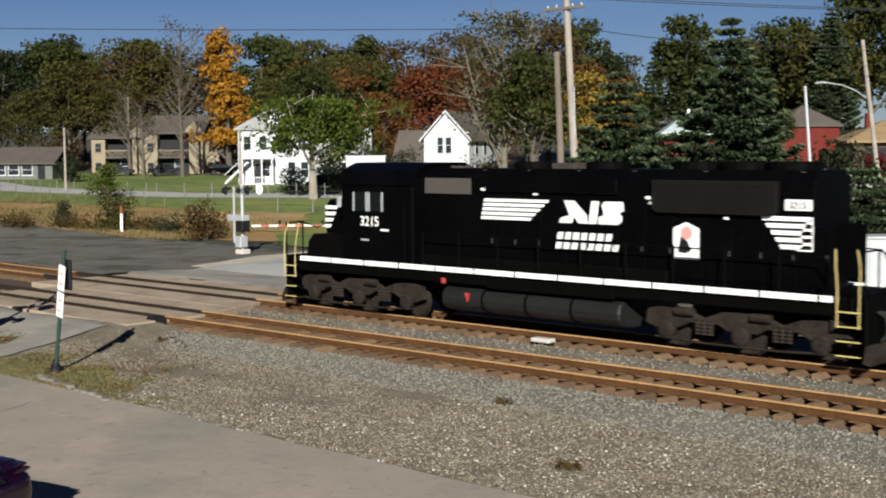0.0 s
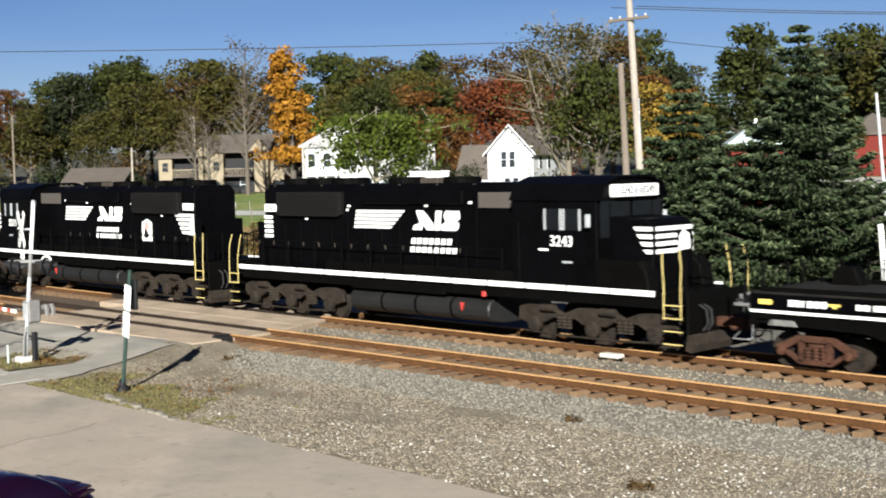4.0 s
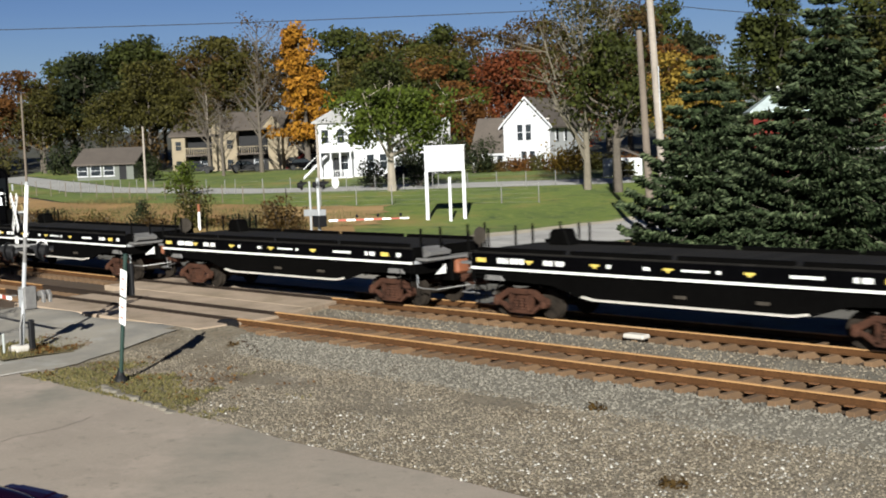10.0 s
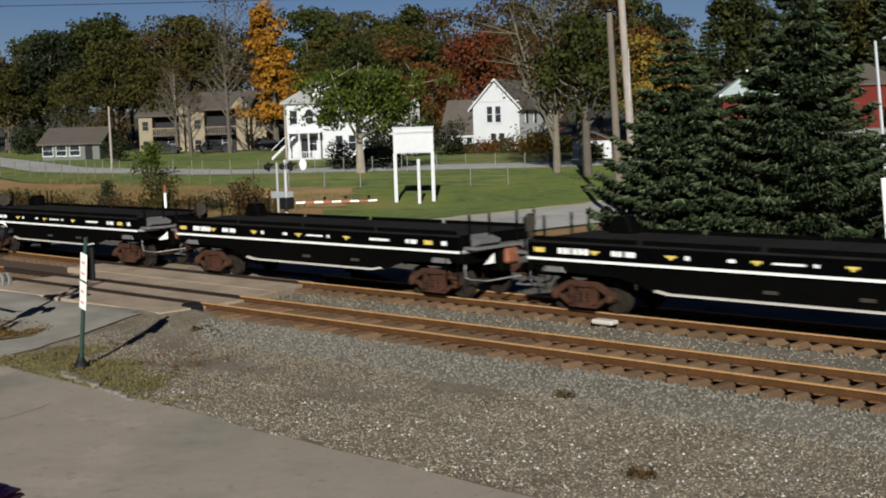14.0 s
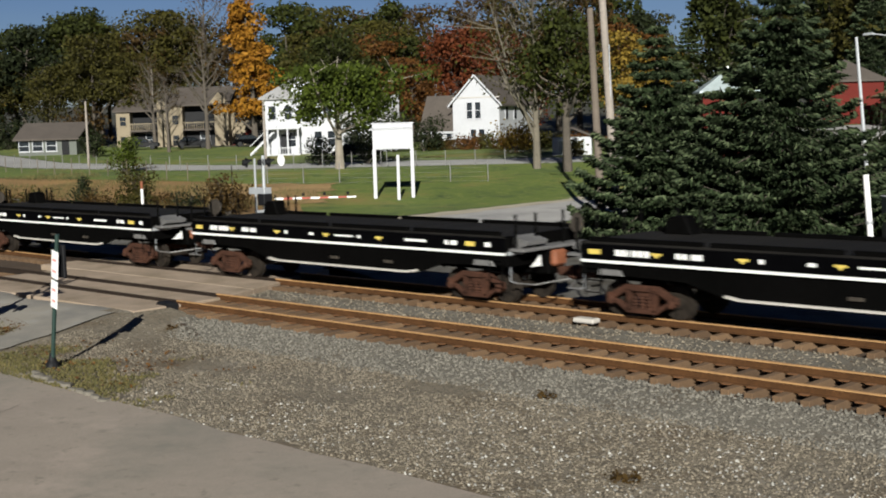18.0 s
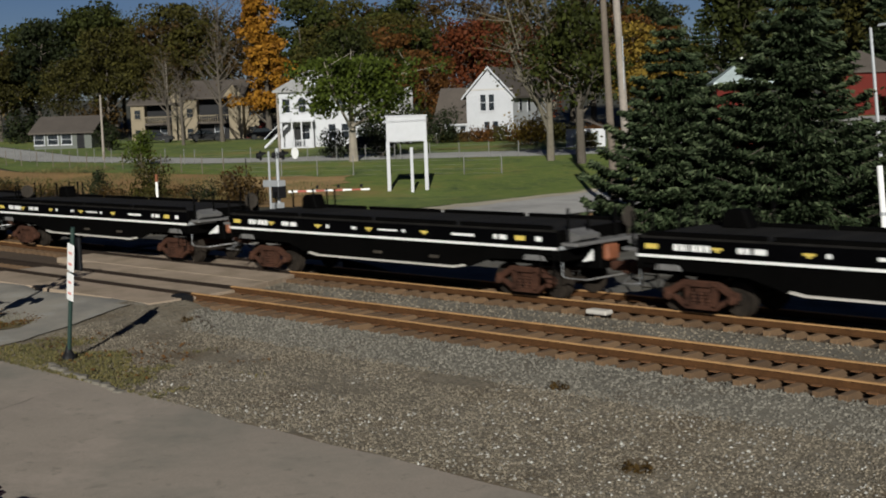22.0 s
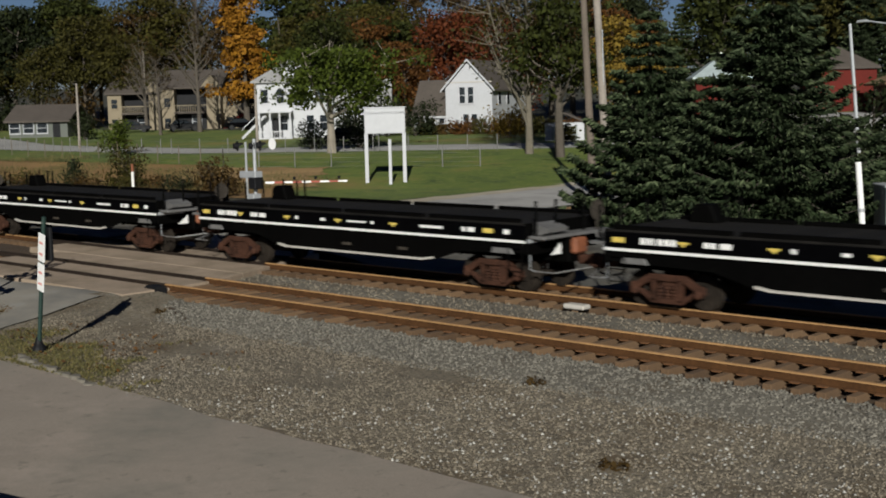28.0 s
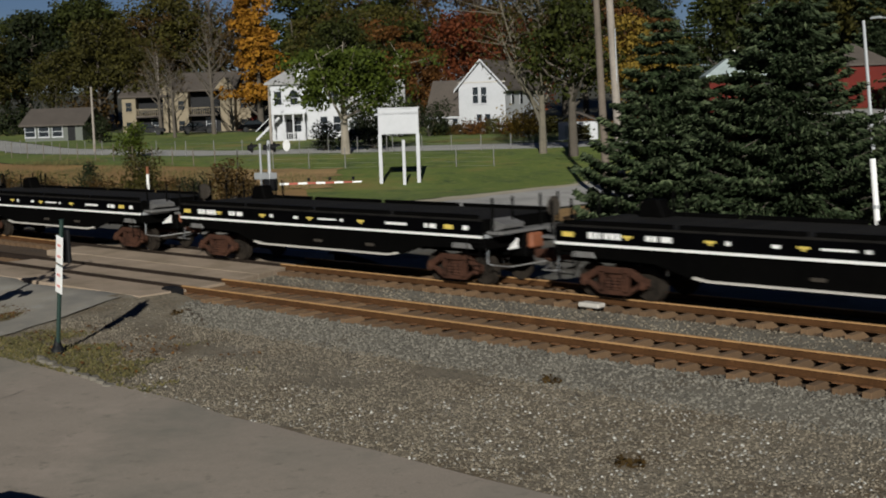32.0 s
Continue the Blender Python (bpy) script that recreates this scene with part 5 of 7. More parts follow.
def spruce(x, y, h, rad, seed, label, name="spruce_tree", slim=0.72):
    rng = np.random.default_rng(seed)
    T = thing(name, label, "spruce tree", pose(x, y, terrain(x, y) - 0.05))
    bm = B()
    tube(bm, [(0, 0, 0), (0, 0, h * 0.5), (0, 0, h)], 0.018 * h + 0.05, 8, 0.02)
    part("trunk", bm, M["bark"], T)
    pts, dirs, ends = [], [], []
    z = 0.04 * h
    br = B()
    while z < h * 0.985:
        k = z / h
        r = rad * (1 - k) ** slim * rng.uniform(0.85, 1.1) + 0.12
        n = max(5, int(14 * (1 - 0.6 * k)))
        for i in range(n):
            az = 2 * math.pi * (i + rng.random() * 0.8) / n
            ln = r * rng.uniform(0.72, 1.12)
            d = np.array([math.cos(az), math.sin(az), 0.0])
            m = max(5, int(ln * 8))
            s = np.linspace(0.12, 1, m)
            sag = -0.28 * ln * np.sin(s * 2.2) + 0.12 * ln * s ** 3 + 0.1 * ln * k
            line = d * (s * ln)[:, None]
            line[:, 2] += z + sag
            side = np.array([-d[1], d[0], 0])
            if k < 0.9:
                tube(br, [(0, 0, z), tuple(line[m // 2]), tuple(line[-1])], 0.03 * (1 - k) + 0.008, 4, 0.006)
            for j in range(m):
                w = 0.34 * ln * (1 - abs(s[j] - 0.55)) * 0.75 + 0.12
                c = 13
                off = rng.uniform(-1, 1, c)
                q = line[j] + side * (off * w)[:, None] + rng.normal(size=(c, 3)) * 0.035
                q[:, 2] -= np.abs(off) * w * 0.10
                pts.append(q)
                ends.append((rng.random(c) < np.interp(s[j], (0.45, 0.7, 1.0), (0.0, 0.25, 0.75))))
                dirs.append(d + side * (off * 0.8)[:, None] + np.array([0, 0, -0.25]))
        z += (0.46 + 0.2 * rng.random()) * (1 - 0.35 * k)
    part("branchwork", br, M["bark"], T)
    ends = np.concatenate(ends)
    pts, dirs = np.concatenate(pts), np.concatenate(dirs)
    # paler needles paint the sunlit highlights along the bough ends
    tip = new("new_growth", cards("new_growth", pts[ends] + np.array([0, 0, 0.04]), 0.15, M["lf_tip"], rng, droop=dirs[ends]))
    tip.parent = T
    ob = new("needles", cards("needles", pts, 0.16, M["lf_spruce"], rng, droop=dirs))
    ob.parent = T
    return T


spruce(-4.5, 22.4, 10.8, 5.9, 31, "large dense blue-green spruce beside the track", slim=0.92)
spruce(-9.0, 20.9, 8.8, 4.2, 32, "dense green spruce beside the utility pole", slim=0.76)
spruce(-6.7, 21.8, 6.3, 4.2, 33, "smaller spruce between two larger ones", slim=0.55)
spruce(-1.2, 27.6, 5.0, 3.2, 34, "young spruce behind the relay cabinet")
spruce(-47.6, 82.5, 12.2, 3.0, 35, "dark conifer in front of the woods", "conifer")
spruce(-34.1, 92.6, 15.4, 4.0, 36, "tall dark conifer on the hill", "conifer")
spruce(-52, 96, 14, 3.4, 37, "dark conifer on the hill", "conifer")


def bush(x, y, h, w, leaf_mat, label, n=1400, size=0.14, seed=1, stems=10, name="bush"):
    rng = np.random.default_rng(seed)
    T = thing(name, label, "bush", pose(x, y, terrain(x, y) - 0.02))
    bm = B()
    tips = []
    for i in range(stems):
        az, k = rng.uniform(0, 6.28), rng.uniform(0.2, 0.9)
        tip = (math.cos(az) * w * 0.5 * k, math.sin(az) * w * 0.5 * k, h * rng.uniform(0.6, 1.0))
        tube(bm, [(0.1 * math.cos(az), 0.1 * math.sin(az), 0), (tip[0] * 0.5, tip[1] * 0.5, tip[2] * 0.6), tip], 0.03, 4, 0.008)
        tips.append(tip)
    part("branchwork", bm, M["bark"], T)
    tips = np.array(tips)
    p, out = clumped(rng, np.concatenate([tips * 0.9, tips * 0.6, tips * np.array([0.8, 0.8, 0.3])]), n, w * 0.24)
    keep = p[:, 2] > 0.03
    ob = new("leaves", cards("leaves", p[keep], size, M[leaf_mat], rng, out[keep] + np.array([0, 0, 0.3])))
    ob.parent = T
    return T


bush(-53.5, 25.6, 3.1, 3.4, "lf_olive", "leggy olive bush in front of the dry field", 900, 0.12, 41)
bush(-42.5, 24.6, 2.3, 3.4, "lf_brown", "thicket of brown brush beside the far crossing signal", 1200, 0.11, 42, 16)
for i in range(11):
    x = -67.5 + 2.0 * i
    bush(x, 21.4 + 0.5 * max(0.0, x + 61) + 0.7 * math.sin(2.7 * i), 0.5 + 0.35 * ((i * 7) % 4) / 3, 3.6, ("lf_brown", "lf_dark", "lf_brown", "lf_olive")[i % 4], "low brown weeds along the edge of the dry field", 620, 0.09, 210 + i, 4, "brush")
bush(-63, 27, 1.3, 1.4, "lf_dark", "small dark bush in the field", 400, 0.1, 43)
bush(-77.5, 39.5, 3.0, 3.4, "lf_bright", "rounded yellow-green shrub on the lawn", 1200, 0.14, 44)
bush(-11.6, 48.3, 3.2, 2.9, "lf_dark", "large dark rounded shrub by the road", 2200, 0.13, 45)
bush(-22.2, 77.0, 2.0, 3.4, "lf_crimson", "bright red autumn shrub before a garage", 1400, 0.14, 46)
bush(-78.6, 79.2, 1.5, 1.9, "lf_dark", "dark round shrub beside the white house", 900, 0.14, 47)
for i in range(6):
    bush(-75.5 + 3.3 * i, 76.2 + 2.1 * i, 1.4 + 0.3 * (i % 2), 3.6, "lf_rust" if i % 3 else "lf_olive", "low russet hedge shrub before the white house", 700, 0.15, 50 + i, name="hedge_shrub")
for i in range(4):
    bush(-73.8 + 3.3 * i, 77.6 + 2.1 * i, 1.4 + 0.3 * (i % 3), 3.4, "lf_olive" if i % 2 else "lf_brown", "low olive hedge shrub before the white house", 700, 0.15, 80 + i, name="hedge_shrub")
for i, (x, y) in enumerate(((-150, 66), (-158, 60), (-165, 56), (-172, 52), (-180, 48), (-142, 73), (-135, 85), (-128, 91), (-119, 96), (-106, 98), (-98, 95), (-88, 99))):
    bush(x, y, 4.2 + 0.8 * (i % 3), 8.5, ("lf_dark", "lf_olive", "lf_brown")[i % 3], "dark undergrowth at the edge of the woods", 1300, 0.24, 120 + i, name="undergrowth_shrub")
bush(-62.5, 74.5, 3.3, 4.4, "lf_yellow", "pale yellow shrub at the white house", 1100, 0.15, 60)
bush(-66.2, 52.3, 2.6, 3.0, "lf_dark", "dark shrub below the leafy tree", 900, 0.14, 61)
bush(-63.5, 55.5, 2.4, 3.6, "lf_dark", "dark shrub below the leafy tree", 900, 0.14, 62)
for i, (x, y) in enumerate(((-79.8, 69.6), (-77.4, 72.0), (-75.2, 74.2))):
    bush(x, y, 3.9 + 0.4 * (i % 2), 4.6, "lf_dark", "tall dark shrub before the white house wing", 1300, 0.15, 170 + i)
bush(-51.6, 70.0, 1.6, 2.4, "lf_olive", "olive shrub before the small white shed", 700, 0.14, 180)
bush(-108.5, 55, 3.2, 3.6, "lf_dark", "dark round shrub beside the ranch house", 900, 0.16, 63)
# shrubs darkened by leaf colour, as if shaded by the spruces
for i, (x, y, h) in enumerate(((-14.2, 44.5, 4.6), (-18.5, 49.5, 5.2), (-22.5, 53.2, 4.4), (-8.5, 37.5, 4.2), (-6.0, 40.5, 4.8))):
    bush(x, y, h, 5.2, "lf_shade", "shrub coloured dark for the shade behind the spruces", 1500, 0.15, 190 + i)
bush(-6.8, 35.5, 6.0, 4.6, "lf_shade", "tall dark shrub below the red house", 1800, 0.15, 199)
bush(-3.0, 30, 3.0, 3.4, "lf_green", "green shrub behind the relay cabinet", 1200, 0.13, 64)

# ---- houses ----
FACE = 45.3  # turn that sets a front towards the street and the tracks


def gable_roof(bm, x0, x1, y0, y1, z, rise, over=0.35, thick=0.18, along="x"):
    """Two thick sloping roof planes with overhang; the ridge runs along x or y."""
    if along == "x":
        ym = (y0 + y1) / 2
        for a in (y0, y1):
            s = -1 if a == y0 else 1
            k = rise / abs(ym - a)
            e = a + s * over
            prism(bm, [(e, z - k * over), (ym, z + rise), (ym, z + rise + thick), (e, z - k * over + thick)], x0 - over, x1 + over, "x")
    else:
        xm = (x0 + x1) / 2
        for a in (x0, x1):
            s = -1 if a == x0 else 1
            k = rise / abs(xm - a)
            e = a + s * over
            prism(bm, [(e, z - k * over), (xm, z + rise), (xm, z + rise + thick), (e, z - k * over + thick)], y0 - over, y1 + over, "y")
    return bm


def window(parent, x, z, w, h, y, face="y", frame="siding", depth=0.06):
    """A sash window with frame, sill and dark panes on a wall at y (facing -y) or on a side wall at x."""
    if face == "y":
        fr = part("window", box(B(), x - w / 2 - 0.08, x + w / 2 + 0.08, y - depth, y + 0.02, z - 0.08, z + h + 0.08), M[frame], parent)
        part("pane", box(B(), x - w / 2, x + w / 2, y - depth - 0.012, y - depth + 0.01, z, z + h / 2 - 0.03), M["glass"], fr, "dark window pane")
        part("pane", box(B(), x - w / 2, x + w / 2, y - depth - 0.012, y - depth + 0.01, z + h / 2 + 0.03, z + h), M["glass"], fr, "dark window pane")
        part("sill", box(B(), x - w / 2 - 0.12, x + w / 2 + 0.12, y - depth - 0.06, y, z - 0.14, z - 0.08), M[frame], fr)
    else:
        s = -1 if face == "-x" else 1
        a, b = sorted((x, x + s * depth))
        fr = part("window", box(B(), a, b, y - w / 2 - 0.08, y + w / 2 + 0.08, z - 0.08, z + h + 0.08), M[frame], parent)
        a, b = sorted((x + s * depth, x + s * (depth + 0.012)))
        part("pane", box(B(), a, b, y - w / 2, y + w / 2, z, z + h), M["glass"], fr, "dark window pane")
    return fr


def house(name, label, x, y, turn, lift=0.0, base=2.0):
    H = thing(name, label, "house", pose(x, y, terrain(x, y) + lift, 0, 0, turn))
    return H


def siding_wall(parent, pts, lo, hi, axis, material, name="wall"):
    return part(name, prism(B(), pts, lo, hi, axis), M[material], parent)


def white_gable_house():
    H = house("house", "white two-storey gabled farmhouse with a brown roof", -76.6, 84.2, FACE - 23, -0.2)
    siding_wall(H, [(-2.75, -1), (-2.75, 5.1), (0, 8.0), (2.75, 5.1), (2.75, -1)], 0, 14, "y", "siding")
    part("roof", gable_roof(B(), -2.75, 2.75, 0, 14, 5.1, 2.95, 0.4, 0.2, "y"), M["shingle"], H, "brown shingle roof")
    for s in (-1, 1):
        bm = B()
        prism(bm, [(s * 3.2, 4.62), (0, 8.05), (0, 8.3), (s * 3.2, 4.87)], -0.46, -0.40, "y")
        part("bargeboard", bm, M["siding"], H)
    part("gable_band", box(B(), -2.75, 2.75, -0.05, 0.0, 5.65, 5.78), M["concrete"], H)
    for k in range(13):
        z = 0.2 + 0.4 * k
        part("clapboard", box(B(), -2.76, 2.76, -0.025, 0.0, z, z + 0.37), M["siding"], H)
    for x in (-0.85, 0.15):
        window(H, x + 0.1, 3.4, 0.62, 1.75, 0)
        window(H, x + 0.5, 0.55, 0.62, 1.6, 0)
    for yy in (2.5, 5.5, 9.5):
        window(H, 2.75, 3.2, 0.8, 1.4, yy, "+x")
        window(H, 2.75, 0.6, 0.8, 1.4, yy, "+x")
    # low wing with a steep roof
    siding_wall(H, [(-6.9, -1), (-6.9, 2.2), (-2.75, 2.2), (-2.75, -1)], 0.6, 6.0, "y", "siding", "wing_wall")
    part("wing_roof", gable_roof(B(), -6.9, -2.8, 0.6, 6.0, 2.2, 3.7, 0.3, 0.2, "x"), M["shingle"], H, "steep brown shingle roof")
    part("wing_eave", box(B(), -7.2, -2.76, 0.24, 0.3, 1.78, 2.0), M["siding"], H, "white eave board")
    for x in (-6.3, -4.9, -3.5):
        window(H, x, 0.55, 0.6, 1.15, 0.6)
    G = house("shed", "small white shed half hidden behind the trees", -53.2, 71.6, FACE - 10, 0.0)
    part("wall", box(B(), -1.8, 1.8, 0, 3.6, -0.5, 1.7), M["siding"], G)
    part("roof", gable_roof(B(), -1.8, 1.8, 0, 3.6, 1.7, 0.8, 0.2, 0.14, "y"), M["shingle"], G, "brown shingle roof")
    part("garage_door", box(B(), -1.2, 1.2, -0.05, 0.0, -0.4, 1.4), M["shedwall"], G)


def hip(bm, x0, x1, y0, y1, z, rise, over=0.4):
    x0, x1, y0, y1 = x0 - over, x1 + over, y0 - over, y1 + over
    w = min(x1 - x0, y1 - y0) / 2
    base = [bm.verts.new(p) for p in ((x0, y0, z), (x1, y0, z), (x1, y1, z), (x0, y1, z))]
    low = [bm.verts.new((v.co.x, v.co.y, z - 0.18)) for v in base]
    if x1 - x0 >= y1 - y0:
        r = [bm.verts.new((x0 + w, (y0 + y1) / 2, z + rise)), bm.verts.new((x1 - w, (y0 + y1) / 2, z + rise))]
        quads = ((0, 1, r[1], r[0]), (2, 3, r[0], r[1]), (1, 2, r[1]), (3, 0, r[0]))
    else:
        r = [bm.verts.new(((x0 + x1) / 2, y0 + w, z + rise)), bm.verts.new(((x0 + x1) / 2, y1 - w, z + rise))]
        quads = ((1, 2, r[1], r[0]), (3, 0, r[0], r[1]), (0, 1, r[0]), (2, 3, r[1]))
    for q in quads:
        bm.faces.new([base[i] if isinstance(i, int) else i for i in q])
    for i in range(4):
        j = (i + 1) % 4
        bm.faces.new((low[i], low[j], base[j], base[i]))
    bm.faces.new(low[::-1])
    bmesh.ops.recalc_face_normals(bm, faces=bm.faces[:])
    return bm


def white_square_house():
    H = house("house", "white two-storey house with outside stairs and grey roof", -84.5, 67.5, FACE, 0.0)
    part("wall", box(B(), -5.6, 2.6, 0, 8, -1, 6.0), M["siding"], H, "white clapboard wall")
    for k in range(15):
        z = 0.1 + 0.4 * k
        part("clapboard", box(B(), -5.61, 2.61, -0.025, 0.0, z, z + 0.37), M["siding"], H)
    part("roof", hip(B(), -5.6, 2.6, 0, 8, 6.1, 2.7), M["shinglegrey"], H, "grey hipped roof")
    part("dormer", prism(B(), [(-2.6, 6.3), (-2.6, 7.0), (-1.6, 7.9), (-0.6, 7.0), (-0.6, 6.3)], 0.3, 3.0, "y"), M["siding"], H)
    for x in (-4.6, -2.9, -0.6, 1.4):
        window(H, x, 3.8, 0.75, 1.4, 0)
    for x in (-2.6, 0.2, 1.6):
        window(H, x, 0.9, 0.75, 1.5, 0)
    # wing with a long pale roof
    part("wing_wall", box(B(), 2.6, 8.6, 1.2, 8, -1, 3.4), M["siding"], H)
    part("wing_roof", gable_roof(B(), 2.6, 8.6, 1.2, 8, 3.4, 2.6, 0.3, 0.2, "x"), M["shinglegrey"], H)
    for x in (4.0, 6.0, 7.6):
        window(H, x, 1.0, 0.8, 1.3, 1.2)
    # stairs up to the porch roof
    for k in range(10):
        part("stair_tread", box(B(), -6.9 + 0.28 * k, -6.58 + 0.28 * k, -1.2, -0.1, 0.2 + 0.26 * k, 0.26 + 0.26 * k), M["siding"], H)
    bm = B()
    prism(bm, [(-6.95, 0.0), (-6.95, 0.3), (-4.1, 2.95), (-4.1, 2.65)], -1.26, -1.2, "y")
    part("stair_string", bm, M["siding"], H)
    bm = B()
    prism(bm, [(-6.95, 1.0), (-6.95, 1.1), (-4.1, 3.75), (-4.1, 3.65)], -1.26, -1.2, "y")
    part("stair_rail", bm, M["siding"], H)
    porch = part("porch_roof", box(B(), -5.2, -1.6, -1.9, 0, 2.75, 2.95, 0.02), M["siding"], H, "flat white porch roof")
    for x in (-5.0, -3.9, -2.9, -1.8):
        part("porch_post", box(B(), x - 0.08, x + 0.08, -1.85, -1.69, 0, 2.75), M["siding"], H)
    part("porch_floor", box(B(), -5.2, -1.6, -1.9, 0, -0.4, 0.15), M["siding"], H)
    rl = part("porch_railing", box(B(), -5.2, -1.6, -1.86, -1.8, 0.75, 0.85), M["siding"], H)
    for k in range(15):
        part("baluster", box(B(), -5.15 + 0.24 * k, -5.1 + 0.24 * k, -1.85, -1.81, 0.15, 0.75), M["siding"], rl)
    part("front_door", box(B(), -3.75, -2.85, -0.05, 0.02, 0.15, 2.2), M["dark"], H)


def apartments():
    H = house("apartment_block", "tan two-storey apartment block with balconies and brown roofs", -125.5, 81.5, FACE - 4, 0.0)
    x = -11.5
    for k, w in enumerate((7.6, 8.2, 6.4)):
        y0 = (0.0, -1.2, 0.6)[k]
        top = (5.0, 5.6, 4.9)[k]
        part("wall", box(B(), x, x + w, y0 + 1.6, y0 + 10, -2, top), M["tan"], H, "tan stucco wall")
        part("wing_wall", box(B(), x, x + 1.9, y0, y0 + 1.6, -2, top), M["tan"], H)
        part("wing_wall", box(B(), x + w - 1.9, x + w, y0, y0 + 1.6, -2, top), M["tan"], H)
        # near-black sheet on the back wall paints the balcony shade
        part("recess", box(B(), x + 1.9, x + w - 1.9, y0 + 1.5, y0 + 1.61, -0.5, top - 0.2), M["dark"], H, "dark sheet for the shade in the balcony")
        part("balcony_floor", box(B(), x + 1.9, x + w - 1.9, y0 - 0.1, y0 + 1.6, 2.1, 2.35), M["shingle"], H)
        rl = part("balcony_railing", box(B(), x + 1.9, x + w - 1.9, y0 - 0.1, y0 - 0.02, 3.15, 3.27), M["tan"], H)
        for q in range(14):
            a = x + 1.95 + (w - 3.9) * q / 14
            part("baluster", box(B(), a, a + 0.07, y0 - 0.09, y0 - 0.03, 2.3, 3.15), M["tan"], rl)
        part("roof", gable_roof(B(), x, x + w, y0, y0 + 10, top, 2.3, 0.35, 0.22, "x"), M["shingle"], H, "brown shingle roof")
        bm = B()
        prism(bm, [(x + w - 2.6, top), (x + w - 1.2, top + 1.6), (x + w + 0.2, top)], y0 - 0.3, y0 + 4, "y")
        part("cross_gable", bm, M["tan"], H)
        window(H, x + 0.95, 3.0, 0.8, 1.2, y0, frame="tan")
        window(H, x + 0.95, 0.3, 0.8, 1.2, y0, frame="tan")
        window(H, x + w / 2 + 0.5, 0.2, 1.2, 1.6, y0 + 1.5, frame="siding")
        x += w
    part("stair_flight", prism(B(), [(4.5, -0.5), (4.5, 0), (7.5, 2.4), (7.5, 1.9)], -0.4, 0.8, "y"), M["brickred"], H, "reddish outside stair")
    part("end_block", box(B(), 10.7, 16.5, 1.5, 9.5, -2, 4.6), M["tan"], H)
    part("end_roof", gable_roof(B(), 10.7, 16.5, 1.5, 9.5, 4.6, 1.8, 0.35, 0.22, "x"), M["shingle"], H)
    window(H, 12.2, 2.9, 1.0, 1.2, 1.5)
    window(H, 14.8, 2.9, 1.0, 1.2, 1.5)
    # no opening is cut: a dark sheet stands for the shaded inside
    part("garage_opening", box(B(), 13.4, 15.8, 1.4, 1.52, -0.6, 1.6), M["dark"], H, "dark sheet for the shaded garage inside")


def ranch():
    H = house("house", "low ranch house with grey roof and pale walls", -121.2, 56.3, FACE - 6, 0.0)
    part("wall", box(B(), -3.6, 3.6, 0, 7, -1.5, 2.1), M["shaded_wall"], H)
    part("roof", gable_roof(B(), -3.6, 3.6, 0, 7, 2.1, 1.7, 0.5, 0.2, "x"), M["shingle"], H, "long grey shingle roof")
    for x in (-2.9, -1.2, 0.5):
        window(H, x, 0.6, 1.2, 1.2, 0)
    part("front_door", box(B(), 1.8, 2.7, -0.05, 0.02, -0.2, 2.0), M["dark"], H)


def red_house():
    H = house("house", "red house with a brown hipped roof", -33.1, 86.4, FACE - 4, 0.0)
    part("wall", box(B(), -2.6, 2.8, 0, 6, -1, 4.0), M["brickred"], H, "red wall")
    part("roof", hip(B(), -2.6, 2.8, 0, 6, 4.0, 1.9, 0.3), M["shingle"], H, "brown roof")


def tan_house():
    H = house("house", "low house with a broad tan roof and open garage", -23.0, 82.3, FACE - 8, 0.0)
    part("wall", box(B(), -3.6, 6.5, 0, 7, -1, 2.6), M["brickbrown"], H)
    part("roof", hip(B(), -3.6, 6.5, 0, 7, 2.7, 1.9, 0.7), M["shingletan"], H, "broad tan roof")
    # dark sheet on the wall in place of the garage's unlit inside
    part("garage_opening", box(B(), -2.6, 4.5, -0.06, 0.02, 0.0, 2.1), M["dark"], H)
    part("chimney", box(B(), -1.9, -1.3, 3, 3.6, 3.7, 5.1), M["brickred"], H)


def blue_roof_house():
    H = house("house", "brick house with a pale green-grey metal roof", -27.4, 56.7, FACE - 8, 0.0)
    part("wall", box(B(), -1.9, 1.7, 0, 6, -1, 6.2), M["brickred"], H)
    part("roof", hip(B(), -1.9, 1.7, 0, 6, 6.25, 1.5, 0.25), M["metalroof"], H, "pale metal roof")
    part("finial", box(B(), -0.09, 0.09, 1.95, 2.13, 7.6, 8.0, 0.02), M["white"], H)


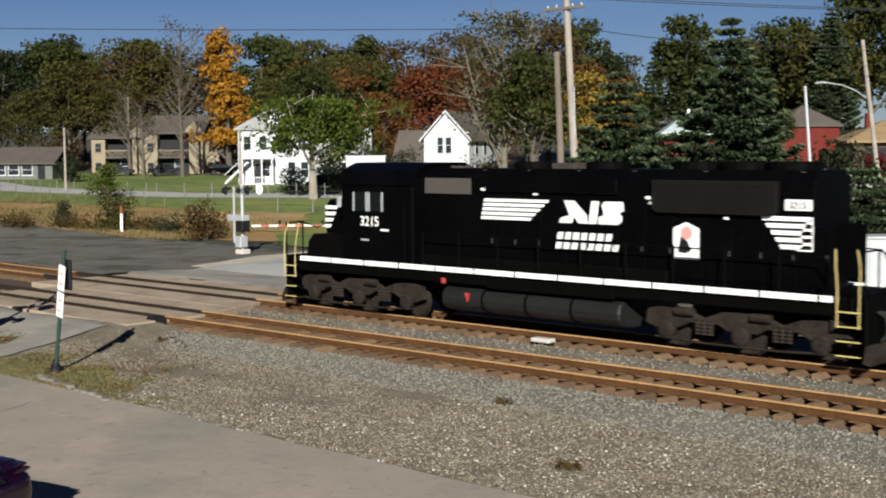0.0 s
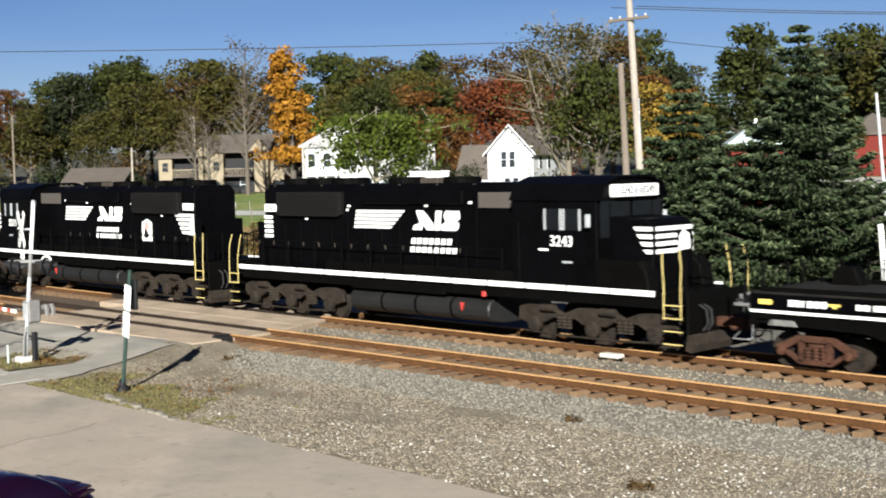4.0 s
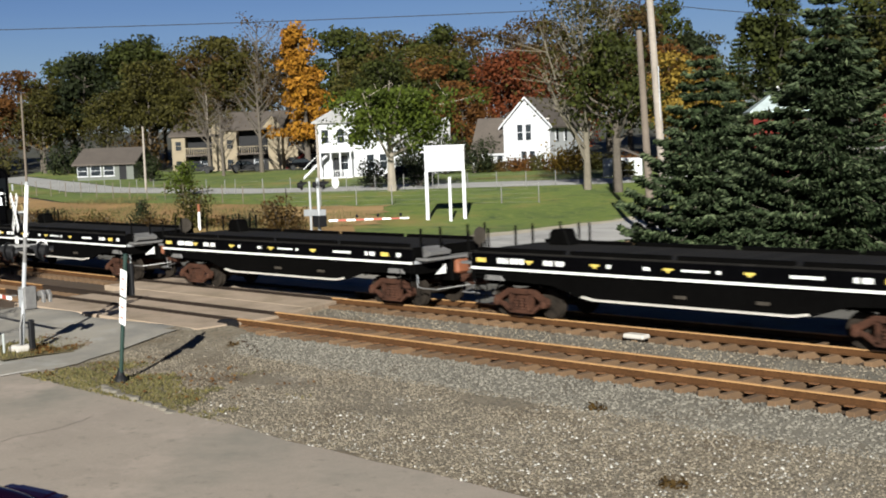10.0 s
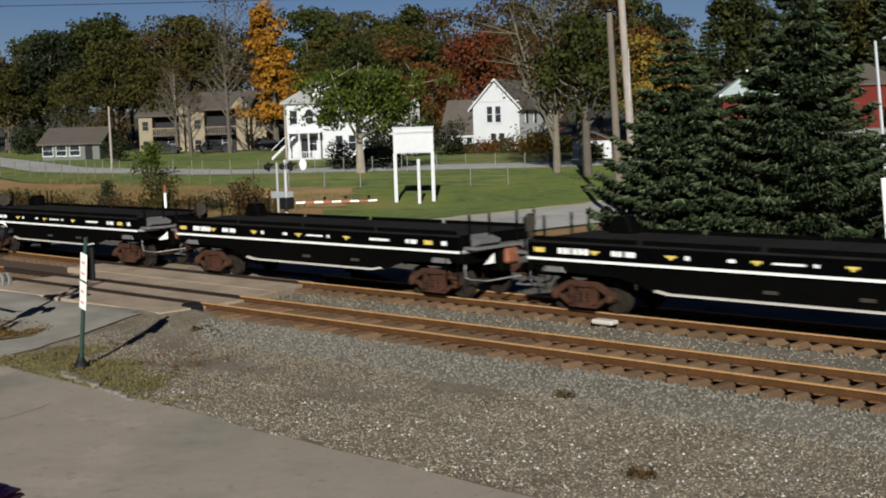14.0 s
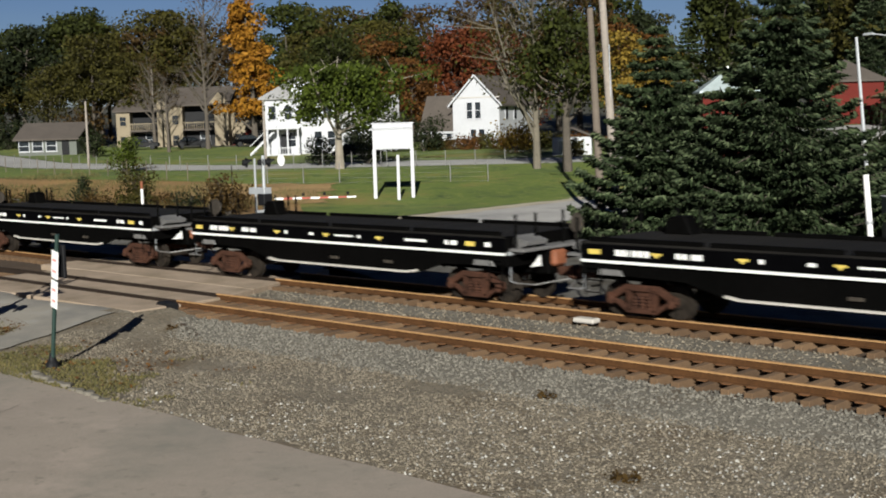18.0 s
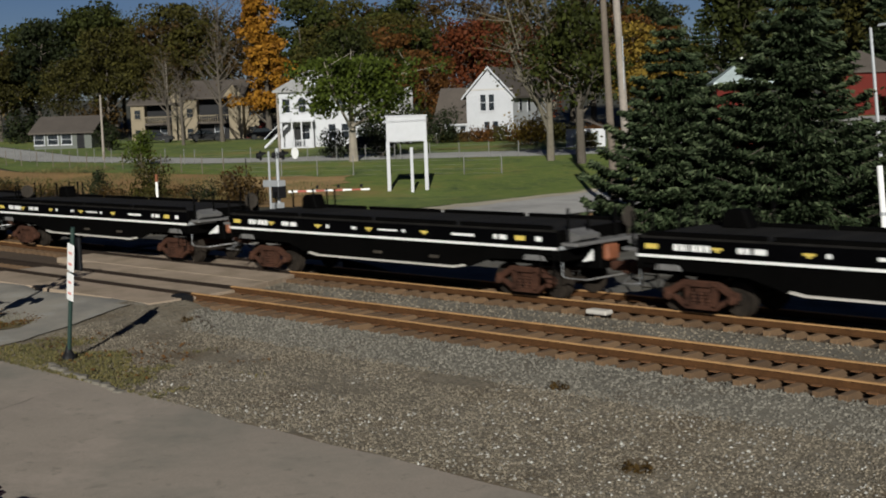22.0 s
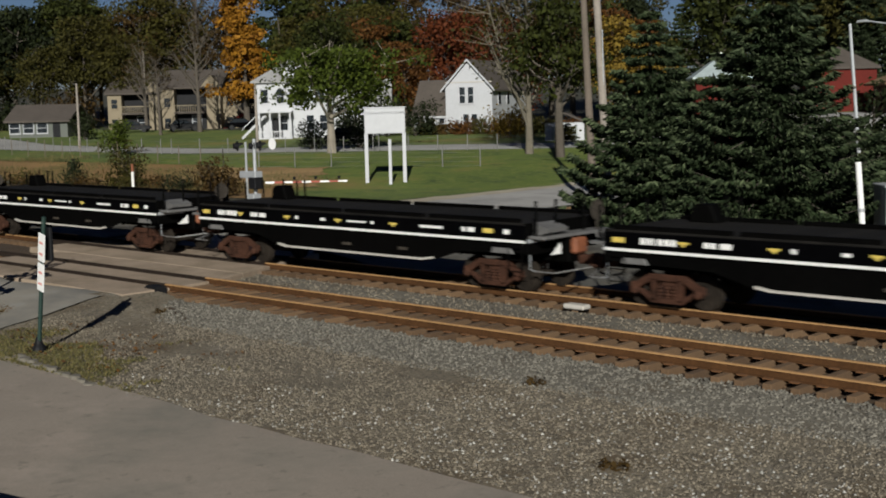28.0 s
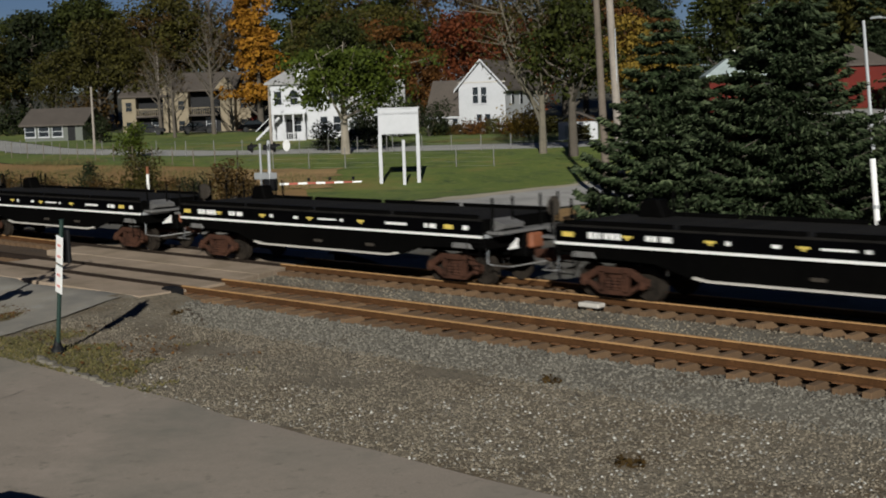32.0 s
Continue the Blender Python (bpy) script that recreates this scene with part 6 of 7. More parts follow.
def white_shed():
    H = house("industrial_building", "white industrial building with a stepped flat roof", -114.0, 28.4, FACE + 18, 0.0)
    part("wall", prism(B(), [(-6, -1.5), (-6, 4.4), (1.9, 5.1), (1.9, -1.5)], 0, 12, "y"), M["shedwall"], H, "white metal wall")
    part("roof", prism(B(), [(-6.2, 4.45), (-6.2, 4.6), (2.1, 5.3), (2.1, 5.15)], -0.2, 12, "y"), M["metalroof"], H)
    part("annex_wall", prism(B(), [(1.9, -1.5), (1.9, 3.4), (5.6, 2.9), (5.6, -1.5)], 0.6, 9, "y"), M["shedwall"], H)
    part("annex_roof", prism(B(), [(1.9, 3.45), (1.9, 3.6), (5.9, 3.05), (5.9, 2.9)], 0.3, 9.2, "y"), M["metalroof"], H)
    window(H, -1.0, 1.2, 0.5, 0.5, 0)
    window(H, 0.2, 1.2, 0.9, 0.5, 0)
    window(H, 0.0, 2.9, 0.5, 0.3, 0)
    window(H, 0.7, 2.9, 0.5, 0.3, 0)
    bm = B()
    tube(bm, [(1.2, 1, 5.1), (1.2, 1, 6.9)], 0.05, 5)
    tube(bm, [(0.5, 1, 6.8), (1.9, 1, 6.85)], 0.04, 4)
    part("antenna", bm, M["steel"], H)


def brown_barn():
    H = house("brick_building", "dark brown brick building beside the railway", -93.9, 15.4, FACE + 14, 0.5)
    part("wall", prism(B(), [(-7, -1.5), (-7, 3.5), (-1.5, 5.0), (2.4, 3.2), (2.4, -1.5)], 0, 10, "y"), M["brickbrown"], H, "dark brick wall")
    part("roof", prism(B(), [(-7.4, 3.5), (-1.5, 5.05), (2.9, 3.0), (2.9, 3.2), (-1.5, 5.3), (-7.4, 3.75)], -0.4, 10.4, "y"), M["shingle"], H, "dark roof")


white_gable_house()
white_square_house()
apartments()
ranch()
red_house()
tan_house()
blue_roof_house()
white_shed()
brown_barn()

# ---- poles, wires, signals ----
def pole(name, label, x, y, h, r, material, lean=(0, 0), category="utility pole", z=None):
    z0 = terrain(x, y) - 0.1 if z is None else z
    P = thing(name, label, category, pose(x, y, z0))
    bm = B()
    tube(bm, [(0, 0, 0), (lean[0] * 0.5, lean[1] * 0.5, h / 2), (lean[0], lean[1], h)], r, 10, r * 0.72)
    part("shaft", bm, M[material], P)
    return P


P1 = pole("utility_pole", "short brown wooden pole beside a taller pale one", -19.82, 31.58, 10.9, 0.22, "polebrown", (-0.93, 0.5))
P2 = pole("utility_pole", "pale weathered wooden utility pole", -19.3, 32.2, 16.5, 0.23, "polewood", (-1.55, 0.65))
bm = B()
tube(bm, [(-0.35, 0.15, 3.8), (-0.5, 0.2, 9)], 0.03, 5)
part("ground_wire_cover", bm, M["grey"], P2)
bm = B()
box(bm, -2.6, 0.1, 0.26, 0.38, 13.2, 13.35, 0.01)
part("crossarm", bm, M["polebrown"], P2)
for x in (-2.4, -1.8, -0.7, -0.1):
    part("insulator", lathe(B(), [(0.05, 13.35), (0.07, 13.42), (0.04, 13.5)], (x, 0.32, 0), "z", 8), M["grey"], P2)
pole("utility_pole", "thin grey pole before the apartment lawn", -91.4, 44.2, 6.4, 0.13, "polewood", (0, 0))
pole("utility_pole", "tall wooden pole behind the apartments", -126, 74.6, 10.6, 0.15, "polewood", (0, 0))
pole("utility_pole", "wooden pole beside the white house", -69.0, 48.4, 6.0, 0.14, "polewood", (0, 0))
pole("utility_pole", "tall dark pole behind the train", -95.3, 33.6, 9.8, 0.12, "polebrown", (0, 0))
pole("utility_pole", "white-painted pole behind the spruces", -6.35, 34.0, 8.6, 0.10, "grey", (-0.9, 0.3))
LP = pole("street_lamp", "wooden pole with a curved street lamp arm", -10.55, 51.6, 12.2, 0.16, "polewood", (-1.7, 0.0), "street lamp")
bm = B()
tube(bm, [(-1.35, 0.1, 8.6), (-1.8, -0.5, 9.1), (-2.4, -1.2, 9.45), (-3.1, -2.0, 9.6)], 0.04, 6)
part("arm", bm, M["grey"], LP, "curved metal arm")
bm = B()
prism(bm, [(-3.7, 9.52), (-3.6, 9.66), (-3.1, 9.68), (-3.0, 9.54)], -2.25, -1.95, "y", 0.02)
part("lamp_head", bm, M["grey"], LP)


def cable(name, label, a, b, sag, r=0.022):
    a, b = Vector(a), Vector(b)
    pts = [a.lerp(b, k / 24) - Vector((0, 0, sag * 4 * (k / 24) * (1 - k / 24))) for k in range(25)]
    tagged(part(name, tube(B(), pts, r, 5), M["tyre"]), label, "overhead cable")


cable("overhead_cable", "black overhead cable sagging above the crossing", (-79, -26, 13.3), (-20.6, 32.5, 11.7), 0.6)
cable("overhead_cable", "thin cable between poles", (-19.9, 32.4, 13.4), (22, 76, 13.2), 0.8)
cable("overhead_cable", "thin cable between poles", (-21.6, 32.4, 13.5), (20, 76, 13.3), 0.8)
cable("overhead_cable", "thin cable between poles", (-20.3, 32.8, 11.8), (-11.1, 52.5, 11.4), 0.5)


def light_unit(P, x, y, z, rz, lit=False):
    """A round signal lamp with its dark target disc and hood."""
    u = thing("signal_lamp", "", "")
    u.parent = P
    u.matrix_basis = pose(x, y, z, 0, 0, rz)
    part("target", lathe(B(), [(0.25, -0.02), (0.25, 0.02)], (0, 0, 0), "y", 20), M["dark"], u, "round black target")
    part("housing", lathe(B(), [(0.16, 0.02), (0.15, 0.2), (0.05, 0.22)], (0, 0, 0), "y", 14), M["dark"], u)
    bm = B()
    for k in range(9):
        a0, a1 = math.pi * k / 9, math.pi * (k + 1) / 9
        q = [(0.16 * math.cos(a), yy, 0.16 * math.sin(a)) for a in (a0, a1) for yy in (-0.02, -0.28 if 0 < k < 8 else -0.15)]
        vs = [bm.verts.new(p) for p in (q[0], q[1], q[3], q[2])]
        bm.faces.new(vs)
    bmesh.ops.remove_doubles(bm, verts=bm.verts[:], dist=0.2 * 0.01)
    bmesh.ops.solidify(bm, geom=bm.faces[:], thickness=0.01)
    part("hood", bm, M["dark"], u)
    part("lens", lathe(B(), [(0.14, -0.03), (0.1, -0.05), (0.03, -0.06)], (0, 0, 0), "y", 14), M["red"], u, "red lens")
    return u


def gate_arm(P, length, a, z, n=9, down=0.0):
    """A striped crossing arm from the mast in the direction a."""
    d = Vector((math.cos(a), math.sin(a), -down))
    for k in range(n):
        p0, p1 = d * (0.5 + length * k / n), d * (0.5 + length * (k + 1) / n)
        bm = B()
        s = 0.052 - 0.0015 * k
        side = Vector((-d.y, d.x, 0)).normalized() * 0.025
        vs = []
        for p in (p0, p1):
            for sx, sz in ((-1, -1), (1, -1), (1, 1), (-1, 1)):
                vs.append(bm.verts.new(p + side * sx + Vector((0, 0, z + s * sz))))
        for q in ((0, 1, 2, 3), (7, 6, 5, 4), (0, 4, 5, 1), (1, 5, 6, 2), (2, 6, 7, 3), (3, 7, 4, 0)):
            bm.faces.new([vs[i] for i in q])
        bmesh.ops.recalc_face_normals(bm, faces=bm.faces[:])
        part("arm_band", bm, M["dullred"] if k % 2 else M["white"], P, "red band of the gate arm" if k % 2 else "white band of the gate arm")


def near_signal():
    P = thing("crossing_signal", "railroad crossing signal with white crossbuck and lowered striped gate", "crossing signal", pose(-12.39, -6.62, terrain(-12.5, -6.7) + 0.1))
    lean = lambda z: (0.038 * z, 0.08 * z, z)
    part("mast", tube(B(), [lean(0.1), lean(2.4)], 0.06, 10), M["grey"], P, "silver metal mast")
    part("upper_mast", tube(B(), [lean(2.4), lean(3.1)], 0.055, 10), M["dullsteel"], P, "dark middle of the mast")
    part("mast_top", tube(B(), [lean(3.1), lean(4.5)], 0.055, 10), M["white"], P, "white upper mast")
    part("mast_cap", lathe(B(), [(0.065, 4.5), (0.07, 4.54), (0.02, 4.6)], (0.171, 0.36, 0), "z", 10), M["grey"], P)
    part("base", prism(B(), [(-0.26, -0.26), (0.26, -0.26), (0.26, 0.26), (-0.26, 0.26)], -0.1, 0.16, "z", 0.06), M["concrete"], P, "concrete foot")
    for sgn in (-1, 1):
        bm = B()
        box(bm, -0.61, 0.61, -0.012, 0.012, -0.105, 0.105, 0.004)
        ob = part("crossbuck_blade", bm, M["white"], P, "white crossbuck blade")
        ob.matrix_basis = pose(-0.1 + 0.03 * (sgn > 0), 0.10 - 0.03 * (sgn > 0), 3.77, 0, sgn * 50, -14)
        for k in range(7):
            part("blade_mark", box(B(), -0.5 + 0.15 * k, -0.41 + 0.15 * k, -0.016, -0.0125, -0.045, 0.045), M["dark"], ob, "dark mark on the blade")
    part("crossbuck_bracket", tube(B(), [lean(3.77), (-0.1, 0.1, 3.77)], 0.03, 6), M["grey"], P)
    pl = part("track_plate", box(B(), -0.2, 0.2, -0.01, 0.01, -0.1, 0.1, 0.003), M["white"], P, "small white plate below the crossbuck")
    pl.matrix_basis = pose(-0.1, 0.1, 3.02, 0, 0, -14)
    bm = B()
    box(bm, -0.62, 0.62, -0.04, 0.04, 2.82, 2.9)
    part("lamp_bar", bm, M["dullsteel"], P).matrix_basis = pose(0.1, 0.22, 0, 0, 0, 40)
    for sgn in (-1, 1):
        light_unit(P, 0.1 + sgn * 0.36, 0.22 + sgn * 0.3, 2.72, -60)
        light_unit(P, 0.1 + sgn * 0.33, 0.3 + sgn * 0.28, 2.66, 150)
    bell = part("bell", lathe(B(), [(0.05, -0.05), (0.2, -0.04), (0.25, -0.02), (0.25, 0.01), (0.2, 0.04), (0.05, 0.06)], (0, 0, 0), "y", 18), M["white"], P, "pale round bell disc")
    bell.matrix_basis = pose(0.2, 0.68, 2.76, 0, 0, 12)
    gm = part("gate_machine", box(B(), -0.2, 0.17, 0.08, 0.46, 1.1, 1.74, 0.04), M["dullsteel"], P, "grey gate mechanism box")
    part("machine_door", box(B(), -0.15, 0.13, 0.062, 0.079, 1.18, 1.66, 0.006), M["grey"], gm, "grey door of the mechanism box")
    part("door_hasp", box(B(), 0.08, 0.11, 0.05, 0.061, 1.38, 1.46), M["steel"], gm)
    for y0 in (0.5, 0.68):
        part("counterweight", prism(B(), [(0.0, 1.3), (0.05, 1.58), (0.3, 1.62), (0.42, 1.5), (0.4, 1.28), (0.3, 1.3), (0.28, 1.46), (0.1, 1.44)], y0, y0 + 0.1, "y", 0.015), M["steel"], P, "pale counterweight arm")
    gate_arm(P, 4.2, math.radians(178), 1.40, 15, -0.012)
    part("arm_truss", tube(B(), [(-0.15, 0.0, 1.5), (-0.9, 0.03, 1.44)], 0.02, 5), M["steel"], P)
    bm = B()
    box(bm, 0.24, 0.38, 0.08, 0.24, 0.0, 0.86, 0.03)
    part("junction_box", bm, M["dark"], P)
    part("conduit", tube(B(), [(0.12, -0.1, 0), (0.12, -0.06, 0.7), (0.05, 0.1, 1.1)], 0.03, 6), M["dullsteel"], P)
    for x, y, h in ((-1.07, -0.33, 0.62), (0.1, -0.55, 0.55)):
        part("bollard", lathe(B(), [(0.035, 0.0), (0.035, h - 0.03), (0.02, h)], (x, y, 0), "z", 8), M["shedwall"], P, "short white post")


def far_signal():
    P = thing("crossing_signal", "far crossing signal with black lamps and striped gate", "crossing signal", pose(-32.1, 19.3, terrain(-32, 19.3)))
    bm = B()
    tube(bm, [(0, 0, 0.1), (0, 0, 3.75)], 0.09, 10)
    part("mast", bm, M["grey"], P)
    part("base", box(B(), -0.3, 0.3, -0.3, 0.3, -0.05, 0.25, 0.04), M["concrete"], P)
    bm = B()
    tube(bm, [(-0.45, -0.2, 0.6), (-0.45, -0.2, 3.6)], 0.06, 8)
    part("side_post", bm, M["grey"], P)
    for dx, dy in ((-0.75, -0.5), (-0.1, 0.0), (0.1, 0.3)):
        light_unit(P, dx, dy, 3.4, 160)
    bm = B()
    lathe(bm, [(0.3, -0.03), (0.25, 0.03)], (0.75, 0.6, 3.48), "y", 16)
    part("bell", bm, M["white"], P, "pale disc")
    bm = B()
    box(bm, -1.0, 0.3, -0.25, 0.25, 1.75, 2.1, 0.03)
    part("gate_machine", bm, M["grey"], P)
    bm = B()
    box(bm, -0.15, 0.4, -0.35, 0.2, 1.2, 1.8, 0.03)
    part("mechanism_box", bm, M["dark"], P)
    bm = B()
    box(bm, -0.3, 0.2, -0.3, 0.2, 0.35, 0.95, 0.03)
    part("junction_box", bm, M["grey"], P)
    gate_arm(P, 4.2, math.radians(45), 1.5, 9)
    for k in (2.0, 3.1, 4.3):
        bm = B()
        box(bm, k * 0.74 - 0.06, k * 0.74 + 0.06, k * 0.67 - 0.05, k * 0.67 + 0.05, 1.62, 1.78, 0.01)
        part("arm_lamp", bm, M["dark"], P)


near_signal()
far_signal()


def post_sign():
    P = thing("sign_post", "dark post with two narrow white plates on a kerb corner", "sign post", pose(-6.05, -7.22, terrain(-6, -7.2)))
    bm = B()
    tube(bm, [(0, 0, 0), (0.28, 0.0, 1.52), (0.56, 0.0, 3.05)], 0.05, 10)
    part("shaft", bm, M["sign_green"], P, "dark green round post")
    lathe(bm := B(), [(0.17, 0.0), (0.15, 0.12), (0.09, 0.2), (0.06, 0.35)], (0.02, 0, 0), "z", 12)
    part("base", bm, M["dark"], P, "flared dark foot")
    for z, h in ((1.42, 0.62), (2.08, 0.62)):
        x = 0.08 + 0.16 * z
        bm = B()
        box(bm, -0.15, 0.15, -0.012, 0.012, 0, h, 0.004)
        ob = part("plate", bm, M["white"], P, "white plate with an illegible mark")
        ob.matrix_basis = pose(x + 0.06, -0.075, z, 0, 10, -4)
        for k in range(2):
            mk = part("plate_mark", box(B(), -0.08, 0.08, -0.018, -0.0125, 0.14 + 0.25 * k, 0.19 + 0.25 * k), M["pink"], ob)
    bm = B()
    box(bm, -0.2, 0.2, -0.04, 0.04, 2.08, 2.82, 0.02)
    part("back_box", bm, M["dark"], P).matrix_basis = pose(0.48, 0.10, 0, 0, 0, -4)


post_sign()


def board_sign():
    P = thing("notice_board", "large blank white board on two white posts on the lawn", "sign board", pose(-40.6, 36.7, terrain(-40.6, 36.7) - 0.05, 0, 0, 43))
    bm = B()
    box(bm, -1.33, 1.33, -0.08, 0.08, 3.3, 4.97, 0.02)
    bd = part("board", bm, M["siding"], P, "blank white board")
    for k in range(8):
        part("board_plank", box(B(), -1.31 + 0.328 * k, -0.99 + 0.328 * k, -0.1, -0.08, 3.35, 4.92), M["siding"], bd)
    part("cap", box(B(), -1.4, 1.4, -0.13, 0.13, 4.97, 5.04), M["siding"], bd)
    for x in (-1.24, 1.24):
        part("post", box(B(), x - 0.12, x + 0.12, -0.12, 0.12, 0, 3.32, 0.015), M["siding"], P, "square white post")
    part("prop", box(B(), 0.25, 0.45, -1.2, -1.0, 0, 2.95, 0.015), M["siding"], P, "shorter white post")


board_sign()


def cabinet():
    P = thing("relay_cabinet", "pale grey metal relay cabinet behind the tracks", "cabinet", pose(1.55, 21.8, terrain(0.9, 22.7), 0, 0, 42))
    part("body", box(B(), -1.35, 1.35, -0.5, 0.9, 0.1, 2.1, 0.02), M["grey"], P)
    part("lid", box(B(), -1.42, 1.42, -0.57, 0.97, 2.1, 2.2, 0.02), M["grey"], P)
    part("plinth", box(B(), -1.3, 1.3, -0.45, 0.85, -0.05, 0.1), M["concrete"], P)
    for x in (-0.67, 0.67):
        dr = part("door", box(B(), x - 0.62, x + 0.62, -0.53, -0.5, 0.2, 2.0, 0.01), M["grey"], P)
        part("handle", box(B(), x + 0.4, x + 0.5, -0.57, -0.53, 1.0, 1.2), M["dark"], dr)
    Q = thing("marker_post", "thick white post beside the spruce", "post", pose(0.3, 20.1, terrain(0.3, 20.1)))
    bm = B()
    tube(bm, [(0, 0, 0), (-0.12, 0, 1.5), (-0.25, 0, 3.0)], 0.105, 10)
    part("shaft", bm, M["white"], Q)
    part("collar", lathe(B(), [(0.125, 1.3), (0.125, 1.42)], (-0.11, 0, 0), "z", 10), M["grey"], Q)
    W = thing("marker_post", "slim white marker post with an orange top", "post", pose(-51.4, 24.4, terrain(-51.4, 24.4)))
    bm = B()
    tube(bm, [(0, 0, 0), (0, 0, 1.25)], 0.09, 8)
    part("shaft", bm, M["white"], W)
    bm = B()
    tube(bm, [(0, 0, 1.25), (0, 0, 1.75)], 0.09, 8)
    part("band", bm, M["orange"], W, "orange band")


cabinet()


def fence(name, label, a, b, n, h, material, rails=1, wires=4):
    F = thing(name, label, "fence")
    a, b = Vector((*a, 0)), Vector((*b, 0))
    tops = []
    for k in range(n + 1):
        p = a.lerp(b, k / n)
        z = terrain(p.x, p.y) - 0.05
        bm = B()
        tube(bm, [(p.x, p.y, z), (p.x, p.y, z + h)], 0.036, 6)
        part("post", bm, M[material], F)
        tops.append(Vector((p.x, p.y, z + h)))
    for r in range(rails + wires):
        dz = 0.03 if r < rails else h * (r - rails + 0.5) / wires
        bm = tube(B(), [p - Vector((0, 0, dz)) for p in tops], 0.018 if r < rails else 0.005, 4)
        part("rail" if r < rails else "wire", bm, M[material], F)
    return F


fence("wire_fence", "thin wire fence along the field", (-105, 33.5), (-58, 36.5), 18, 1.5, "polebrown", 0, 4)
fence("wire_fence", "chain-link fence across the lawn", (-58, 36.5), (-42, 47.5), 7, 1.6, "dullsteel", 0, 5)
fence("wire_fence", "chain-link fence in front of the back street", (-98, 38.3), (-74, 41.8), 10, 1.4, "dullsteel", 0, 3)
fence("wire_fence", "chain-link fence in front of the back street", (-73, 42.2), (-58.5, 52.4), 7, 1.4, "dullsteel", 0, 3)
fence("wire_fence", "chain-link fence in front of the houses", (-58.0, 52.6), (-42, 64.5), 8, 1.4, "dullsteel", 0, 3)
fence("board_fence", "low white rail fence at the road", (-19, 74), (-12, 84), 5, 1.1, "white", 2, 0)


def parked(x, y, turn, m, label):
    """A distant parked car: body, cabin and wheels."""
    C = thing("car", label, "car", pose(x, y, terrain(x, y) + 0.06, 0, 0, turn))
    part("body", prism(B(), [(-2.2, 0.35), (-2.25, 0.75), (-1.9, 0.92), (1.3, 0.95), (2.15, 0.8), (2.25, 0.4)], -0.85, 0.85, "y", 0.05), M[m], C)
    part("cabin", prism(B(), [(-1.6, 0.92), (-1.1, 1.42), (0.4, 1.45), (1.1, 0.95)], -0.75, 0.75, "y", 0.06), M["glass"], C)
    part("roof", box(B(), -1.05, 0.38, -0.7, 0.7, 1.42, 1.48, 0.02), M[m], C)
    for xx in (-1.35, 1.4):
        for s in (-1, 1):
            part("wheel", lathe(B(), [(0.31, s * 0.7), (0.32, s * 0.86), (0.2, s * 0.88)], (xx, 0, 0.32), "y", 14), M["tyre"], C)


parked(-117.5, 74.5, 60, "dark", "dark car parked before the apartments")
parked(-112.5, 80, 60, "black", "black car parked before the apartments")
parked(-122, 70, 50, "dark", "dark car parked before the apartments")
parked(-70.5, 60.5, 40, "dark", "dark car parked beside the white house")


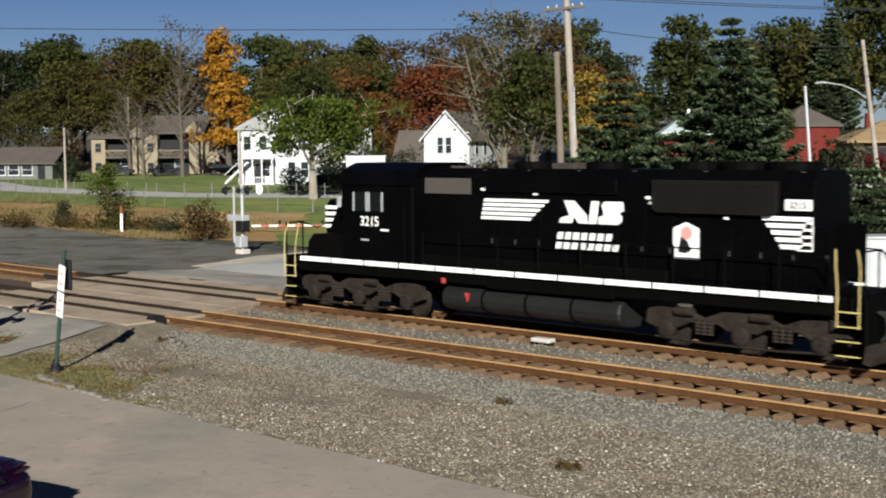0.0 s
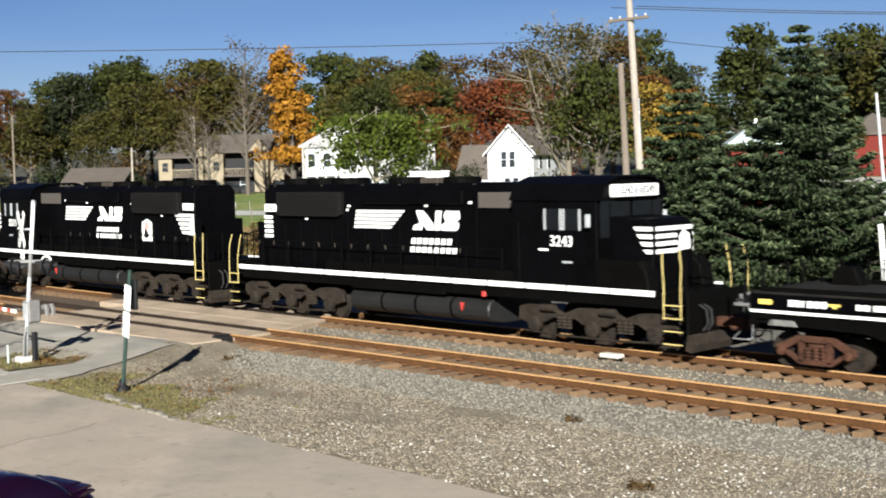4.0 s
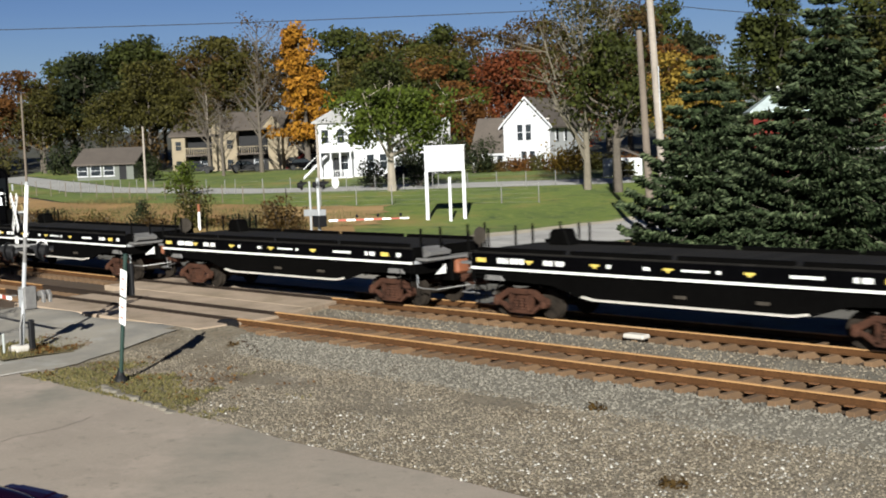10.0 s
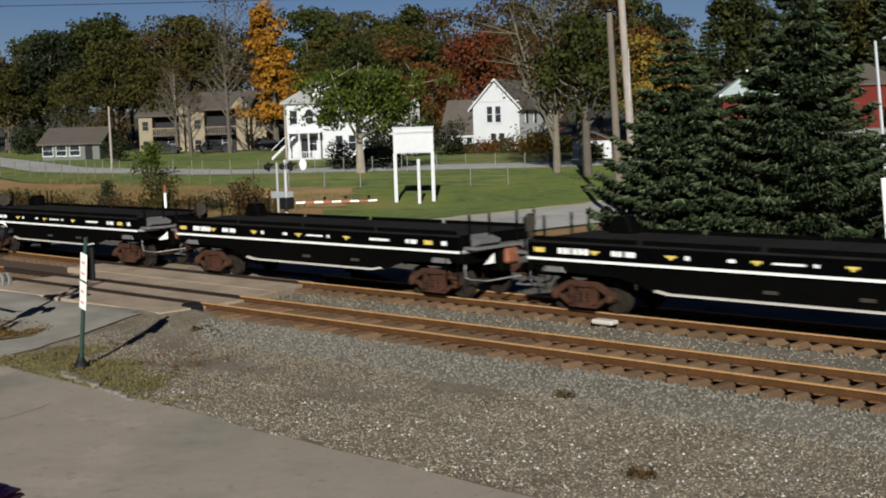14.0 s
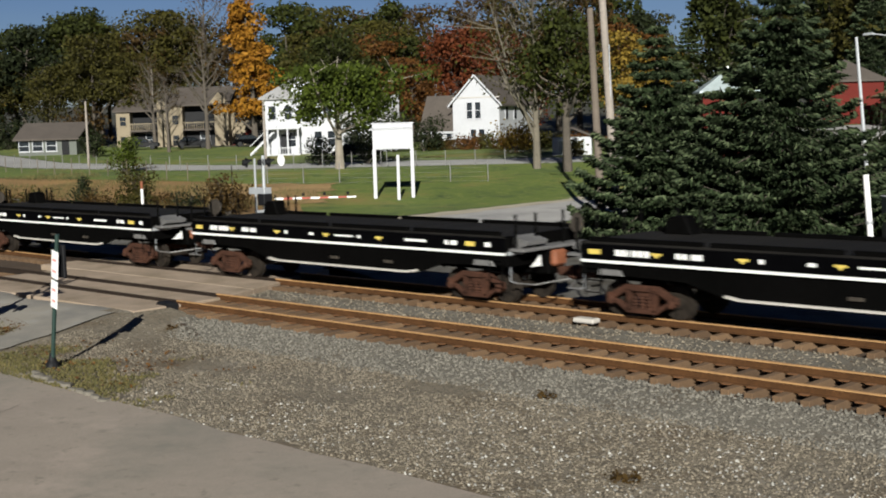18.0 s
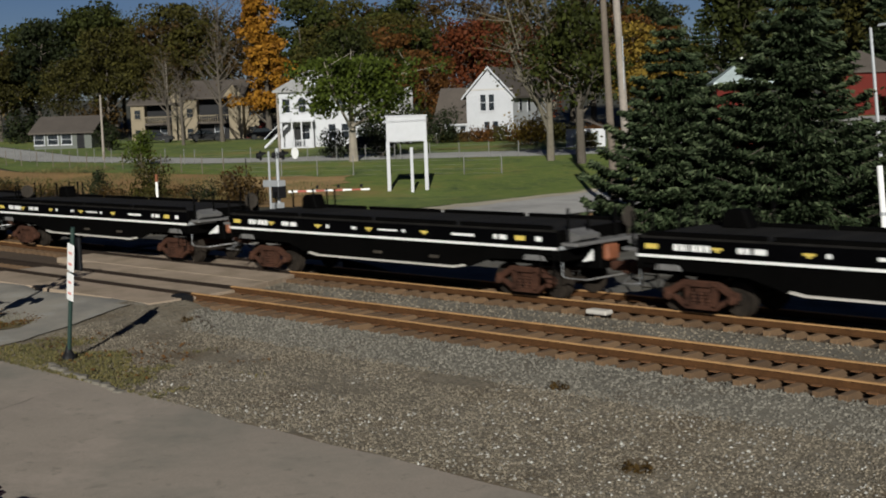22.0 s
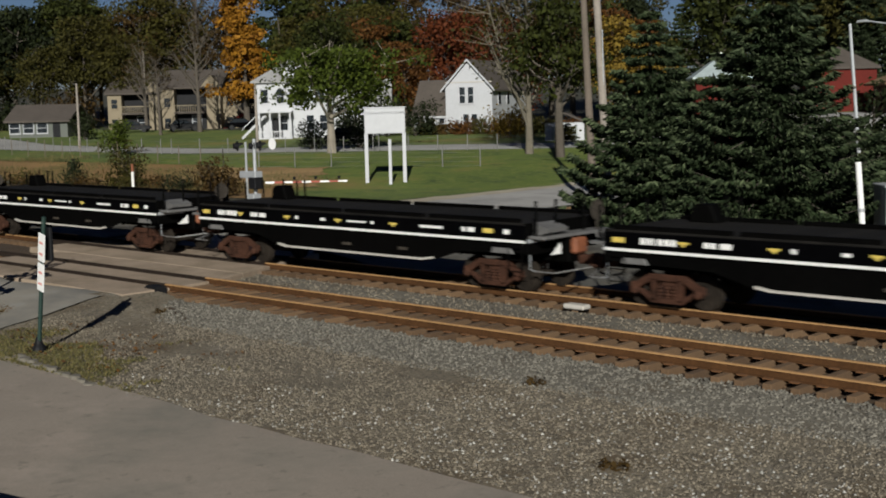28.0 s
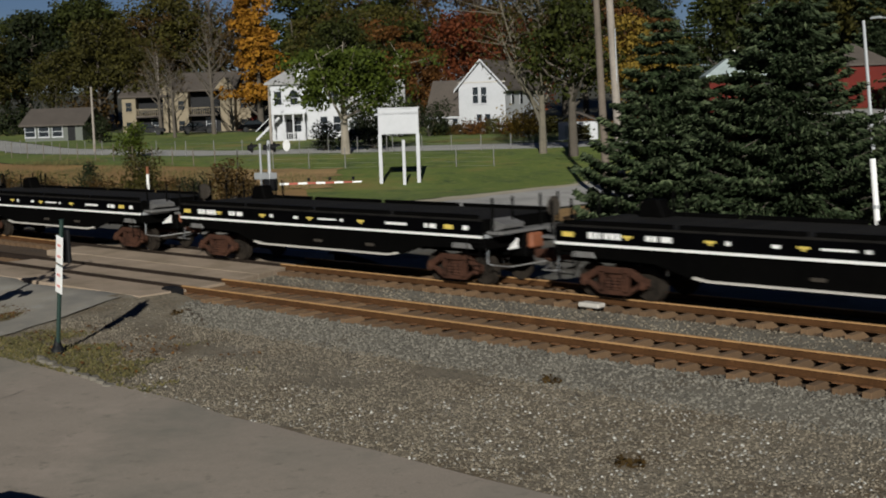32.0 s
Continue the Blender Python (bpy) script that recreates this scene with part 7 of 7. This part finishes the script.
def coupe():
    """The purple coupe in the street: built from cross-sections along its length."""
    C = thing("coupe_car", "dark purple coupe with a rear spoiler parked in the street", "car", pose(5.6, -16.18, terrain(1, -14) + 0.03, 0, 0, COUPE_TURN))
    secs = [(-2.25, 0.45, 0.62, 0.6), (-2.1, 0.3, 0.78, 0.78), (-1.2, 0.22, 0.92, 0.86), (0.0, 0.2, 0.95, 0.88), (1.2, 0.22, 0.98, 0.88), (1.9, 0.28, 1.0, 0.82), (2.2, 0.4, 0.92, 0.7)]
    bm = B()
    rings = []
    for x, z0, z1, w in secs:
        zz = (z0 + z1) / 2
        rings.append([bm.verts.new((x, yy * w, z)) for yy, z in ((-0.85, z0), (-1, zz), (-0.93, z1 - 0.08), (-0.75, z1), (0.75, z1), (0.93, z1 - 0.08), (1, zz), (0.85, z0))])
    for a, b in zip(rings, rings[1:]):
        for i in range(8):
            bm.faces.new((a[i], a[(i + 1) % 8], b[(i + 1) % 8], b[i]))
    bm.faces.new(rings[0])
    bm.faces.new(rings[-1][::-1])
    bmesh.ops.recalc_face_normals(bm, faces=bm.faces[:])
    body = part("body", bm, M["carpaint"], C, "glossy dark purple body", True)
    body.modifiers.new("soft", "SUBSURF").levels = 2
    bm = B()
    rings = []
    for x, z, w in ((-0.95, 0.9, 0.72), (-0.35, 1.27, 0.64), (0.2, 1.42, 0.6), (0.75, 1.4, 0.58), (1.3, 1.22, 0.58), (1.75, 1.0, 0.6)):
        rings.append([bm.verts.new((x, yy, zz)) for yy, zz in ((-w - 0.14, 0.86), (-w, z - 0.06), (-w * 0.7, z), (w * 0.7, z), (w, z - 0.06), (w + 0.14, 0.86))])
    for a, b in zip(rings, rings[1:]):
        for i in range(5):
            bm.faces.new((a[i], a[i + 1], b[i + 1], b[i]))
    bm.faces.new(rings[0])
    bm.faces.new(rings[-1][::-1])
    bmesh.ops.recalc_face_normals(bm, faces=bm.faces[:])
    roof = part("roof", bm, M["carpaint"], C, "purple rounded roof", True)
    roof.modifiers.new("soft", "SUBSURF").levels = 2
    for s in (-1, 1):
        bm = B()
        prism(bm, [(-0.75, 0.94), (-0.2, 1.16), (0.55, 1.2), (0.6, 0.96)], s * 0.735 - 0.012, s * 0.735 + 0.012, "y")
        part("side_window", bm, M["cabglass"], C, "dark side window").matrix_basis = pose(0, 0, 0, s * -6, 0, 0)
        bm = B()
        prism(bm, [(0.75, 0.97), (0.72, 1.17), (1.2, 1.07), (1.35, 0.97)], s * 0.735 - 0.012, s * 0.735 + 0.012, "y")
        part("quarter_window", bm, M["cabglass"], C).matrix_basis = pose(0, 0, 0, s * -6, 0, 0)
        for x in (-1.35, 1.35):
            w = part("wheel", lathe(B(), [(0.3, s * 0.66), (0.32, s * 0.68), (0.32, s * 0.84), (0.29, s * 0.87), (0.1, s * 0.85)], (x, 0, 0.32), "y", 20), M["tyre"], C)
            part("rim", lathe(B(), [(0.2, s * 0.85), (0.19, s * 0.885), (0.05, s * 0.89)], (x, 0, 0.32), "y", 14), M["grey"], w)
        bm = B()
        box(bm, 1.72, 1.86, s * 0.6 - 0.06, s * 0.6 + 0.06, 0.88, 1.03, 0.02)
        part("spoiler_stay", bm, M["carpaint"], C)
    bm = B()
    for y0, y1, dz in ((-0.74, -0.66, -0.05), (-0.66, -0.4, 0.0), (-0.4, 0.4, 0.015), (0.4, 0.66, 0.0), (0.66, 0.74, -0.05)):
        prism(bm, [(1.62, 1.0 + dz), (1.68, 1.045 + dz), (1.8, 1.065 + dz), (1.96, 1.07 + dz), (2.0, 1.04 + dz), (1.84, 1.01 + dz)], y0, y1, "y")
    part("spoiler", bm, M["carpaint"], C, "raised purple rear wing")
    C.scale = (0.72, 0.86, 1.0)


COUPE_TURN = 100
coupe()


def street_marks():
    for k, (x, y, w, l, a) in enumerate(((-16.2, -10.35, 5.0, 0.55, -8), (-10.73, -8.3, 0.13, 0.95, 26), (-9.32, -8.3, 0.13, 1.2, 4), (-1.28, -13.46, 0.06, 0.86, 32))):
        bm = B()
        box(bm, -w / 2, w / 2, -l / 2, l / 2, 0, 0.006)
        ob = setting("painted_mark", bm, M["white"] if k == 0 else M["concrete"], "worn white paint on the asphalt", "road marking")
        ob.matrix_basis = pose(x, y, road_height(x, y) + (0.055 if k else 0.058), 0, 0, a)


street_marks()


def pavement_cracks():
    """Thin wandering cracks in the old asphalt."""
    rng = random.Random(41)
    for x, y, a, n in ((-13.5, -9.6, 5, 26), (-12.0, -11.2, 80, 16), (-6.5, -11.8, -12, 30), (-3.0, -9.6, -70, 18)):
        pts, ang = [], math.radians(a)
        for k in range(n):
            pts.append((x, y))
            ang += rng.uniform(-0.45, 0.45)
            ang += 0.25 * (math.radians(a) - ang)
            x, y = x + 0.2 * math.cos(ang), y + 0.2 * math.sin(ang)
        bm = B()
        rows = []
        for k, (px, py) in enumerate(pts):
            w = 0.007 + 0.009 * rng.random() if 0 < k < n - 1 else 0.002
            z = terrain(px, py) + 0.036
            rows.append((bm.verts.new((px + w * math.sin(ang), py - w * math.cos(ang), z)), bm.verts.new((px - w * math.sin(ang), py + w * math.cos(ang), z))))
        for (p, q), (r, u) in zip(rows, rows[1:]):
            bm.faces.new((p, r, u, q))
        bmesh.ops.recalc_face_normals(bm, faces=bm.faces[:])
        setting("asphalt_crack", bm, M["crackfill"], "thin dark crack in the asphalt", "crack")


pavement_cracks()
bm = B()
box(bm, -0.32, 0.32, -0.16, 0.16, 0, 0.12, 0.03)
wm = tagged(part("rail_lubricator", bm, M["concrete"]), "pale concrete block beside the far rail", "concrete block")
wm.matrix_basis = pose(0.75, FAR_Y - 1.25, -0.2)


def station():
    """The depot beside which the view is taken: outside the picture, its roof throws the dark shadow on the street."""
    H = thing("depot_building", "dark depot building with a flat roof beside the street", "building", pose(0, 0, terrain(5, -27)), kind="structure")
    part("wall", box(B(), 4.6, 9.6, -32, -25.0, 0, 5.1), M["brickbrown"], H)
    part("annex_wall", box(B(), -1.0, 4.5, -32, -26.0, 0, 5.1), M["brickbrown"], H)
    part("roof", prism(B(), [(-0.5, -23.2), (0.45, -20.75), (2.65, -20.95), (2.85, -21.85), (2.1, -22.15), (2.9, -23.1), (3.9, -23.15), (5.65, -23.45), (5.95, -22.75), (8.1, -23.0), (10.2, -25), (10.2, -32.5), (-2, -32.5), (-2, -23.3)], 5.1, 5.3, "z"), M["shingle"], H)
    part("roof_bracket", prism(B(), [(2.62, -21.8), (2.85, -21.85), (4.0, -23.1), (3.7, -23.15)], 5.0, 5.12, "z"), M["dark"], H)
    bm = B()
    tube(bm, [(2.6, -25.3, 0), (2.6, -25.3, 5.1)], 0.08, 8)
    part("canopy_post", bm, M["dark"], H)


station()


def street_tree():
    """Trees outside the picture: bare ones lay branch shadows across the road, unseen leafy ones are added to shade the
    tracks.
    """
    tree_kind("roadside", 77, "lf_brown", 8.5, 2.6, 0.4, 260, 0.12, n=13, twigs=3, trunk_r=0.3, label="bare street tree beside the road")
    plant("roadside", [(-9.0, -17.7, 9.3), (-13.8, -16.4, 9.3), (-11, -22, 9.5)])
    retire("roadside")
    tree_kind("shade", 78, "lf_olive", 15, 4.0, 0.3, 4200, 0.26, n=16, twigs=4, trunk_r=0.25, label="unseen thinning olive tree added to shade the railway")
    plant("shade", [(-17, -17.8, 13), (-22, -19.5, 15), (-26, -14.6, 13), (-30, -17.5, 16), (-36, -12.6, 14), (-38, -16.5, 15.5), (-47, -13.5, 17), (-57, -13, 16), (-66, -8, 16)])
    retire("shade")


street_tree()

# ---- pieces: sleepers, stones, tufts ----


def sleepers():
    me = to_mesh("sleeper", box(B(), -0.09, 0.09, -1.3, 1.3, -0.36, -0.172, 0.012), M["tie"])
    rng = random.Random(5)
    for tr in (TRACK_NEAR, TRACK_FAR):
        rest = B()
        k = 0
        x = -250.0
        while x < 100:
            on_road = (-21.6 if tr is TRACK_NEAR else -24) < x < (-10.9 if tr is TRACK_NEAR else -12.6)
            if -10.9 <= x < 60 and not on_road:
                ob = new("sleeper", me)
                ob.parent = tr
                ob.matrix_basis = pose(x + rng.uniform(-0.03, 0.03), rng.uniform(-0.06, 0.06), rng.uniform(-0.012, 0.012), 0, 0, rng.uniform(-1.5, 1.5))
            elif not on_road:
                box(rest, x - 0.115, x + 0.115, bend(x) - 1.3, bend(x) + 1.3, -0.34, -0.172)
            k += 1
            x += 0.53
        tagged(part("far_sleepers", rest, M["tie"], tr, "weathered wooden sleepers"), kind="stuff")
    plate = to_mesh("tie_plate", box(B(), -0.09, 0.09, -0.17, 0.17, -0.174, -0.155), M["rust"])
    for tr in (TRACK_NEAR,):
        x = -10.63
        k = 0
        while x < 22:
            for y in (-0.7525, 0.7525):
                ob = new("tie_plate", plate)
                ob.parent = tr
                ob.matrix_basis = pose(x, y, 0.002)
            x += 0.53


sleepers()


def scatter(name, n, area, size, material, label, seed, height, mask=None):
    """Loose broken stones."""
    rng = np.random.default_rng(seed)
    p = np.stack([rng.uniform(area[0], area[1], n), rng.uniform(area[2], area[3], n)], 1)
    if mask:
        p = p[[mask(a, b) for a, b in p]]
    n = len(p)
    z = np.array([height(a, b) for a, b in p])
    base = np.array([(1, 0, 0), (0, 1, 0), (-1, 0, 0), (0, -1, 0), (0, 0, 0.8), (0, 0, -0.6)])
    s = size * rng.uniform(0.5, 1.5, (n, 1, 1)) * rng.uniform(0.6, 1.2, (n, 1, 3))
    v = base[None] * s * rng.uniform(0.7, 1.3, (n, 6, 3))
    a = rng.uniform(0, 6.283, n)
    c, si = np.cos(a)[:, None], np.sin(a)[:, None]
    v = np.stack([v[..., 0] * c - v[..., 1] * si, v[..., 0] * si + v[..., 1] * c, v[..., 2]], -1)
    v += np.concatenate([p, z[:, None]], 1)[:, None]
    tri = np.array([(0, 1, 4), (1, 2, 4), (2, 3, 4), (3, 0, 4), (1, 0, 5), (2, 1, 5), (3, 2, 5), (0, 3, 5)])
    f = (np.arange(n)[:, None, None] * 6 + tri[None]).reshape(-1, 3)
    ob = new(name, fast_mesh(name, v.reshape(-1, 3), f, material))
    tagged(ob, label, "stones", kind="stuff")


def bed_height(x, y):
    return float(np.interp(y, (-3.1, -1.75, -1.45, -1.2, 1.2, 1.45, 2.35, D - 1.45, D - 1.2, D + 1.2, D + 1.45, D + 3.2), (-0.42, -0.29, -0.285, -0.315, -0.315, -0.285, -0.29, -0.285, -0.315, -0.315, -0.275, -0.42)))


strip("track_shoulder", [(-9.4, -1.75), (-5.5, -3.05), (60, -3.25)], [(-9.4, -1.38), (-5.5, -1.38), (60, -1.38)], M["shoulder"], 0.03, "grey crushed stone shoulder of the near track", "ballast", 6, 0.5, bed_height, rough=0.12)
strip("track_middle", [(-11.2, 1.42), (60, 1.42)], [(-12.2, D - 1.38), (60, D - 1.38)], M["shoulder"], 0.03, "grey crushed stone between the two tracks", "ballast", 6, 0.5, bed_height, rough=0.12)


def off_rails(x, y):
    return not (min(abs(y - k) for k in (-0.75, 0.75, D - 0.75, D + 0.75)) < 0.1)


scatter("loose_gravel", 52000, (-10.2, 26, -8.6, -2.6), 0.028, M["stones"], "loose grey and brown stones on the gravel", 3, lambda x, y: yard_height(x, y) + 0.012,
        lambda x, y: x > np.interp(y, *EDGE_R) + 0.3 and y > -8.35 + 0.3 * noise.noise(Vector((x, 0, 0))) and 1.3 * noise.noise(Vector((x * 0.35, y * 0.7, 3))) + 0.9 * noise.noise(Vector((x * 31, y * 31, 7))) + 0.05 * (x - 4) - 0.08 * (y + 6.4) > -0.68)
scatter("pale_stones", 5200, (-10.2, 26, -8.6, -2.2), 0.026, M["palestone"], "scattered pale stones on the gravel", 13, lambda x, y: yard_height(x, y) + 0.015,
        lambda x, y: x > -8.5 - 0.35 * (y + 5) and y > -8.35 + 0.3 * noise.noise(Vector((x, 0, 0))) and noise.noise(Vector((x * 0.5, y * 0.5, 2))) + 0.09 * (x - 3) - 0.12 * (y + 6) > -0.1)
scatter("shoulder_stones", 24000, (-10.4, 34, -3.3, -1.05), 0.036, M["greystone"], "grey crushed stone on the track shoulder", 4, lambda x, y: bed_height(x, y) + 0.03,
        lambda x, y: min((x + 10.2) * 0.32, 1.6) + 1.3 * noise.noise(Vector((x * 0.9, y * 0.9, 8))) + 0.5 * noise.noise(Vector((x * 9, y * 9, 2))) - max(0.0, -2.4 - y) > 0.35)
scatter("bed_stones", 26000, (-11.5, 36, -1.3, D + 1.6), 0.04, M["ballast"], "brown-stained crushed stone between the rails, with shade in its colour", 6, bed_height, off_rails)
scatter("middle_stones", 7000, (-12, 36, 1.4, D - 1.3), 0.036, M["stones"], "grey-brown crushed stone between the tracks", 7, lambda x, y: bed_height(x, y) + 0.03)


def tufts(name, n, area, h, label, seed, mask, lift=0.06):
    rng = np.random.default_rng(seed)
    p = np.stack([rng.uniform(area[0], area[1], n), rng.uniform(area[2], area[3], n)], 1)
    p = p[[mask(a, b) for a, b in p]]
    n = len(p)
    z = np.array([terrain(a, b) for a, b in p]) + lift
    a = rng.uniform(0, 6.283, n)
    d = np.stack([np.cos(a), np.sin(a), 0 * a], 1)
    side = np.stack([-d[:, 1], d[:, 0], 0 * a], 1) * 0.018
    g = np.concatenate([p, z[:, None]], 1)
    hh = h * rng.uniform(0.4, 1.3, n)[:, None]
    tip = g + d * hh * 0.7 + np.array([0, 0, 1]) * hh
    v = np.stack([g - side, g + side, tip], 1).reshape(-1, 3)
    ob = new(name, fast_mesh(name, v, np.arange(3 * n).reshape(n, 3), M["tuft"]))
    tagged(ob, label, "grass", kind="stuff")


tufts("island_grass", 9000, (-15, -10, -8, -3.8), 0.11, "dry and green grass blades on the signal island", 11, lambda x, y: -7.6 < y < -3.8 and np.interp(y, (-7.6, -6.2, -5.2, -3.8), (-13.1, -14.0, -14.3, -14.6)) < x + 0.25 * noise.noise(Vector((x * 2, y * 2, 0))) < np.interp(y, (-7.6, -6.6, -5.7, -3.8), (-11.3, -11.25, -11.05, -12.2)))
tufts("corner_grass", 30000, (-9.4, 0, -8.3, -4.0), 0.05, "patchy grass blades at the street corner", 12, lambda x, y: y > -8.35 + 0.15 * noise.noise(Vector((x, 0, 5))) and (y + 8.3) * 0.34 + max(0, x + 5) * 0.12 + 0.9 * abs(noise.noise(Vector((x * 7, y * 7, 1)))) < 0.85 + 0.8 * noise.noise(Vector((x * 0.8, y * 0.8, 3))) and x > np.interp(y, *EDGE_R) + 0.2, 0.03)
tufts("field_grass", 12000, (-80, -44, 22.5, 36), 0.4, "tall dry grass stems in the field", 13, lambda x, y: noise.noise(Vector((x * 0.2, y * 0.2, 7))) > -0.1 and y > 22.5 + 0.05 * abs(x + 50), 0.0)


def kerb_stones():
    """Broken pieces of pale kerb between the street and the grass."""
    rng = random.Random(15)
    K = thing("broken_kerb", "crumbling pale concrete kerb along the grass corner", "kerb", kind="structure")
    for k in range(11):
        f = k / 10
        x, y = -5.6 + 3.6 * f, -7.9 - 0.48 * f
        w, d = rng.uniform(0.14, 0.22), rng.uniform(0.08, 0.15)
        pts = [(w * math.cos(a) * rng.uniform(0.75, 1.1), d * math.sin(a) * rng.uniform(0.75, 1.1)) for a in (2 * math.pi * q / 7 for q in range(7))]
        ob = part("kerb_piece", prism(B(), pts, -0.08, rng.uniform(0.04, 0.09), "z", 0.02), M["kerb"], K)
        ob.matrix_basis = pose(x, y + rng.uniform(-0.05, 0.05), terrain(x, y) + 0.02, 0, 0, -10 + rng.uniform(-12, 12))


kerb_stones()


def fallen_leaves(name, n, area, mask, seed, z):
    rng = np.random.default_rng(seed)
    p = np.stack([rng.uniform(area[0], area[1], n), rng.uniform(area[2], area[3], n)], 1)
    p = p[[mask(a, b) for a, b in p]]
    q = np.concatenate([p, np.array([terrain(a, b) + z for a, b in p])[:, None] + rng.uniform(0, 0.05, (len(p), 1))], 1)
    ob = new(name, cards(name, q, 0.045, M["lf_fallen"], rng, np.tile(np.array([0, 0, 1.6]), (len(q), 1))))
    tagged(ob, "fallen orange-brown leaves lying in the grass", "leaves", kind="stuff")


fallen_leaves("island_leaves", 2600, (-14.6, -10.9, -7.5, -3.8), lambda x, y: np.interp(y, (-7.6, -6.2, -5.2, -3.8), (-13.1, -14.0, -14.3, -14.6)) < x < np.interp(y, (-7.6, -6.6, -5.7, -3.8), (-11.3, -11.25, -11.05, -12.2)) and noise.noise(Vector((x, y, 4))) + 0.25 * (y + 6) > 0, 21, 0.12)
fallen_leaves("corner_leaves", 700, (-9, -2, -8.0, -4.5), lambda x, y: x > np.interp(y, *EDGE_R) + 0.2 and y > -7.9 + 0.03 * (x + 6) and noise.noise(Vector((x * 0.8, y * 0.8, 9))) > 0.0, 22, 0.05)


def weed(x, y, seed):
    bush(x, y, 0.14, 0.5, "lf_brown", "small dead weed on the gravel", 90, 0.05, seed, 6, "weed")


weed(4.8, -3.1, 71)
weed(9.2, -6.6, 72)
weed(-8.2, -2.6, 73)


# ---- movement ----
SPEED = (-6.854, -0.01323, -0.000366)


def train_at(t):
    return 0.1 + SPEED[0] * t + SPEED[1] * t * t + SPEED[2] * t ** 3


def motions():
    """The train rolls steadily towards -x, gaining a little speed; every wheelset turns with it."""
    times = [i * 1.0 for i in range(33)]
    turns = [i / 15 for i in range(481)]
    places = [(LOCO_A, 0.0), (LOCO_B, 21.0)] + [(c, FIRST_CAR + CAR_PITCH * i) for i, c in enumerate(CARS)]
    for ob, at in places:
        spots = [(t, along(at + train_at(t))) for t in times]
        walk(ob, [(t, pose(x, FAR_Y + bend(x), 0, 0, 0, math.degrees(math.atan(bend_slope(x))))) for t, x in spots])
        for truck in [o for o in ob.children if o.name.startswith("truck")]:
            for w in [o for o in truck.children if o.name.startswith("wheelset")]:
                r, x = w["roll"], w.matrix_basis.translation.x
                walk(w, [(t, pose(x, 0, r, 0, math.degrees((at + train_at(t)) / r) % 360, 0)) for t in turns])


motions()
